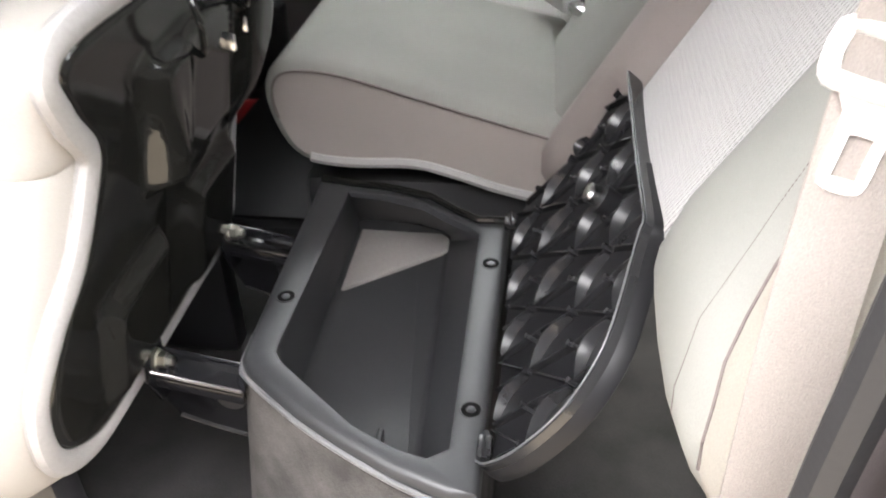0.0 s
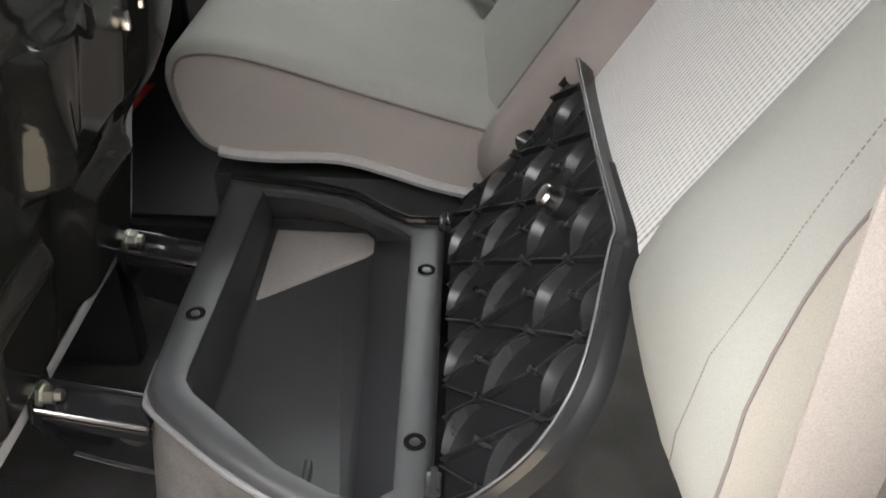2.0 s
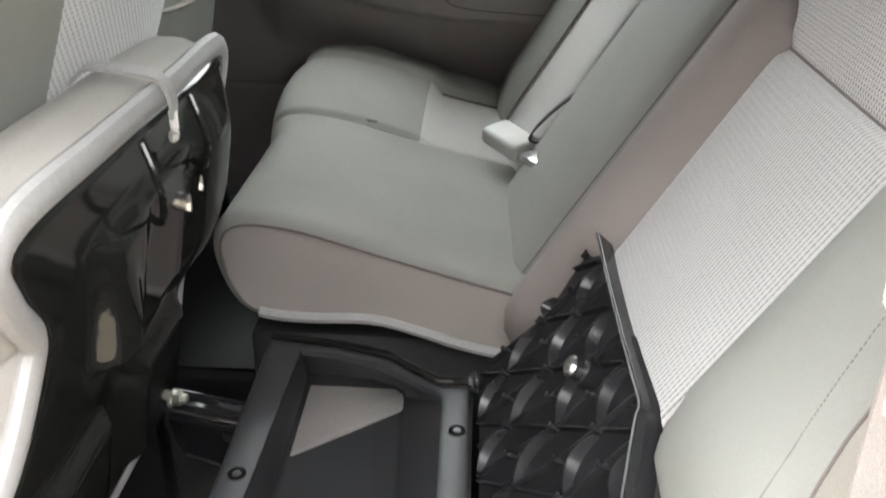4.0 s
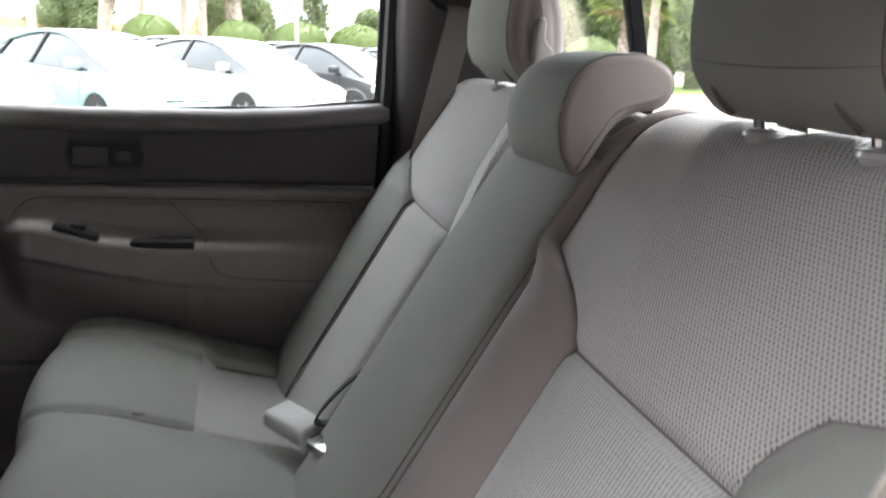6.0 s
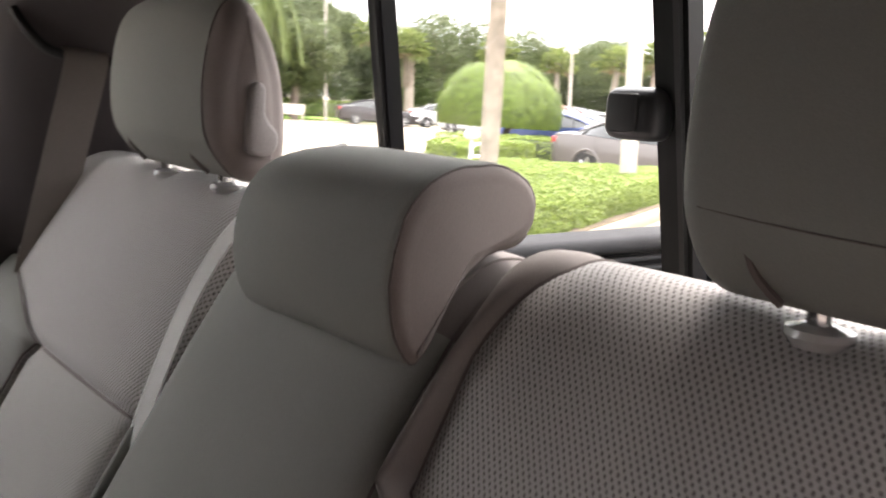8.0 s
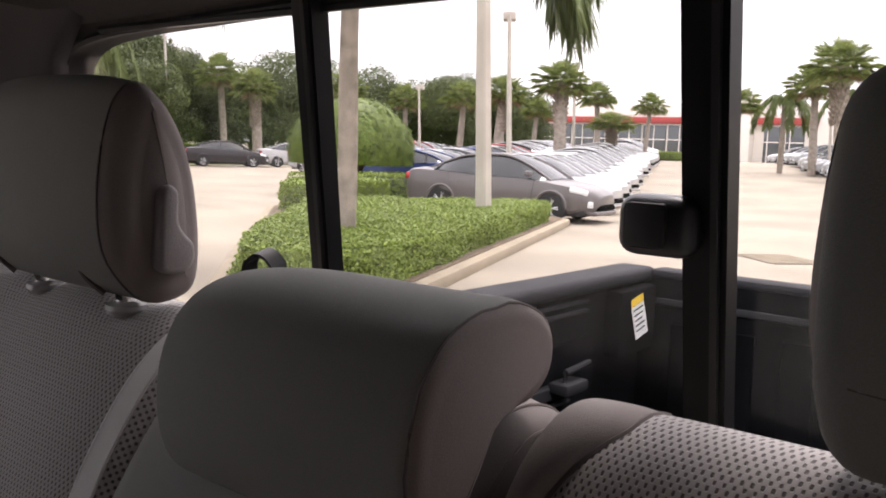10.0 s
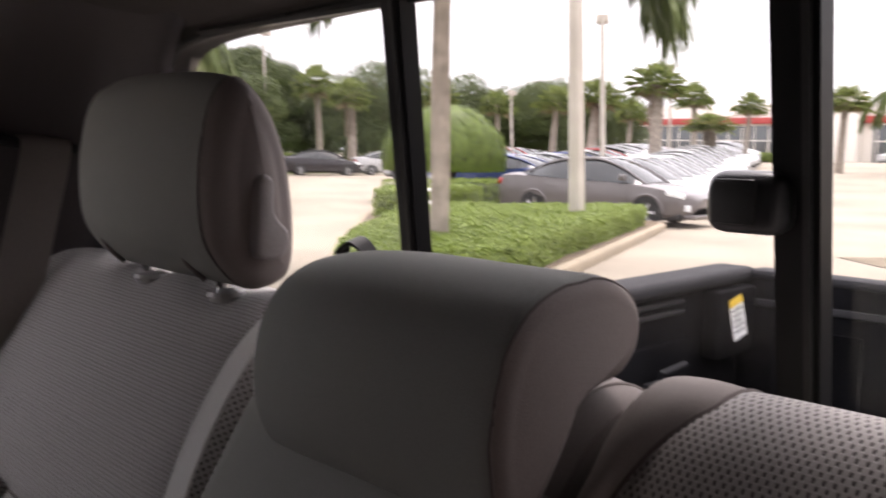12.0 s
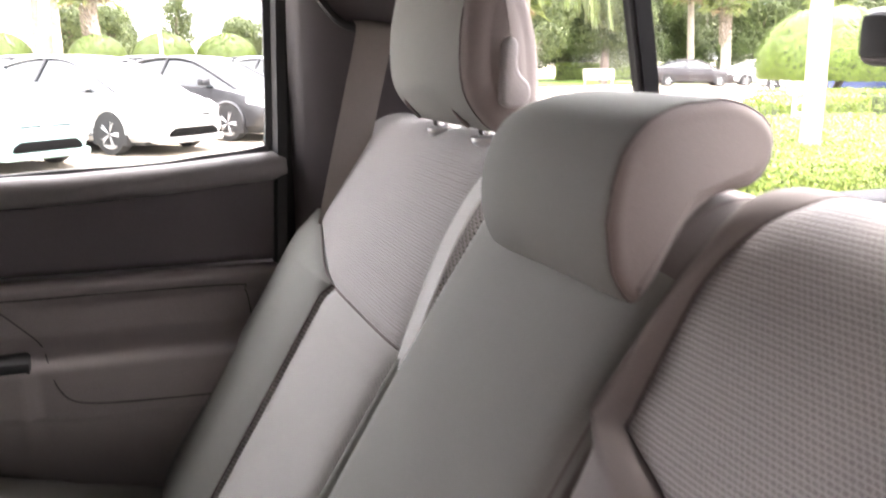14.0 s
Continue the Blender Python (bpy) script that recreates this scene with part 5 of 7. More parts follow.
rim_in = [(0.981, 0.985), (0.975, 0.80), (0.972, 0.724), (0.973, 0.711), (0.981, 0.699), (1.022, 0.664), (1.06, 0.632), (1.10, 0.611), (1.126, 0.604), (1.142, 0.615), (1.138, 0.915), (1.128, 0.925), (1.100, 0.944), (1.072, 0.966), (1.020, 0.982)]
low_in = [(0.968, 1.070), (0.966, 0.80), (0.966, 0.735), (0.968, 0.722), (0.980, 0.706), (1.018, 0.678), (1.055, 0.652), (1.088, 0.636), (1.100, 0.632), (1.108, 0.640), (1.092, 1.040), (1.090, 1.050), (1.080, 1.060), (1.050, 1.070), (1.010, 1.072)]
bm = bmesh.new()
tops = [[bm.verts.new((x, y, z)) for x, y in ring] for ring, z in ((inset(rim_out, -0.001), 0.856), (rim_out, 0.8645), (inset(rim_out, 0.002), 0.8685), (inset(rim_out, 0.006), 0.8705), (inset(rim_in, -0.005), 0.8705), (inset(rim_in, -0.001), 0.8685), (inset(rim_in, 0.001), 0.862), (low_in, 0.768), (inset(low_in, 0.004), 0.762), (inset(low_in, 0.010), 0.76))]
n = len(rim_out)
for a, b in zip(tops, tops[1:]):
    for i in range(n):
        bm.faces.new((a[i], a[(i + 1) % n], b[(i + 1) % n], b[i]))
bm.faces.new(tops[-1])
bmesh.ops.recalc_face_normals(bm, faces=bm.faces)
for f in bm.faces:
    if f.normal.z < 0 and f.calc_center_median().z > 0.869:
        f.normal_flip()
part("tub", bm, TRAY_PLASTIC, tray, smooth=40)
bm = bmesh.new()
tube(bm, [(x, y, 0.8735) for x, y in [(0.945, 1.004), (0.98, 0.998), (1.024, 0.993), (1.079, 0.978), (1.111, 0.952), (1.136, 0.936), (1.168, 0.937)]], 0.0045, 8)
part("rear_lip", bm, BLACK_GLOSS, tray, "glossy raised lip")
for x, y in ((0.9605, 0.787), (1.156, 0.861), (1.156, 0.657)):
    bm = bmesh.new()
    # Disc on the solid rim; its black paints the shade of a recess.
    lathe(bm, [(0.0086, -0.004), (0.0086, 0.0002), (0.0001, 0.0002)], (x, y, 0.8705), "z", 20)
    cup = part("screw_recess", bm, SHADE_BLACK, tray, "flat dark disc painted as a shaded recess")
    bm = bmesh.new()
    lathe(bm, [(0.0042, -0.002), (0.0040, 0.0007), (0.0026, 0.0009), (0.0001, 0.0009)], (x, y, 0.8705), "z", 12)
    part("screw", bm, BLACK_PLASTIC, cup)
    bm = bmesh.new()
    tube(bm, [(x + 0.0092 * math.cos(k * math.tau / 24), y + 0.0092 * math.sin(k * math.tau / 24), 0.8706) for k in range(24)], 0.0007, 6, closed=True)
    part("rim", bm, TRAY_PLASTIC, cup)
bm = bmesh.new()
box(bm, (1.060, 0.665, 0.758), (1.066, 0.715, 0.775), 0.002)
part("divider_slot", bm, TRAY_PLASTIC, tray)
# Patch of light on the floor, built as a thin paler panel.
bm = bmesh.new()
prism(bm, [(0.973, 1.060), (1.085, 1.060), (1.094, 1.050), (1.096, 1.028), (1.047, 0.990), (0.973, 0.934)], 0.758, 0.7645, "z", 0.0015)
part("floor_panel", bm, LIGHT_PATCH, tray, "patch of light on the tray floor, built as a pale panel")
bm = bmesh.new()
tube(bm, smooth_line([(x, y, 0.858) for x, y in [(0.9405, 0.74), (0.943, 0.699), (0.9545, 0.682), (1.0075, 0.640), (1.05, 0.613), (1.10, 0.586), (1.146, 0.568), (1.171, 0.570)]], 4), 0.0028, 8)
part("edge_trim", bm, EDGE_TRIM_GLINT, tray, "pale edge strip")
# carpeted box that carries the tray
bm = bmesh.new()
ring = inset(rim_out, 0.001)
prism(bm, ring, FLOOR, 0.8625, "z", 0.0)
bmesh.ops.delete(bm, geom=[f for f in bm.faces if f.calc_center_median().z > 0.86 and abs(f.normal.z) > 0.9], context="FACES")
for v in bm.verts:
    if v.co.z < FLOOR + 0.01:
        v.co.y -= 0.03 if v.co.y < 0.75 else 0
        v.co.x -= 0.02 if v.co.x < 1.0 else 0
bmesh.ops.delete(bm, geom=[q for q in bm.faces if q.calc_center_median().y > 0.93 and abs(q.normal.z) < 0.5 and q.calc_center_median().x < 1.16], context="FACES")
carpet_box = thing("carpet_box", (1.05, 0.79, FLOOR), "dark grey carpeted box under the open tray", "box")
front_side = bm.copy()
bmesh.ops.delete(bm, geom=[q for q in bm.faces if q.normal.x < -0.9], context="FACES")
bmesh.ops.delete(front_side, geom=[q for q in front_side.faces if q.normal.x >= -0.9], context="FACES")
part("end_cover", bm, CARPET, carpet_box)
part("front_cover", front_side, CARPET, carpet_box)

# lid, leaning open against the seat back
lid = thing("tray_lid", (1.172, 0.77, 0.872), "black ribbed plastic lid leaning open on the seat back", "lid")
LD = Vector((0.52, 0, 0.855)).normalized()
LN = Vector((-0.855, 0, 0.52)).normalized()


def on_lid(y, v, w):
    return Vector((1.1735, y, 0.870)) + LD * v + LN * w


lid_free = smooth_line([(a, b, 0) for a, b in [(0.951, 0.2145), (0.86, 0.213), (0.76, 0.213), (0.690, 0.2145), (0.6735, 0.2135), (0.668, 0.209), (0.651, 0.200), (0.616, 0.183), (0.592, 0.168), (0.578, 0.152), (0.569, 0.132), (0.565, 0.108), (0.567, 0.077), (0.574, 0.045), (0.588, 0.014), (0.600, 0.0)]], 3)
lid_inner = smooth_line([(a, b, 0) for a, b in [(0.943, 0.0), (0.951, 0.016), (0.948, 0.04), (0.934, 0.075), (0.927, 0.102), (0.928, 0.128), (0.937, 0.155), (0.945, 0.182), (0.951, 0.2145)]], 3)
lid_free, lid_inner = [(p.x, p.y) for p in lid_free], [(p.x, p.y) for p in lid_inner]
lid_out = [(0.600, 0.0), *lid_inner[:-1], *lid_free[:-1]]
bm = bmesh.new()
lo = [bm.verts.new(on_lid(y, v, -0.012)) for y, v in lid_out]
l2 = [bm.verts.new(on_lid(y, v, -0.004)) for y, v in inset(lid_out, 0.0015)]
n = len(lid_out)
for i in range(n):
    bm.faces.new((lo[i], lo[(i + 1) % n], l2[(i + 1) % n], l2[i]))
bm.faces.new(l2)
bm.faces.new(lo[::-1])
bmesh.ops.recalc_face_normals(bm, faces=bm.faces)
part("panel", bm, LID_PLAIN, lid, smooth=20)


def lid_strip(line, profile):
    """A strip of one cross section, (outwards, height) pairs, along a line on the lid."""
    bm = bmesh.new()
    rows = []
    for i, (y, v) in enumerate(line):
        a, b = line[max(0, i - 1)], line[min(len(line) - 1, i + 1)]
        dy, dv = b[0] - a[0], b[1] - a[1]
        size = math.hypot(dy, dv)
        rows.append([bm.verts.new(on_lid(y + dv / size * o, v - dy / size * o, w)) for o, w in profile])
    m = len(profile)
    for a, b in zip(rows, rows[1:]):
        for k in range(m):
            bm.faces.new((a[k], a[(k + 1) % m], b[(k + 1) % m], b[k]))
    bm.faces.new(rows[0])
    bm.faces.new(rows[-1][::-1])
    bmesh.ops.recalc_face_normals(bm, faces=bm.faces)
    return bm


# upturned lip along the free edge, with a skirt that falls away outside it
part("rim", lid_strip(lid_free, [(-0.001, -0.005), (-0.001, 0.0085), (0.0008, 0.0092), (0.0022, 0.0085), (0.0030, 0.002), (0.0030, -0.005)]), LID_GLOSS, lid, "raised edge", smooth=50)
part("skirt", lid_strip(lid_free[6:], [(0.0030, 0.002), (0.0040, 0.000), (0.0058, -0.005), (0.0062, -0.010), (0.0045, -0.011), (0.002, -0.006)]), LID_PLAIN, lid, "dark outer skirt", smooth=50)
# Pale tube along the lip: its highlight, put in as colour.
bm = bmesh.new()
tube(bm, [on_lid(y, v, 0.0094) for y, v in lid_free], 0.0009, 6)
part("edge", bm, EDGE_TRIM_GLINT, lid, "bright strip painted as the edge's highlight")


def inside_lid(y, v):
    inside = False
    pts = inset(lid_out, 0.005)
    for (ya, va), (yb, vb) in zip(pts, pts[1:] + pts[:1]):
        if (va > v) != (vb > v) and y < (yb - ya) * (v - va) / (vb - va) + ya:
            inside = not inside
    return inside


def rib(p, q, height, bow=0.0, lean=0.0, ends=0.3, wide=0.0012):
    """A blade on the lid between two points, highest in its middle and leaning to one side."""
    bm = bmesh.new()
    rows = []
    dy, dv = q[0] - p[0], q[1] - p[1]
    size = math.hypot(dy, dv)
    ny, nv = -dv / size, dy / size
    for k in range(11):
        t = k / 10
        crest = math.sin(math.pi * t)
        b = bow * crest
        y, v = p[0] + dy * t + ny * b, p[1] + dv * t + nv * b
        h = height * (ends + (1 - ends) * crest ** 0.8)
        off = lean * crest
        rows.append([bm.verts.new(on_lid(y + ny * a, v + nv * a, w)) for a, w in ((-wide, -0.005), (wide, -0.005), (wide * 0.6 + off, h), (off - wide * 0.6, h))])
    for a, b in zip(rows, rows[1:]):
        for k in range(4):
            bm.faces.new((a[k], a[(k + 1) % 4], b[(k + 1) % 4], b[k]))
    bm.faces.new(rows[0])
    bm.faces.new(rows[-1][::-1])
    bmesh.ops.recalc_face_normals(bm, faces=bm.faces)
    part("rib", bm, LID_GLOSS, lid)


COLUMNS = [-0.004, 0.054, 0.116, 0.162, 0.206]


def node(j, k):
    """Crossing k of the lattice's column j; half steps of k lie between two crossings."""
    v = COLUMNS[j]
    return (0.660 + 0.0785 * k - 1.03 * (v - 0.055), v)


def clipped(p, q):
    """The end of a rib from p towards q, cut at the lid's edge."""
    if inside_lid(*q):
        return q
    lo, hi = 0.0, 1.0
    for _ in range(12):
        m = (lo + hi) / 2
        if inside_lid(p[0] + (q[0] - p[0]) * m, p[1] + (q[1] - p[1]) * m):
            lo = m
        else:
            hi = m
    return (p[0] + (q[0] - p[0]) * lo, p[1] + (q[1] - p[1]) * lo)


def strut(p, q, *shape):
    """A rib between two points as far as it lies on the lid."""
    if inside_lid(*p):
        q = clipped(p, q)
    elif inside_lid(*q):
        p = clipped(q, p)
    else:
        return
    if math.dist(p, q) > 0.008:
        rib(p, q, *shape)


for j in range(4):
    for k in range(-2, 6):
        a, b, up = node(j, k), node(j + 1, k), node(j + 1, k + 1)
        mid = node(j + 1, k + 0.5)
        strut(a, b, 0.0030, 0.0, 0.0, 0.6)
        strut(a, mid, 0.0022, 0.0, 0.0, 0.7)
        strut(node(j, k + 0.5), up, 0.0022, 0.0, 0.0, 0.7)
        # tall leaning blade: the crescents that catch the light
        start = (a[0] + (up[0] - a[0]) * 0.06, a[1] + (up[1] - a[1]) * 0.06)
        end = (a[0] + (up[0] - a[0]) * 0.92, a[1] + (up[1] - a[1]) * 0.92)
        strut(start, end, 0.0052, -0.0075, -0.0026, 0.15, 0.0016)
for j in range(1, 4):
    for k2 in range(-4, 12):
        y, v = node(j, k2 / 2)
        if not inside_lid(y, v):
            continue
        bm = bmesh.new()
        tube(bm, [on_lid(y, v, -0.005), on_lid(y, v, 0.0050), on_lid(y, v, 0.0058)], lambda t: 0.0028 if t < 0.9 else 0.0015, 8)
        if k2 % 2:
            tube(bm, [on_lid(y - 0.008, v + 0.006, -0.005), on_lid(y - 0.008, v + 0.006, 0.0045), on_lid(y - 0.008, v + 0.006, 0.0052)], lambda t: 0.0022 if t < 0.9 else 0.0012, 8)
        part("boss", bm, LID_GLOSS, lid)
bm = bmesh.new()
tube(bm, [on_lid(0.766, 0.166, -0.005), on_lid(0.766, 0.166, 0.010)], 0.0125, 18)
knob = part("latch_knob", bm, LID_PLAIN, lid, "round latch with a bright cap")
bm = bmesh.new()
tube(bm, [on_lid(0.766, 0.166, 0.0095), on_lid(0.764, 0.166, 0.021), on_lid(0.764, 0.166, 0.0225)], lambda t: 0.0088 if t < 0.9 else 0.0065, 18)
part("cap", bm, STEEL, knob, "bright cap")
for y in (0.935, 0.615):
    bm = bmesh.new()
    box(bm, (-0.007, -0.011, -0.004), (0.005, 0.011, 0.006), 0.002, 2, Matrix.Translation((1.172, y, 0.872)))
    tube(bm, [(1.171, y - 0.014, 0.876), (1.171, y + 0.014, 0.876)], 0.003, 8)
    part("hinge", bm, LID_GLOSS, lid)


# ---- front seats, seen from behind ----
def front_seat(yc, x0, lean, label, mat, pale):
    th = thing("front_seat", (x0 - 0.1, yc, FLOOR), label, "car seat", "front seats")
    prof = [(0.0, 0.85), (0.005, 1.0), (0.0, 1.15), (-0.005, 1.30), (-0.02, 1.40), (-0.06, 1.445), (-0.11, 1.43), (-0.14, 1.35), (-0.15, 1.1), (-0.14, 0.85)]
    prof = [(p.x, p.y) for p in smooth_line([(a, b, 0) for a, b in prof], 4, True)]

    def shape(p):
        k = (p.y - yc) / 0.29
        x = p.x + x0 + lean * (p.z - 1.2) - (0.022 if pale else 0.05) * abs(k) ** 3
        w = 0.92 + 0.10 * math.sin(math.pi * min(1, max(0, (p.z - 0.80) / 0.62)))
        if p.z > 1.3:
            w -= 0.18 * ((p.z - 1.3) / 0.145) ** 2
        return Vector((x, yc + (p.y - yc) * w, p.z))

    pillow(th, prof, yc - 0.29, yc + 0.29, 0.045, (mat, CLOTH_SIDE), ("back_cover", "side_panel"), puff=0.015, warp=shape, bulge=0.0, seam=0, split=(yc - 0.035, CLOTH, "bolster") if pale else None)
    bm = bmesh.new()
    box(bm, (x0 - 0.55, yc - 0.26, 0.80), (x0 - 0.10, yc + 0.26, 0.96), 0.05, 4)
    part("cushion", bm, CLOTH, th)
    for y in (yc - 0.2, yc + 0.2):
        bm = bmesh.new()
        box(bm, (x0 - 0.5, y - 0.02, FLOOR), (x0 - 0.05, y + 0.02, 0.82), 0.01)
        part("rail", bm, BLACK_PLASTIC, th)
    # map pocket's edge
    bm = bmesh.new()
    pts = [shape(Vector((0.006, yc + s * 0.24, 1.16 - 0.03 * (1 - s * s)))) + Vector((0.004, 0, 0)) for s in [k / 8 - 1 for k in range(17)]]
    tube(bm, pts, 0.004, 6)
    part("pocket_edge", bm, CLOTH_SIDE, th)
    bm = bmesh.new()
    hp = [(-0.045, 1.47), (-0.02, 1.50), (-0.015, 1.56), (-0.03, 1.62), (-0.06, 1.64), (-0.10, 1.62), (-0.115, 1.55), (-0.10, 1.48)]
    hp = [(p.x + x0 + lean * 0.3, p.y) for p in smooth_line([(a, b, 0) for a, b in hp], 3, True)]
    prism(bm, hp, yc - 0.13, yc + 0.13, "y", 0.02, 3)
    part("headrest", bm, CLOTH, th)
    return th


front_seat(0.80, 0.858, 0.40, "grey front seat with a ribbed knit back", KNIT_STRIPE, True)
front_seat(1.515, 0.74, 0.22, "dark grey front passenger seat seen from behind", CLOTH, False)


# ---- the truck's bed ----
def truck_bed():
    bed = thing("truck_bed", (2.6, MID, 0.70), "black lined pickup bed behind the cab", "truck bed")
    z_top, x0, x1, w = 1.245, 1.84, 3.40, 0.735
    bm = bmesh.new()
    box(bm, (x0, MID - w - 0.05, 0.68), (x1, MID + w + 0.05, 0.715), 0.01)
    for k in range(14):
        y = MID - 0.66 + k * 0.1015
        box(bm, (x0 + 0.02, y - 0.028, 0.715), (x1 - 0.05, y + 0.028, 0.727), 0.006, 1)
    part("bed_floor", bm, BED_LINER, bed)
    for s, nm in ((1, "far_side"), (-1, "near_side")):
        bm = bmesh.new()
        y0 = MID + s * w
        lo, hi = sorted((y0, y0 + s * 0.075))
        box(bm, (x0, lo, 0.68), (x1, hi, z_top - 0.03), 0.012)
        # raised panel with a slot rail near its top
        a, b = sorted((y0 - s * 0.012, y0 + s * 0.01))
        box(bm, (x0 + 0.08, a, 0.74), (x1 - 0.28, b, 1.09), 0.01)
        side_wall = part(nm, bm, BED_LINER, bed)
        bm = bmesh.new()
        lo, hi = sorted((y0 - s * 0.030, y0 + s * 0.085))
        box(bm, (x0 - 0.02, lo, z_top - 0.04), (x1 + 0.02, hi, z_top), 0.016, 3)
        part("rail_cap", bm, BED_CAP, side_wall, "grey plastic rail cap")
        for z in (1.185, 1.160):
            bm = bmesh.new()
            a, b = sorted((y0 - s * 0.016, y0 + s * 0.004))
            box(bm, (x0 + 0.25, a, z - 0.004), (x1 - 0.33, b, z + 0.004), 0.002, 1)
            part("slot_edge", bm, BED_CAP, side_wall)
        # cargo track with a cleat
        bm = bmesh.new()
        a, b = sorted((y0 - s * 0.028, y0))
        box(bm, (x0 + 0.12, a, 0.965), (x1 - 0.42, b, 1.0), 0.004, 1)
        box(bm, (x0 + 0.12, a, 0.945), (x1 - 0.42, b - s * 0.012 if s > 0 else b, 0.952), 0.002, 1)
        track = part("cargo_track", bm, BED_CAP, side_wall, "cargo track")
        bm = bmesh.new()
        cx = 2.93
        box(bm, (cx - 0.05, y0 - s * 0.075 if s > 0 else y0 + 0.02, 0.985), (cx + 0.05, y0 - s * 0.02 if s > 0 else y0 + 0.075, 1.012), 0.006)
        tube(bm, [(cx - 0.02, y0 - s * 0.05, 1.01), (cx - 0.02, y0 - s * 0.05, 1.035), (cx + 0.09, y0 - s * 0.05, 1.042)], 0.008, 8)
        part("cleat", bm, BED_CAP, track)
    bm = bmesh.new()
    box(bm, (x1 - 0.005, MID - w - 0.04, 0.70), (x1 + 0.055, MID + w + 0.04, z_top - 0.012), 0.012)
    gate = part("tailgate", bm, BED_LINER, bed, "closed black lined tailgate")
    bm = bmesh.new()
    box(bm, (x1 - 0.01, MID - w + 0.02, z_top - 0.03), (x1 + 0.07, MID + w - 0.02, z_top - 0.005), 0.01)
    part("gate_cap", bm, BED_CAP, gate)
    bm = bmesh.new()
    box(bm, (x1 - 0.012, MID - 0.55, 1.142), (x1 + 0.004, MID + w - 0.03, 1.162), 0.004)
    part("gate_ledge", bm, BED_CAP, gate)
    for k in range(9):
        y = MID - 0.6 + k * 0.15
        bm = bmesh.new()
        box(bm, (x1 - 0.008, y - 0.045, 0.76), (x1 + 0.004, y + 0.045, 1.10), 0.006, 1)
        part("rib_panel", bm, BED_LINER, gate)
    # corner cover with its notice
    bm = bmesh.new()
    box(bm, (x1 - 0.22, MID + w - 0.05, 1.02), (x1 - 0.01, MID + w, 1.20), 0.012)
    corner = part("corner_cover", bm, BED_LINER, bed)
    m = Matrix.Translation((x1 - 0.125, MID + w - 0.054, 1.125)) @ pose(0, 0, 0, -6, -12, 0)
    bm = bmesh.new()
    box(bm, (-0.035, -0.001, -0.055), (0.035, 0.001, 0.055), 0, 1, m)
    lab = part("notice", bm, LABEL_WHITE, corner, "white notice with a yellow head")
    bm = bmesh.new()
    box(bm, (-0.035, -0.002, 0.034), (0.035, 0.0, 0.055), 0, 1, m)
    part("notice_head", bm, LABEL_YELLOW, lab)
    for k in range(5):
        bm = bmesh.new()
        box(bm, (-0.028, -0.0018, 0.02 - k * 0.014), (0.026 - 0.006 * (k % 3), -0.0008, 0.024 - k * 0.014), 0, 1, m)
        part("text_bar", bm, BED_CAP, lab)
    bm = bmesh.new()
    box(bm, (1.74, MID - 0.88, 0.5), (1.80, MID + 0.88, 1.30), 0.02)
    part("cab_back", bm, BED_LINER, bed)
    for x in (0.0, 3.0):
        for y in (0.32, 1.90):
            bm = bmesh.new()
            lathe(bm, [(0.2, 0), (0.36, 0.01), (0.38, 0.06), (0.38, 0.2), (0.2, 0.22)], (x - 0.2, y, 0.38), "y", 24)
            part("wheel", bm, TYRE, bed)
    bm = bmesh.new()
    box(bm, (-1.0, 0.55, 0.38), (3.3, 1.76, 0.55), 0.03)
    part("chassis", bm, BLACK_RUBBER, bed)


truck_bed()


# ---- ground ----
# plain unseen wall, added to cut low sky light at the open door
bm = bmesh.new()
box(bm, (-6.0, -1.75, 0), (6.0, -1.6, 2.75), 0.01)
tagged(part("wall_side", bm, BED_CAP), "added dark wall, unseen, that blocks low sky light", "wall", kind="structure")


def rise(x, y):
    """The car park climbs gently towards the showroom."""
    def ease(k):
        k = min(1.0, max(0.0, k))
        return k * k * (3 - 2 * k)
    return (0.75 * ease((x - 24) / 26) + 0.45 * ease((x - 54) / 8)) * ease((42 - y) / 10)


lines_x = [-900, -300, -100, -30, 0, 12, 20] + [24 + 2 * k for k in range(20)] + [70, 90, 150, 300, 900]
lines_y = [-900, -300, -100, -30, 0, 15, 28] + [32 + k for k in range(11)] + [60, 100, 300, 900]
ground = raw("ground", [(x, y, rise(x, y)) for x in lines_x for y in lines_y], [(a * len(lines_y) + b, (a + 1) * len(lines_y) + b, (a + 1) * len(lines_y) + b + 1, a * len(lines_y) + b + 1) for a in range(len(lines_x) - 1) for b in range(len(lines_y) - 1)], CONCRETE)
tagged(ground, "pale concrete of a large car park", "ground", kind="structure")


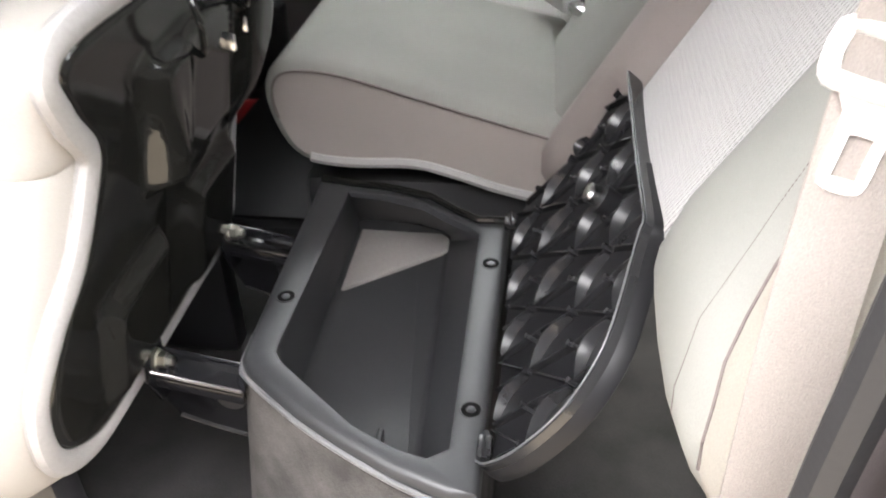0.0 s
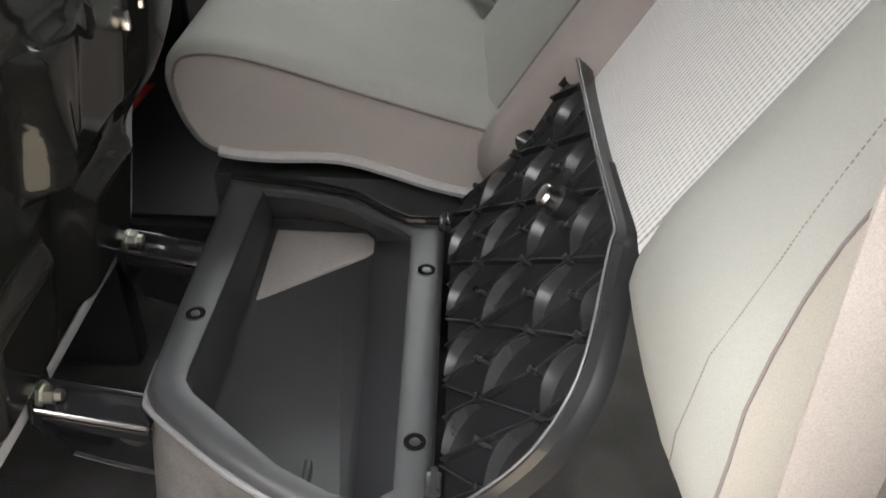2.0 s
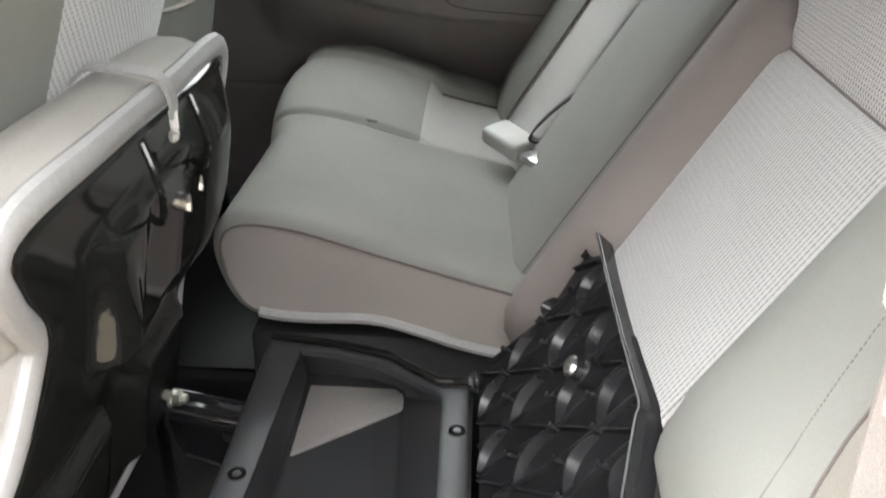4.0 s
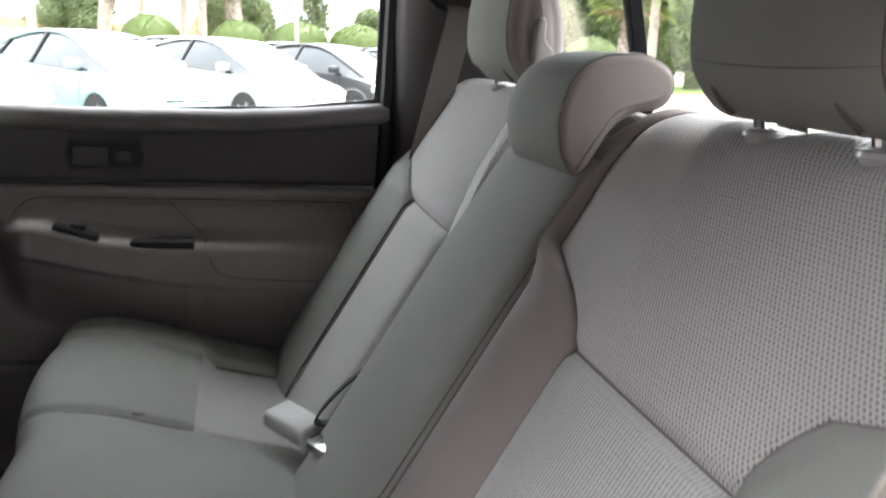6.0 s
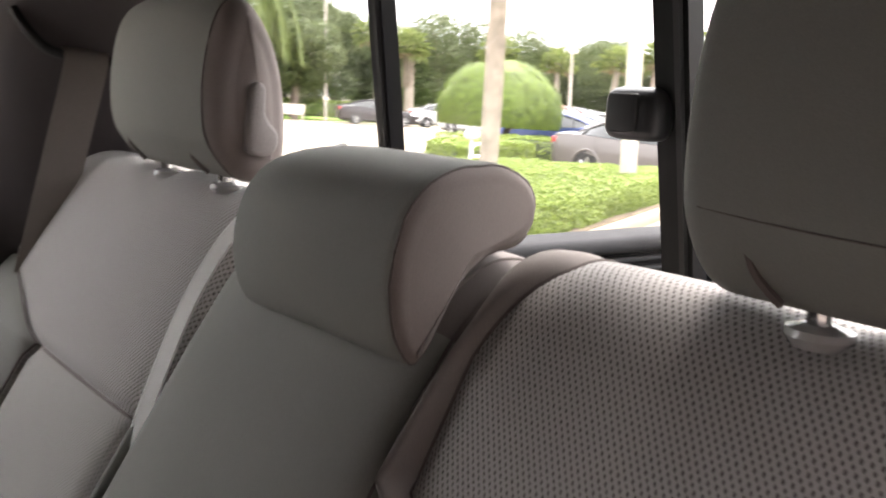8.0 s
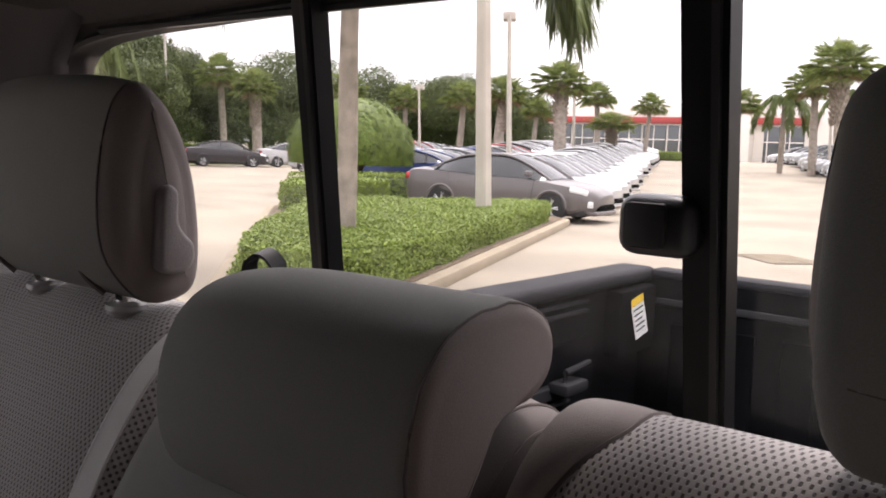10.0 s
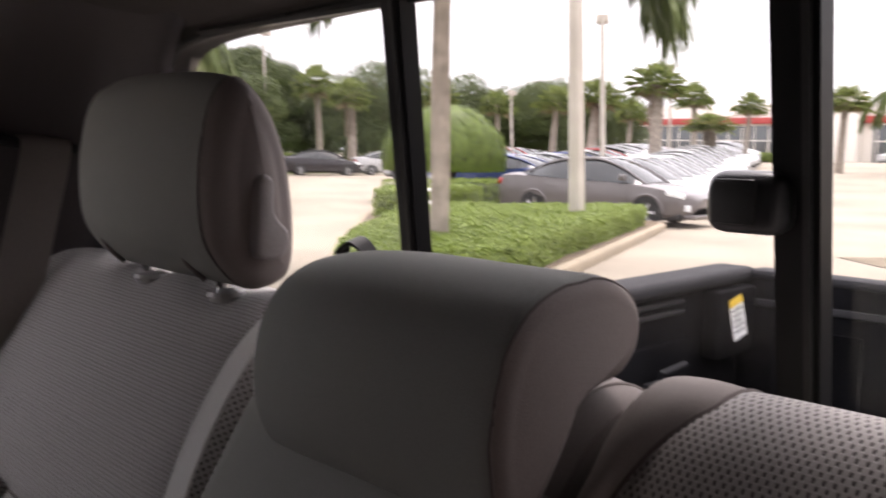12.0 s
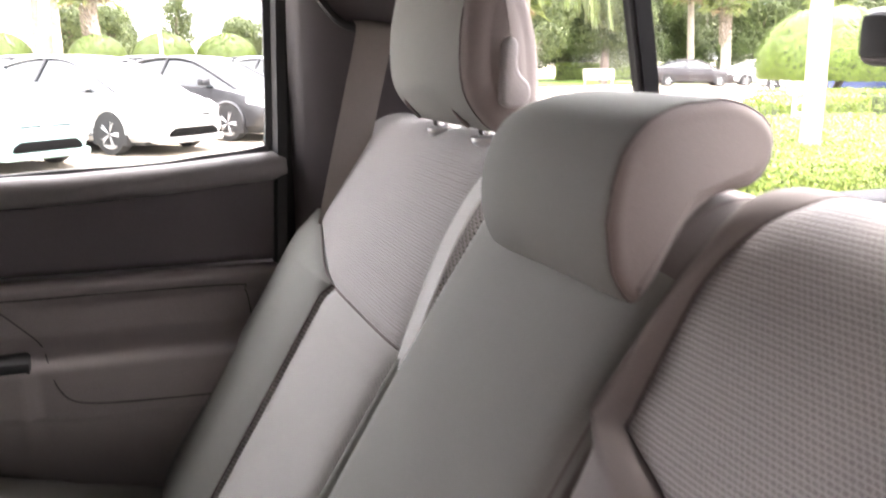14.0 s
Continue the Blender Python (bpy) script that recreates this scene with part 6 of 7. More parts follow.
def leaf_cloud(name, pts, normals, size, mat, parent=None, label="", seed=1, jitter=0.6):
    """Many small bent leaves at the given points, each turned at random about its normal."""
    rng = np.random.default_rng(seed)
    pts, normals = np.asarray(pts, float), np.asarray(normals, float)
    n = len(pts)
    nn = normals + rng.normal(0, jitter, (n, 3))
    nn /= np.linalg.norm(nn, axis=1)[:, None]
    t = np.cross(nn, rng.normal(0, 1, (n, 3)))
    t /= np.linalg.norm(t, axis=1)[:, None]
    b = np.cross(nn, t)
    s = size * rng.uniform(0.6, 1.3, n)[:, None]
    quad = np.stack([pts - t * s * 0.5, pts - b * s * 0.28 + nn * s * 0.08, pts + t * s * 0.5, pts + b * s * 0.28 + nn * s * 0.08], 1).reshape(-1, 3)
    me = bpy.data.meshes.new(name)
    me.vertices.add(4 * n)
    me.vertices.foreach_set("co", quad.ravel())
    me.loops.add(4 * n)
    me.loops.foreach_set("vertex_index", np.arange(4 * n, dtype=np.int32))
    me.polygons.add(n)
    me.polygons.foreach_set("loop_start", np.arange(0, 4 * n, 4, dtype=np.int32))
    me.update(calc_edges=True)
    return mesh_part(name, me, mat, parent, label)


def hedge(base, height, label, count, seed, leaf=0.055):
    """A clipped hedge over an outline: an inner mass coloured as shade and a skin of small leaves."""
    th = thing("hedge", (*np.mean(base, 0), 0.0), label, "hedge", "hedges")
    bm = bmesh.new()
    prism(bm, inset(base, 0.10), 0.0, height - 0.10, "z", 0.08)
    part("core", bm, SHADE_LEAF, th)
    rng = np.random.default_rng(seed)
    base = np.array(base)
    lo, hi = base.min(0), base.max(0)
    pts, nrm = [], []
    edges = list(zip(base, np.roll(base, -1, 0)))
    area = sum(a[0] * b[1] - b[0] * a[1] for a, b in edges)
    lens = np.array([np.linalg.norm(b - a) for a, b in edges])
    wall = int(count * 0.45)
    pick = rng.choice(len(edges), wall, p=lens / lens.sum())
    for e in pick:
        a, b = edges[e]
        d = (b - a) / np.linalg.norm(b - a)
        n = np.array([d[1], -d[0]]) * np.sign(area)
        p = a + (b - a) * rng.random()
        z = height * rng.random() ** 0.8
        wob = 0.07 * noise.noise(Vector((p[0] * 1.7, p[1] * 1.7, z * 3))) + rng.normal(0, 0.025) - 0.10 * max(0, z / height - 0.75)
        pts.append((p[0] + n[0] * wob, p[1] + n[1] * wob, z))
        nrm.append((n[0], n[1], 0.35))
    q = rng.uniform(lo, hi, (count * 3, 2))
    inside = np.zeros(len(q), bool)
    for a, b in edges:
        cross = (a[1] > q[:, 1]) != (b[1] > q[:, 1])
        with np.errstate(divide="ignore", invalid="ignore"):
            inside ^= cross & (q[:, 0] < (b[0] - a[0]) * (q[:, 1] - a[1]) / (b[1] - a[1] + 1e-12) + a[0])
    for x, y in q[inside][:int(count * 0.6)]:
        z = height + 0.06 * noise.noise(Vector((x * 1.3, y * 1.3, 7))) + 0.03 * noise.noise(Vector((x * 5, y * 5, 2))) + rng.normal(0, 0.02)
        pts.append((x, y, z))
        nrm.append((0, 0, 1))
    ob = leaf_cloud("leaves", pts, nrm, leaf, HEDGE_LEAF, th, seed=seed)
    ob["kind"] = "stuff"
    return th


# planted island: kerb, mulch, hedge
island = [(6.2, 6.0), (7.3, 6.2), (17.0, 10.1), (17.4, 10.6), (17.0, 11.1), (15.6, 15.6), (14.6, 16.2), (13.4, 15.6), (8.0, 9.8), (6.0, 7.6)]
bm = bmesh.new()
prism(bm, island, -0.02, 0.14, "z", 0.03)
tagged(part("kerb", bm, KERB), "pale concrete kerb round a planted island", "kerb", kind="structure")
bm = bmesh.new()
prism(bm, inset(island, 0.16), 0.0, 0.16, "z", 0.01)
tagged(part("mulch_bed", bm, MULCH), "brown mulch in the planted island", "mulch", kind="structure")
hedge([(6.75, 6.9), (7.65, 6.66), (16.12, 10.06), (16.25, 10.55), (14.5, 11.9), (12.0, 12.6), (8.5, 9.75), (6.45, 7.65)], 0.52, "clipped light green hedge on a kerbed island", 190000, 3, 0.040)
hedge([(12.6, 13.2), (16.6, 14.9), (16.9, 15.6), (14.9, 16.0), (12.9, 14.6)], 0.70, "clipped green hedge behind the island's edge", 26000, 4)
bm = bmesh.new()
prism(bm, [(17.6, 16.4), (24, 14.8), (26, 19), (21, 22), (18.4, 19.6)], -0.01, 0.12, "z", 0.03)
tagged(part("lawn", bm, GRASS), "grass island round a clipped tree", "lawn", kind="structure")
hedge([(16.6, 16.8), (20.5, 16.0), (21.0, 17.2), (16.2, 18.2)], 0.75, "low clipped hedge by the round tree", 12000, 5)


# ---- trees ----
def crown_points(blobs, count, seed, squash=1.0):
    rng = np.random.default_rng(seed)
    vol = np.array([b[3] ** 2 for b in blobs])
    which = rng.choice(len(blobs), count, p=vol / vol.sum())
    d = rng.normal(0, 1, (count, 3))
    d /= np.linalg.norm(d, axis=1)[:, None]
    c = np.array([b[:3] for b in blobs])[which]
    r = np.array([b[3] for b in blobs])[which][:, None]
    lump = np.array([1 + 0.18 * noise.noise(Vector(v * 2.2)) for v in (c + d)])[:, None]
    rad = r * lump * rng.uniform(0.72, 1.05, (count, 1))
    return c + d * rad * np.array([1, 1, squash]), d


def round_tree(place, radius, label):
    """A tree clipped to a dome on short stems."""
    th = thing("round_tree", place, label, "tree")
    x, y, z = place
    bm = bmesh.new()
    for k in range(5):
        a = k * 1.3
        tube(bm, smooth_line([(x + 0.2 * math.cos(a), y + 0.2 * math.sin(a), 0), (x + 0.3 * math.cos(a), y + 0.3 * math.sin(a), 0.8), (x + 0.9 * math.cos(a), y + 0.9 * math.sin(a), 1.6)], 5), lambda t: 0.07 - 0.035 * t, 7)
    part("trunk", bm, BARK_OAK, th)
    rng = np.random.default_rng(9)
    n = 80000
    d = rng.normal(0, 1, (n, 3))
    d /= np.linalg.norm(d, axis=1)[:, None]
    d[:, 2] = np.where(d[:, 2] < -0.25, -0.25 + 0.1 * rng.random(n), d[:, 2])
    lump = np.array([1 + 0.05 * noise.noise(Vector(v * 3.5)) + 0.05 * noise.noise(Vector(v * 14)) for v in d])[:, None]
    pts = d * lump * radius * rng.uniform(0.93, 1.01, (n, 1)) * np.array([1, 1, 0.83]) + np.array([x, y, 1.36])
    leaf_cloud("crown", pts, d, 0.065, BUSH_LEAF, th, seed=9, jitter=1.0)
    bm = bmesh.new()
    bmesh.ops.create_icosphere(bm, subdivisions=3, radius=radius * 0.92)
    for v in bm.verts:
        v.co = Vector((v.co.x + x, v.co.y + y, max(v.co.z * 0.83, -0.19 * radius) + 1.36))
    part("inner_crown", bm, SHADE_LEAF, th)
    return th


def oak(place, height, spread_, seed, label="broad dark green tree at the edge of the car park"):
    th = thing("oak_tree", place, label, "tree", "oak trees")
    x, y, z = place
    rng = random.Random(seed)
    bm = bmesh.new()
    tube(bm, smooth_line([(x, y, 0), (x + 0.1, y, height * 0.2), (x + 0.2, y + 0.1, height * 0.45)], 4), lambda t: 0.32 - 0.16 * t, 8)
    blobs = []
    for k in range(15 if spread_ > 2 else 40):
        a = rng.random() * math.tau
        r = spread_ * (0.25 + 0.75 * rng.random()) * 0.62
        h = height * (0.24 + 0.60 * rng.random())
        r *= 1.0 - 0.5 * max(0, h / height - 0.45)
        p = (x + r * math.cos(a), y + r * math.sin(a), h)
        blobs.append((*p, spread_ * (0.28 + 0.2 * rng.random()) * (1.0 if spread_ > 2 else 0.5)))
        if k < 7:
            tube(bm, smooth_line([(x + 0.15, y, height * 0.3), (x + r * 0.5 * math.cos(a), y + r * 0.5 * math.sin(a), h * 0.8), p], 3), lambda t: 0.12 - 0.09 * t, 5)
    part("trunk", bm, BARK_OAK, th)
    pts, nrm = crown_points(blobs, 32000 if spread_ > 2 else 7000, seed, 0.85)
    if spread_ <= 2:
        pts = pts + np.random.default_rng(seed).normal(0, 0.22, pts.shape)
    leaf_cloud("crown", pts, nrm, 0.17 if spread_ > 2 else 0.13, OAK_LEAF, th, seed=seed)
    return th


def palm(place, height, crown, seed, label, trunk=0.17, fronds=52, boots=0.9):
    """A cabbage palm: ringed trunk, old leaf stubs below a round head of folded, drooping fans, a few of them dead."""
    th = thing("palm_tree", place, label, "palm tree", "palm trees")
    x, y, z = place
    rng = random.Random(seed)
    lean = Vector((rng.uniform(-0.15, 0.15), rng.uniform(-0.15, 0.15), 0))
    steps = 46
    pts = [Vector((x, y, z)) + lean * (k / steps) ** 2 + Vector((0, 0, height * k / steps)) for k in range(steps + 1)]
    bm = bmesh.new()
    tube(bm, pts, lambda t: trunk * (1.15 - 0.25 * t) * (1 + 0.035 * math.sin(t * 260)), 12)
    part("trunk", bm, BARK, th)
    top = pts[-1]
    bm = bmesh.new()
    n = int(44 * boots)
    for k in range(n):
        a = k * 2.4
        h = -boots * (k / n) - 0.03
        wide = trunk * (1.25 - 0.35 * abs(k / n - 0.35))
        c = top + Vector((wide * 0.75 * math.cos(a), wide * 0.75 * math.sin(a), h))
        tube(bm, [c, c + Vector((0.13 * math.cos(a), 0.13 * math.sin(a), 0.17 + rng.uniform(-0.03, 0.05)))], lambda t: 0.055 - 0.03 * t, 5)
    part("leaf_stubs", bm, BOOT, th, "shaggy old leaf stubs")
    sets = {"crown": ([], []), "dead_fronds": ([], [])}
    for k in range(fronds):
        a = k * 2.399 + rng.uniform(-0.25, 0.25)
        share = k / fronds
        el = math.radians(86 - 128 * share ** 0.9 + rng.uniform(-9, 9))
        dead = share > 0.90
        verts, faces = sets["dead_fronds" if dead else "crown"]
        d = Vector((math.cos(a) * math.cos(el), math.sin(a) * math.cos(el), math.sin(el)))
        stem = crown * rng.uniform(0.40, 0.72) * (0.7 if dead else 1.0)
        hub = top + d * stem + Vector((0, 0, -0.10 * stem * math.cos(el)))
        side = d.cross(Vector((0, 0, 1)))
        side = side.normalized() if side.length > 0.05 else Vector((1, 0, 0))
        up = side.cross(d)
        i = len(verts)
        verts += [top - up * 0.012, top + up * 0.012, hub + up * 0.006, hub - up * 0.006]
        faces.append((i, i + 1, i + 2, i + 3))
        for j in range(32):
            t = (j / 31 - 0.5) * 2
            ang = t * 2.0 + rng.uniform(-0.10, 0.10)
            reach = crown * (0.37 - 0.07 * abs(t)) * rng.uniform(0.72, 1.12)
            w = (d * math.cos(ang) + side * math.sin(ang)).normalized()
            fold = up * (0.10 * crown * abs(math.sin(ang)) * 0.6)
            mid = hub + w * reach * 0.55 + fold + Vector((0, 0, -0.06 * reach))
            tip = hub + w * reach * 0.95 + fold * 0.5 + Vector((0, 0, -reach * (0.12 + 0.32 * rng.random())))
            cr = w.cross(up).normalized() * crown * 0.0072
            i = len(verts)
            verts += [hub - cr * 0.4, hub + cr * 0.4, mid + cr, tip, mid - cr]
            faces.append((i, i + 1, i + 2, i + 3, i + 4))
    for name, (verts, faces) in sets.items():
        raw(name, verts, faces, DEAD_LEAF if name == "dead_fronds" else PALM_LEAF, th, smooth=False)
    return th


def queen_palm(place, height, trunk, fronds, label):
    """A feather palm: ringed trunk and arching fronds (azimuth, reach, drop) whose leaflets hang."""
    th = thing("feather_palm", place, label, "palm tree", "palm trees")
    x, y, z = place
    rng = random.Random(int(x * 10))
    bm = bmesh.new()
    steps = 40
    tube(bm, [(x + 0.015 * math.sin(k * 0.2), y, z + height * k / steps) for k in range(steps + 1)], lambda t: trunk * (1.18 - 0.2 * t) * (1 + 0.03 * math.sin(t * 240)), 14)
    part("trunk", bm, BARK, th)
    top = Vector((x, y, z + height))
    for az, reach, drop in fronds:
        a = radians(az)
        out = Vector((math.cos(a), math.sin(a), 0))
        side = Vector((-out.y, out.x, 0))
        line = smooth_line([top, top + out * reach * 0.35 + Vector((0, 0, 0.40)), top + out * reach * 0.75 + Vector((0, 0, 0.1 - 0.12 * drop)), top + out * reach * 0.97 + Vector((0, 0, -0.55 * drop)), top + out * reach * 1.04 + Vector((0, 0, -drop + 0.3))], 9)
        verts, faces = [], []
        n = len(line)
        for i, p in enumerate(line):
            t = i / (n - 1)
            if t < 0.12:
                continue
            for s in (-1, 1):
                for j in range(5):
                    size = (0.62 - 0.25 * abs(t - 0.5)) * rng.uniform(0.7, 1.25)
                    d = (side * s * rng.uniform(0.25, 0.55) + out * rng.uniform(0.0, 0.35) + Vector((0, 0, rng.uniform(-0.95, -0.6)))).normalized()
                    q = p + (line[min(i + 1, n - 1)] - p) * 0.2 * j
                    w = out * 0.005
                    mid = q + side * s * 0.10 + d * size * 0.45 + Vector((0, 0, 0.04))
                    k = len(verts)
                    verts += [q - w, q + w, mid + w, q + d * size, mid - w]
                    faces.append((k, k + 1, k + 2, k + 3, k + 4))
        frond = raw("frond", verts, faces, FROND_LEAF, th, smooth=False)
        bm = bmesh.new()
        tube(bm, line, lambda t: 0.022 - 0.016 * t, 5)
        part("stalk", bm, FROND_LEAF, frond)
    return th


queen_palm((8.62, 8.34, 0.1), 4.55, 0.105, [(-45, 2.60, 1.75), (-40, 2.70, 1.9), (-52, 2.72, 1.85), (-37, 2.5, 1.6), (-61, 2.55, 1.7), (-56, 2.45, 1.5), (-34, 2.75, 1.55), (-49, 2.8, 1.35), (135, 1.45, 1.70), (150, 1.4, 1.3), (118, 1.5, 1.4), (45, 2.2, 0.4), (70, 2.0, 0.5), (20, 2.3, 0.5), (90, 1.9, 0.7), (215, 1.9, 0.4), (240, 1.9, 0.5), (270, 2.2, 0.7), (180, 1.7, 0.7)], "feather palm with a ringed grey trunk in the hedge")
queen_palm((63, 15.8, 0.75), 5.2, 0.15, [(k * 40 + 10, 2.3, 1.5 + 0.3 * (k % 3)) for k in range(9)], "feather palm beside the far parked row")
queen_palm((12.3, 23.1, 0), 5.0, 0.12, [(-30, 2.2, 2.7), (-15, 1.7, 2.4), (-50, 1.9, 2.6), (10, 1.9, 2.2), (-70, 1.6, 2.2), (150, 2.2, 1.6), (100, 2.0, 1.6), (200, 2.0, 1.8), (250, 1.8, 2.0), (50, 2.0, 1.8)], "feather palm with long hanging fronds by the lane")
round_tree((19.25, 18.9, 0.1), 1.85, "tree clipped to a dome, light green")


def bearing(az, d):
    """A place on the car park: degrees from the truck's axis, and metres from its cab."""
    return 1.17 + d * math.cos(radians(az)), 0.84 + d * math.sin(radians(az))


slim = palm((30, 46, 0), 5.0, 1.5, 3, "cabbage palm with a bare grey trunk", trunk=0.17, fronds=92, boots=0.7)
shaggy = palm((34, 46, 0), 5.0, 1.5, 8, "cabbage palm with a thick shaggy trunk", trunk=0.25, fronds=98, boots=2.6)
# bearing, distance, height of the head, its radius, kind
PALMS = [(53.3, 58, 5.7, 1.55, slim), (51.2, 56, 4.9, 1.45, shaggy), (38.1, 50, 4.4, 1.35, slim), (35.6, 46, 4.5, 1.35, shaggy), (31.5, 42, 4.85, 1.45, shaggy),
         (29.0, 58, 5.2, 1.30, slim), (28.0, 48, 3.2, 1.35, shaggy), (26.0, 62, 4.9, 1.15, slim), (20.6, 52, 4.6, 1.45, slim), (16.0, 50, 5.5, 1.5, slim), (14.4, 45, 6.0, 1.75, shaggy),
         (41.6, 60, 4.7, 1.3, slim), (45.8, 60, 5.3, 1.4, slim), (33.2, 66, 4.6, 1.3, slim),
         (94.0, 38, 5.2, 1.25, slim), (92.7, 36, 5.1, 1.2, slim), (90.4, 33, 3.8, 1.15, shaggy), (80.1, 36, 4.2, 1.15, slim), (96.6, 35, 4.4, 1.2, slim), (98.6, 40, 5.4, 1.3, shaggy), (102.5, 37, 4.8, 1.2, slim), (76.0, 40, 4.6, 1.3, slim), (106, 42, 5.2, 1.3, slim), (65.6, 27, 3.3, 1.35, shaggy)]
for k, (az, d, h, r, kind) in enumerate(PALMS):
    x, y = bearing(az, d)
    z = rise(x, y)
    copy_thing(kind, pose(x + 0.03 * h, y - 0.03 * h, z, -1.7, -1.7, 70 * k) @ Matrix.Diagonal((r / 1.27, r / 1.27, (h - z) / 5.0, 1)))
for proto in (slim, shaggy):
    for o in [proto, *proto.children_recursive]:
        bpy.data.objects.remove(o)
queen_palm((*bearing(17.6, 55), 0.75), 4.2, 0.15, [(k * 40 + 10, 1.7, 1.3 + 0.3 * (k % 3)) for k in range(9)], "feather palm beside the far parked row")
# belt of broad trees along the edge: bearing, distance, height
rng = random.Random(11)
TREES = [(76, 56, 5.6), (72.5, 58, 6.6), (69.5, 57, 7.4), (66.5, 56, 8.0), (63.5, 58, 8.4), (60.8, 60, 8.4), (58.4, 58, 8.0), (56.0, 66, 7.4), (53.6, 68, 7.2), (51.4, 67, 7.4), (49.2, 66, 7.2), (47.0, 68, 7.0), (44.8, 70, 6.8), (42.6, 72, 6.5), (40.6, 74, 6.6), (38.7, 72, 7.4), (37.0, 74, 6.8), (35.3, 76, 6.7), (33.8, 78, 6.0)]
for k, (az, d, h) in enumerate(TREES):
    x, y = bearing(az, d + rng.uniform(-1.5, 1.5))
    oak((x, y, 0), h * 1.08 + rng.uniform(-0.3, 0.3), 4.2 + rng.uniform(-0.4, 0.6), 20 + k)
for k, (az, d, h, w) in enumerate([(64, 49, 7.2, 3.6), (58.5, 52, 7.6, 3.4), (90.0, 62, 4.4, 3.2), (100, 64, 5, 3.5), (85.7, 47, 5.3, 1.25), (89.5, 47, 4.6, 1.3), (82.0, 52, 3.6, 2.2), (79.0, 50, 4.2, 2.4), (91.8, 44, 4.6, 1.1)]):
    oak((*bearing(az, d), 0), h, w, 60 + k)
# clipped hedge along the verge and the dark one at the lane's end
hedge([bearing(61.5, 56), bearing(52.5, 59), bearing(52.5, 60.2), bearing(61.5, 57.2)], 1.15, "long clipped hedge below the trees", 16000, 6, 0.12)
lane_end = [(*bearing(a, d),) for a, d in ((21.8, 66), (26.8, 66), (26.8, 67.3), (21.8, 67.3))]
far_hedge = hedge(lane_end, 0.62, "dark clipped hedge at the end of the lane", 9000, 7, 0.10)
far_hedge.location.z += rise(*lane_end[0])


# clipped dome bushes behind the parked row
def dome(place, r, seed):
    th = thing("dome_bush", place, "clipped dome bush, light green", "bush", "dome bushes")
    x, y, z = place
    rng = np.random.default_rng(seed)
    n = 16000
    d = rng.normal(0, 1, (n, 3))
    d /= np.linalg.norm(d, axis=1)[:, None]
    d[:, 2] = np.abs(d[:, 2])
    pts = d * r * rng.uniform(0.95, 1.02, (n, 1)) * np.array([1, 1, 0.84]) + np.array([x, y, 1.38])
    leaf_cloud("crown", pts, d, 0.085, DOME_LEAF, th, seed=seed)
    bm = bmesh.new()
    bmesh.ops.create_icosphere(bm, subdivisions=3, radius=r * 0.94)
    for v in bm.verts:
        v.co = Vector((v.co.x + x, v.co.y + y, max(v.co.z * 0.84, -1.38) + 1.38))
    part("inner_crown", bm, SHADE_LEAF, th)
    return th


for k, (x, y, r) in enumerate([(3.02, 30.66, 1.0), (5.0, 30.48, 1.0), (1.0, 32.7, 0.95), (7.0, 30.1, 0.98), (-2.0, 33, 1.0), (13.6, 30.6, 1.1)]):
    dome((x, y, 0), r, 50 + k)


# ---- lamp posts ----
def lamp_post(place, height, heads, width):
    th = thing("lamp_post", place, "pale concrete car park lamp post with box heads", "lamp post", "lamp posts")
    x, y, z = place
    bm = bmesh.new()
    pts = [(x, y, z), (x, y, z + height)]
    lo = width / 2
    rows = []
    for h, s in ((0, 1.0), (height, 0.7)):
        rows.append([bm.verts.new((x + a * lo * s, y + b * lo * s, z + h)) for a, b in ((-1, -0.75), (-0.75, -1), (0.75, -1), (1, -0.75), (1, 0.75), (0.75, 1), (-0.75, 1), (-1, 0.75))])
    for k in range(8):
        bm.faces.new((rows[0][k], rows[0][(k + 1) % 8], rows[1][(k + 1) % 8], rows[1][k]))
    bm.faces.new(rows[1])
    part("pole", bm, POLE, th)
    for k in range(heads):
        a = 0.6 + k * math.pi
        bm = bmesh.new()
        m = Matrix.Translation((x + 0.55 * math.cos(a), y + 0.55 * math.sin(a), z + height)) @ pose(0, 0, 0, 0, 0, math.degrees(a))
        box(bm, (-0.35, -0.22, -0.12), (0.35, 0.22, 0.14), 0.03, 2, m)
        part("lamp_head", bm, POLE, th)
    th.rotation_euler = (radians(-1.7), radians(-1.7), 0)
    return th


lamp_post((13.5, 9.80, 0.1), 9.0, 2, 0.23)
lamp_post((25.9, 17.8, 0), 6.1, 1, 0.16)
lamp_post((*bearing(56.4, 52), 0), 8.2, 2, 0.14)
lamp_post((2.75, 26.6, 0), 4.3, 2, 0.11)
lamp_post((*bearing(30.3, 48), 0.7), 5.4, 2, 0.15)
lamp_post((*bearing(40.4, 48), 0), 4.8, 1, 0.13)
lamp_post((*bearing(14.8, 50), 0.7), 5.6, 1, 0.15)


# ---- parked cars ----
def loft_body(stations, ring):
    """A closed body from cross sections along x."""
    bm = bmesh.new()
    rows = [[bm.verts.new((x, a, b)) for a, b in ring(*s)] for x, *s in stations]
    n = len(rows[0])
    for p, q in zip(rows, rows[1:]):
        for k in range(n):
            bm.faces.new((p[k], p[(k + 1) % n], q[(k + 1) % n], q[k]))
    bm.faces.new(rows[0][::-1])
    bm.faces.new(rows[-1])
    bmesh.ops.recalc_face_normals(bm, faces=bm.faces)
    return bm


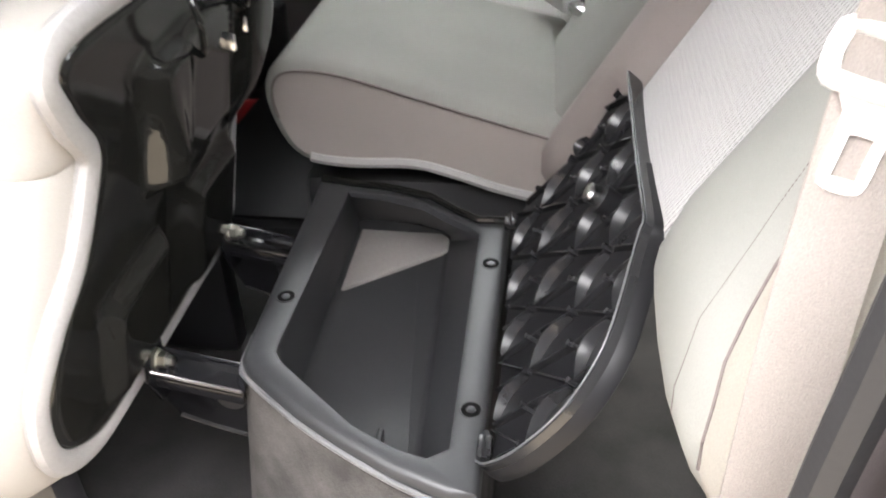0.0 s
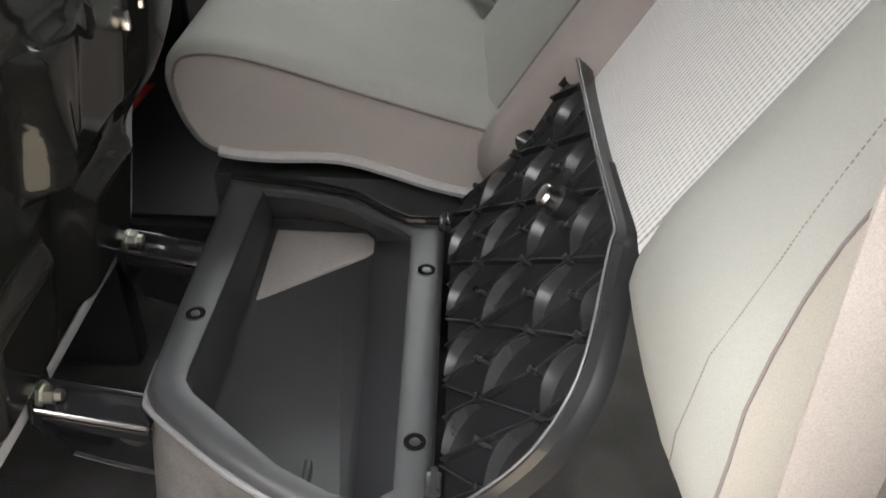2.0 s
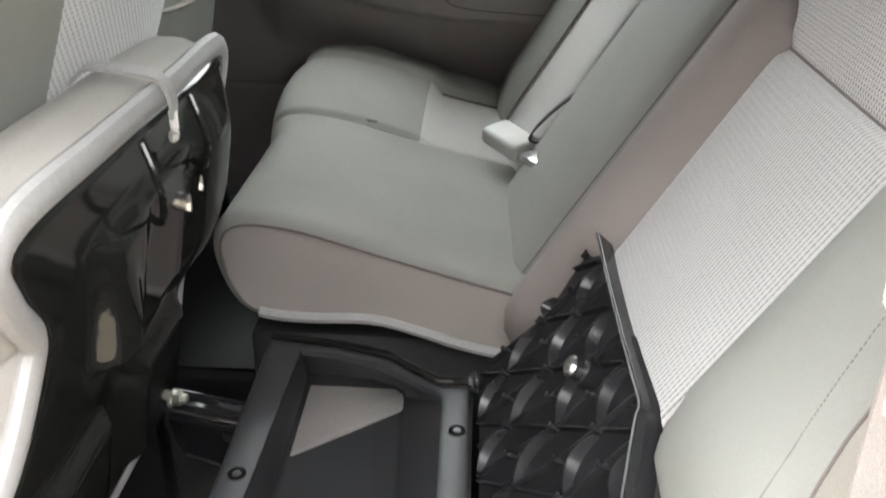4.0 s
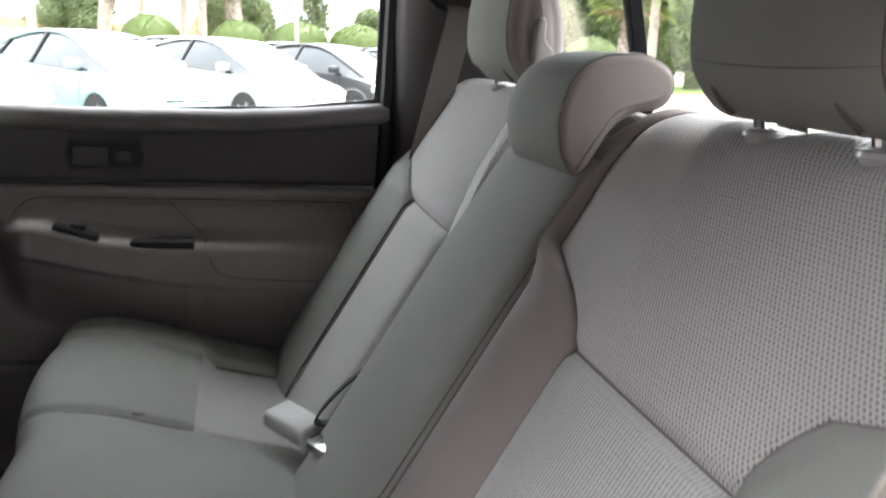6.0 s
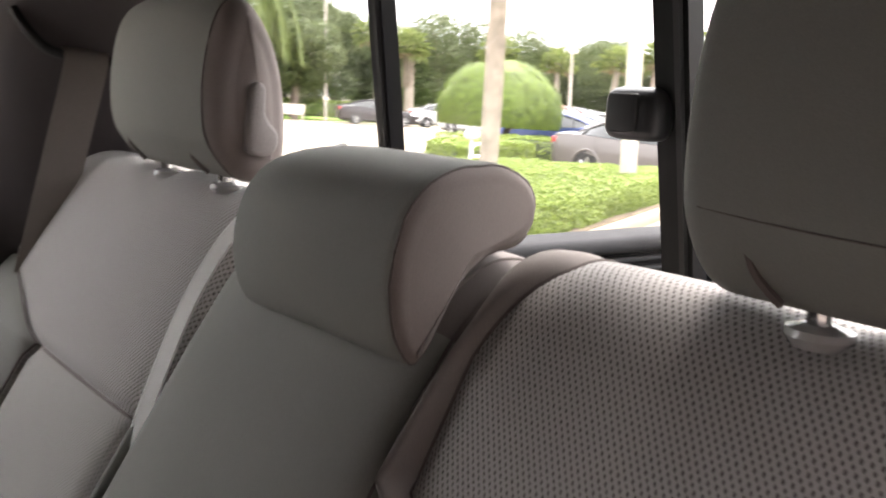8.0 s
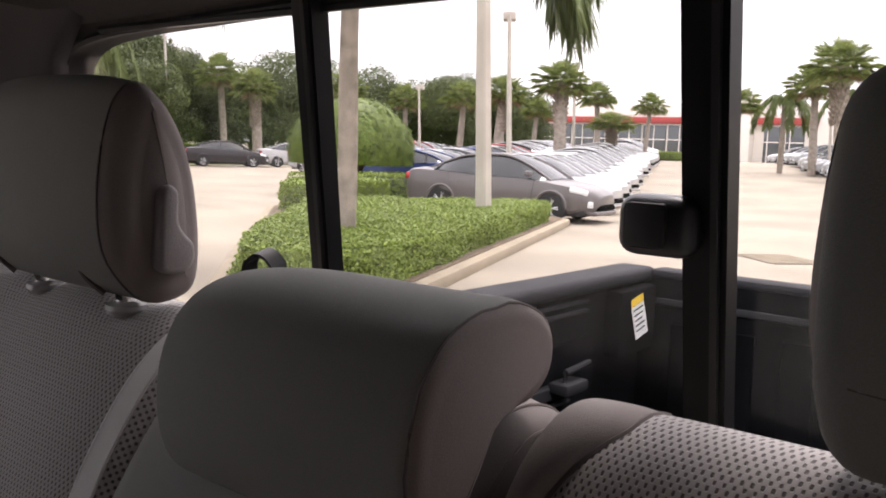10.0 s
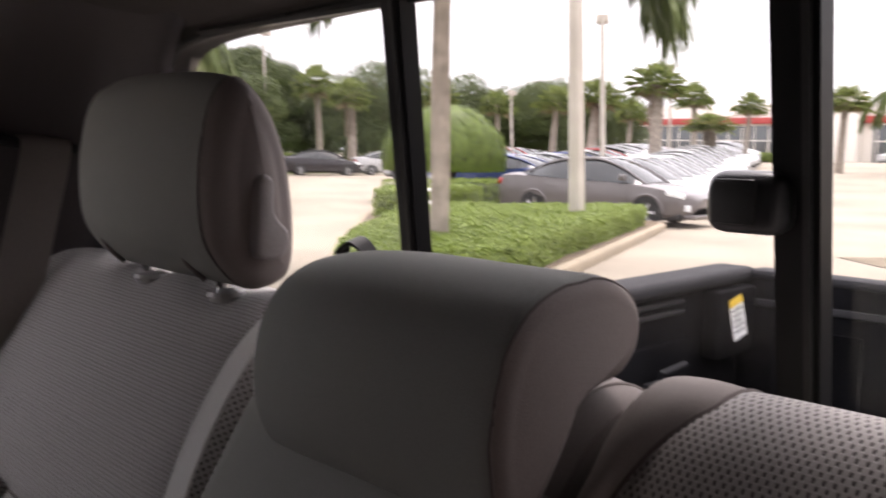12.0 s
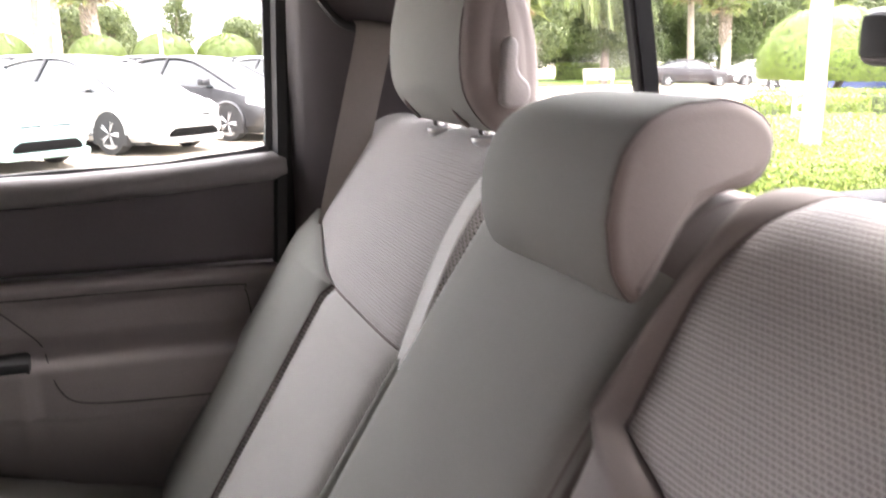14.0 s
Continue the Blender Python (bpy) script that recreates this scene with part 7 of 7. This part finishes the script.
def make_car(kind):
    """A parked car about the origin, nose towards +x."""
    th = thing("parked_car", (0, 0, 0), "parked silver car", "car", "parked cars")
    if kind == "sedan":
        L, W, wb = 4.85, 1.82, 2.78
        belt = [(-2.42, 0.55, 0.80, 0.70), (-2.38, 0.30, 0.98, 0.80), (-2.1, 0.24, 1.05, 0.88), (-1.5, 0.2, 1.04, 0.91), (-0.5, 0.2, 0.98, 0.91), (0.5, 0.2, 0.95, 0.91), (1.0, 0.2, 0.93, 0.91), (1.6, 0.2, 0.86, 0.885), (2.0, 0.22, 0.78, 0.80), (2.25, 0.26, 0.70, 0.64), (2.38, 0.34, 0.60, 0.46)]
        roof = [(-1.95, 1.04, 0.62), (-1.5, 1.22, 0.60), (-0.9, 1.41, 0.58), (-0.2, 1.46, 0.58), (0.25, 1.43, 0.58), (0.75, 1.25, 0.62), (1.30, 0.93, 0.68)]
    else:
        L, W, wb = 4.48, 1.75, 2.70
        belt = [(-2.22, 0.55, 0.85, 0.66), (-2.16, 0.28, 1.05, 0.78), (-1.8, 0.22, 1.08, 0.85), (-1.2, 0.2, 1.05, 0.87), (-0.3, 0.2, 1.0, 0.875), (0.6, 0.2, 0.97, 0.875), (1.1, 0.2, 0.95, 0.87), (1.6, 0.2, 0.88, 0.86), (1.95, 0.22, 0.78, 0.80), (2.18, 0.26, 0.66, 0.66), (2.26, 0.36, 0.54, 0.50)]
        roof = [(-2.12, 1.02, 0.58), (-1.6, 1.28, 0.58), (-0.8, 1.46, 0.57), (-0.15, 1.49, 0.56), (0.35, 1.42, 0.57), (0.9, 1.20, 0.62), (1.52, 0.91, 0.68)]
    fine_b = smooth_line([Vector(b[:3]) for b in belt], 4)
    wid = smooth_line([Vector((b[0], b[3], 0)) for b in belt], 4)

    def ring(zlo, zhi, hw):
        mid = (zlo + zhi) / 2
        right = [(hw * 0.90, zlo), (hw * 0.985, zlo + 0.08), (hw, mid), (hw * 0.99, mid + (zhi - mid) * 0.55), (hw * 0.955, zhi - 0.03), (hw * 0.86, zhi + 0.005), (hw * 0.4, zhi + 0.03)]
        return [(-a, b) for a, b in right] + [(a, b) for a, b in right[::-1]]

    body = part("body", loft_body([(b.x, b.y, b.z, w.y) for b, w in zip(fine_b, wid)], ring), CAR_PAINT, th)
    fine_r = smooth_line([Vector(r) for r in roof], 5)

    def low_z(x):
        return lerp_table([(b[0], b[2]) for b in belt], x) - 0.02

    # glass house, then the painted roof and pillars over it
    bm = bmesh.new()
    rows = []
    for r in fine_r:
        base = min(low_z(r.x), r.y - 0.005)
        hw = lerp_table([(b[0], b[3]) for b in belt], r.x) * 0.93
        top = min(r.z, hw)
        rows.append([bm.verts.new((r.x, a, b)) for a, b in ((-hw, base), (-top, r.y - 0.03), (-top * 0.9, r.y), (0, r.y + 0.018), (top * 0.9, r.y), (top, r.y - 0.03), (hw, base))])
    for p, q in zip(rows, rows[1:]):
        for k in range(6):
            bm.faces.new((p[k], p[k + 1], q[k + 1], q[k]))
    bmesh.ops.recalc_face_normals(bm, faces=bm.faces)
    part("windows", bm, CAR_GLASS, th, "dark car windows")
    x_front = 0.30 if kind == "sedan" else 0.42
    x_back = -1.0 if kind == "sedan" else -1.1
    bm = bmesh.new()
    rows = []
    for r in fine_r:
        if x_back <= r.x <= x_front:
            rows.append([bm.verts.new((r.x, a, b)) for a, b in ((-r.z - 0.012, r.y - 0.045), (-r.z * 0.92, r.y + 0.008), (0, r.y + 0.028), (r.z * 0.92, r.y + 0.008), (r.z + 0.012, r.y - 0.045))])
    for p, q in zip(rows, rows[1:]):
        for k in range(4):
            bm.faces.new((p[k], p[k + 1], q[k + 1], q[k]))
    bmesh.ops.recalc_face_normals(bm, faces=bm.faces)
    part("roof", bm, CAR_PAINT, th)
    for s in (-1, 1):
        bm = bmesh.new()
        def side(x, k):
            hw = lerp_table([(b[0], b[3]) for b in belt], x) * 0.935
            r = min(fine_r, key=lambda q: abs(q.x - x))
            return Vector((x, s * (hw + (r.z - hw) * k + 0.004), low_z(x) + (r.y - 0.03 - low_z(x)) * k + 0.004))
        tube(bm, [side(r.x, 1.0) + Vector((0, 0, 0.004)) for r in fine_r], 0.028, 6)
        for x in ((-0.42, -1.55) if kind == "sedan" else (-0.35, -1.35)):
            post = bmesh.new()
            tube(post, [side(x - 0.05, 0.0), side(x + 0.05, 1.0)], 0.026, 6)
            part("door_pillar", post, BLACK_PLASTIC, th)
        part("roof_rail", bm, CAR_PAINT, th)
        bm = bmesh.new()
        tube(bm, [side(x, 0.0) for x in [-1.5 + 2.5 * k / 10 for k in range(11)]], 0.012, 5)
        part("belt_strip", bm, BLACK_PLASTIC, th)
        bm = bmesh.new()
        box(bm, (0.78, s * (W / 2 + 0.02) - 0.10, 0.98), (0.92, s * (W / 2 + 0.02) + 0.10, 1.11), 0.03)
        part("mirror", bm, CAR_PAINT, th)
        # door seams and handles
        def skin(x, z):
            hw = lerp_table([(b[0], b[3]) for b in belt], x)
            lo, hi = lerp_table([(b[0], b[1]) for b in belt], x), lerp_table([(b[0], b[2]) for b in belt], x)
            mid = (lo + hi) / 2
            f = lerp_table([(lo, 0.90), (lo + 0.08, 0.985), (mid, 1.0), (mid + (hi - mid) * 0.55, 0.99), (hi - 0.03, 0.955)], z)
            return Vector((x, s * (hw * f + 0.001), z))
        for x in (0.92, -0.22, -1.08):
            bm = bmesh.new()
            top = lerp_table([(b[0], b[2]) for b in belt], x) - 0.03
            tube(bm, [skin(x + 0.06 * (q / 8) ** 2 * (1 if x > -1 else -2.5), 0.30 + (top - 0.30) * q / 8) for q in range(9)], 0.005, 4)
            part("door_seam", bm, SHADE_BLACK, th)
        for x in (-0.06, -0.95):
            bm = bmesh.new()
            tube(bm, [skin(x - 0.09, 0.83) + Vector((0, s * 0.006, 0)), skin(x, 0.832) + Vector((0, s * 0.022, 0)), skin(x + 0.09, 0.83) + Vector((0, s * 0.006, 0))], 0.013, 6)
            part("door_handle", bm, CAR_PAINT, th)
        bm = bmesh.new()
        tube(bm, [skin(x, 0.30) for x in [-0.98 + 1.96 * q / 10 for q in range(11)]], 0.016, 5)
        part("sill_strip", bm, BLACK_PLASTIC, th)
        bm = bmesh.new()
        x1 = belt[-3][0]
        box(bm, (x1 - 0.28, s * 0.62 - 0.16, 0.62), (x1 + 0.14, s * 0.62 + 0.17, 0.76), 0.05, 3, Matrix.Translation((x1, s * 0.62, 0.69)) @ pose(0, 0, 0, 0, 14, -s * 24) @ Matrix.Translation((-x1, -s * 0.62, -0.69)))
        part("headlight", bm, LAMP_CLEAR, th)
        bm = bmesh.new()
        x0 = belt[0][0]
        box(bm, (x0 - 0.01, s * 0.66 - 0.16, 0.78), (x0 + 0.25, s * 0.66 + 0.16, 0.95), 0.04, 2)
        part("tail_light", bm, LAMP_RED, th)
        for x in (wb / 2, -wb / 2):
            bm = bmesh.new()
            c = (x, s * (W / 2 - 0.205), 0.325)
            out = s * 0.205
            lathe(bm, [(0.20, 0), (0.31, s * 0.01), (0.327, s * 0.05), (0.327, s * 0.165), (0.31, s * 0.205), (0.235, s * 0.207), (0.225, s * 0.17)], c, "y", 28)
            wheel = part("wheel", bm, TYRE, th)
            bm = bmesh.new()
            lathe(bm, [(0.225, s * 0.17), (0.230, s * 0.2), (0.215, s * 0.204), (0.205, s * 0.19)], c, "y", 28)
            for k in range(5):
                a = k * math.tau / 5
                for turn in (-0.13, 0.13):
                    p0, p1 = Vector((0.04 * math.cos(a), s * 0.192, 0.04 * math.sin(a))), Vector((0.200 * math.cos(a + turn), s * 0.186, 0.200 * math.sin(a + turn)))
                    tube(bm, [Vector(c) + p0, Vector(c) + p1], lambda t: 0.020 + 0.004 * t, 6)
            lathe(bm, [(0.06, s * 0.17), (0.06, s * 0.2), (0.03, s * 0.205)], c, "y", 12)
            part("rim", bm, ALLOY, wheel, "alloy rim")
            bm = bmesh.new()
            lathe(bm, [(0.21, s * 0.12), (0.21, s * 0.14)], c, "y", 20)
            part("brake_disc", bm, BLACK_RUBBER, wheel)
            bm = bmesh.new()
            ring_pts = [(x + 0.365 * math.cos(a), s * (W / 2 - 0.012), 0.335 + 0.365 * math.sin(a)) for a in [math.pi * (k / 14) for k in range(15)]]
            tube(bm, ring_pts, 0.035, 6)
            part("wheel_arch", bm, CAR_PAINT, th)
            bm = bmesh.new()
            arch = [(x + 0.36 * math.cos(a), 0.32 + 0.36 * math.sin(a)) for a in [math.pi * (k / 14) for k in range(15)]] + [(x - 0.36, 0.16), (x + 0.36, 0.16)]
            prism(bm, arch, *sorted((s * (W / 2 - 0.25), s * (W / 2 + 0.0))), "y")
            part("wheel_well", bm, BLACK_RUBBER, th)
    xf = belt[-1][0]
    bm = bmesh.new()
    prism(bm, [(-0.52, 0.300), (0.52, 0.300), (0.50, 0.37), (0.42, 0.425), (-0.42, 0.425), (-0.50, 0.37)], xf - 0.25, xf + 0.014, "x", 0.012)
    part("lower_grille", bm, SHADE_BLACK, th)
    bm = bmesh.new()
    box(bm, (xf - 0.30, -0.66, 0.19), (xf + 0.010, 0.66, 0.292), 0.035, 3)
    part("bumper_lip", bm, CAR_PAINT, th)
    for s in (-1, 1):
        bm = bmesh.new()
        box(bm, (xf - 0.22, s * 0.66 - 0.035, 0.36), (xf - 0.09, s * 0.66 + 0.035, 0.50), 0.015, 2)
        part("fog_lamp", bm, LAMP_CLEAR, th)
        bm = bmesh.new()
        box(bm, (xf - 0.14, s * 0.23 - 0.15, 0.590), (xf - 0.012, s * 0.23 + 0.15, 0.622), 0.01)
        part("upper_grille", bm, SHADE_BLACK, th)
    bm = bmesh.new()
    box(bm, (xf - 0.12, -0.055, 0.575), (xf - 0.004, 0.055, 0.635), 0.02)
    part("emblem", bm, ALLOY, th)
    bm = bmesh.new()
    for s in (-1, 1):
        tube(bm, [(1.28, s * 0.05, 0.955), (1.12, s * 0.55, 0.985)], 0.012, 5)
    part("wiper", bm, BLACK_PLASTIC, th)
    bm = bmesh.new()
    box(bm, (-L / 2 + 0.25, -W / 2 + 0.14, 0.16), (L / 2 - 0.3, W / 2 - 0.14, 0.32), 0.04)
    part("underside", bm, BLACK_RUBBER, th)
    return th


def painted(car, colour, label):
    for o in car.children:
        o.color = (*colour, 1)
    car["label"] = label
    return car


WHITE_C, SILVER, GREY, DARK, BLACK_C, TEAL, RED_C, BLUE = (0.41, 0.41, 0.405), (0.33, 0.34, 0.345), (0.115, 0.102, 0.10), (0.022, 0.022, 0.024), (0.018, 0.014, 0.016), (0.24, 0.37, 0.36), (0.35, 0.03, 0.03), (0.03, 0.05, 0.16)
sedan, hatch = make_car("sedan"), make_car("hatch")


def park(proto, x, y, heading, colour, label):
    return painted(copy_thing(proto, pose(x, y, rise(x, y), 0, 0, heading)), colour, label)


# row seen through the door window: noses turned to the lane
h = Vector((0.66, -0.751, 0))
ang = math.degrees(math.atan2(h.y, h.x))
row = Vector((0.751, 0.66, 0)) * 2.66
for k, (colour, label) in enumerate([(SILVER, "silver hatchback parked in a row"), (TEAL, "pale teal hatchback parked in a row"), (TEAL, "pale teal hatchback parked nose out"), (WHITE_C, "white hatchback parked nose out"), (DARK, "dark grey hatchback parked nose out"), (WHITE_C, "white hatchback parked at the row's end")]):
    wheel = Vector((1.25, 14.9, 0)) + row * (k - 3)
    c = wheel + row.normalized() * 0.77 - h * 1.35
    park(hatch, c.x, c.y, ang, colour, label)
for k, colour in enumerate([WHITE_C, SILVER, WHITE_C, WHITE_C, SILVER, DARK]):
    c = Vector((-9 + 2.9 * k, 22.5 + 0.8 * k, 0))
    park(hatch, c.x, c.y, ang, colour, "pale hatchback in the row behind")
# grey sedan and the white row behind it
park(sedan, 17.96, 12.30, -81, GREY, "grey sedan parked beside the hedge")
rng = random.Random(5)
for k in range(1, 19):
    park(sedan if k % 3 else hatch, 17.96 + 2.75 * k, 12.30 + 1.2 * k, -81, WHITE_C if k % 5 else SILVER, "white car in a long parked row")
for k in range(16):
    park(sedan if k % 2 else hatch, 22.5 + 2.75 * k, 19.8 + 1.2 * k, 99, rng.choice([WHITE_C, WHITE_C, SILVER, RED_C, BLUE]), "parked car in the second row")
for k in range(12):
    park(sedan, 30 + 2.75 * k, 30.5 + 1.2 * k, -81, rng.choice([WHITE_C, SILVER, RED_C, WHITE_C]), "parked car in the third row")
for k in range(18):
    park(sedan if k % 2 else hatch, 37.9 + 2.5 * k, 7.1 + 1.03 * k, 99, rng.choice([WHITE_C, SILVER, WHITE_C, DARK, SILVER]), "parked car across the lane")
park(sedan, 31.9, 41.6, -27, BLACK_C, "black sedan parked under the trees")
park(sedan, 36.2, 40.3, -30, WHITE_C, "white sedan parked under the trees")
park(sedan, 39.8, 39.0, -30, DARK, "dark sedan parked under the trees")
park(sedan, 24.6, 21.5, -70, BLUE, "dark blue sedan behind the round tree")
for proto in (sedan, hatch):
    for o in [proto, *proto.children_recursive]:
        bpy.data.objects.remove(o)


# ---- showroom across the car park ----
shop = thing("showroom", (124, 20, 0.7), "pale stucco showroom with a red band and glass front", "building")
bm = bmesh.new()
box(bm, (122, -40, 0.5), (142, 86, 9.2), 0.1)
part("wall", bm, STUCCO, shop)
bm = bmesh.new()
box(bm, (121.2, 47.5, 6.3), (122.1, 86, 7.2), 0.03)
box(bm, (121.2, 34.5, 6.3), (122.1, 43.0, 7.2), 0.03)
part("fascia", bm, ROOF_RED, shop, "dark red band")
for y in (36.2, 39.2, *[47.9 + k * 4.05 for k in range(9)]):
    bm = bmesh.new()
    box(bm, (121.8, y, 1.0), (122.05, y + (3.7 if y > 45 else 2.4), 6.1), 0.02)
    win = part("window", bm, SHOP_GLASS, shop)
    bm = bmesh.new()
    for z in (1.0, 3.9, 6.1):
        box(bm, (121.7, y, z - 0.07), (121.85, y + (3.7 if y > 45 else 2.4), z + 0.07), 0)
    box(bm, (121.7, y + 1.8, 1.0), (121.85, y + 1.92, 6.1), 0)
    part("window_frame", bm, STUCCO, win)
for y in (10, -6, -16, 43):
    bm = bmesh.new()
    box(bm, (120.2, y, 0.5), (122.2, y + 4.4, 10.2), 0.05)
    part("pier", bm, STUCCO, shop)
house = thing("far_house", (-6, 78, 0), "pale house with an orange tiled roof", "house")
bm = bmesh.new()
box(bm, (-19, 74, 0), (3.2, 82, 1.75), 0.05)
part("wall", bm, STUCCO, house)
bm = bmesh.new()
prism(bm, [(-20, 1.65), (-3.2, 1.65), (-4.2, 2.35), (-18, 2.35)], 73.2, 82.5, "y")
prism(bm, [(-3.3, 1.7), (3.8, 1.7), (2.4, 3.5), (-2.2, 3.5)], 73.0, 82.6, "y")
part("roof", bm, TILE_ROOF, house)

# bench, valve box, drain
th = thing("park_bench", (25.0, 40.1, 0), "pale bench on the grass below the trees", "bench")
bm = bmesh.new()
box(bm, (-0.8, -0.22, 0.42), (0.8, 0.22, 0.47), 0.01, 1, pose(25.0, 40.1, 0, 0, 0, -30))
part("seat", bm, POLE, th)
bm = bmesh.new()
box(bm, (-0.8, 0.2, 0.5), (0.8, 0.25, 0.95), 0.01, 1, pose(25.0, 40.1, 0, 0, 0, -30))
part("backrest", bm, POLE, th)
for s in (-0.7, 0.7):
    bm = bmesh.new()
    box(bm, (s - 0.04, -0.2, 0), (s + 0.04, 0.25, 0.43), 0, 1, pose(25.0, 40.1, 0, 0, 0, -30))
    part("leg", bm, POLE, th)
bm = bmesh.new()
prism(bm, [(13, 44.5), (23, 42), (28, 45), (60, 44.5), (50, 62), (10, 62)], -0.01, 0.10, "z", 0.02)
tagged(part("lawn", bm, GRASS), "grass verge under the trees", "lawn", kind="structure")
drain = thing("drain_grate", (15.0, 5.1, 0), "dark iron drain grate in the concrete", "drain")
turn = pose(15.0, 5.1, 0, 0, 0, -40)
bm = bmesh.new()
box(bm, (-0.50, -0.62, -0.01), (0.50, 0.62, 0.006), 0, 1, turn)
part("pit", bm, BLACK_RUBBER, drain)
for k in range(11):
    bm = bmesh.new()
    box(bm, (-0.48 + k * 0.091, -0.60, 0.004), (-0.435 + k * 0.091, 0.60, 0.016), 0, 1, turn)
    part("bar", bm, KERB, drain)
box_th = thing("valve_box", (12.4, 12.45, 0.14), "small white pipe valve in the planting", "valve")
def beside(a, b, z):
    return Vector((12.4 + 0.7 * (a + b), 12.45 - 0.7 * (a - b), z))
bm = bmesh.new()
tube(bm, smooth_line([beside(-0.14, 0, 0.1), beside(-0.14, 0, 0.68), beside(-0.05, 0, 0.80), beside(0.12, 0, 0.80), beside(0.20, 0, 0.68), beside(0.20, 0, 0.1)], 4), 0.032, 8)
part("pipe", bm, LABEL_WHITE, box_th)
bm = bmesh.new()
box(bm, (-0.20, -0.13, 0.36), (0.20, 0.13, 0.60), 0.10, 4, Matrix.Translation((12.45, 12.5, 0)) @ pose(0, 0, 0, 0, 0, -45))
part("body", bm, LABEL_WHITE, box_th)
bm = bmesh.new()
lathe(bm, [(0.001, 0.86), (0.10, 0.87), (0.155, 0.93), (0.15, 1.0), (0.09, 1.06), (0.001, 1.07)], (12.75, 13.05, 0), "z", 16)
tube(bm, [(12.75, 13.05, 0.1), (12.75, 13.05, 0.9)], 0.03, 8)
part("vent_cap", bm, LABEL_WHITE, box_th, "white ball cap on a pipe")
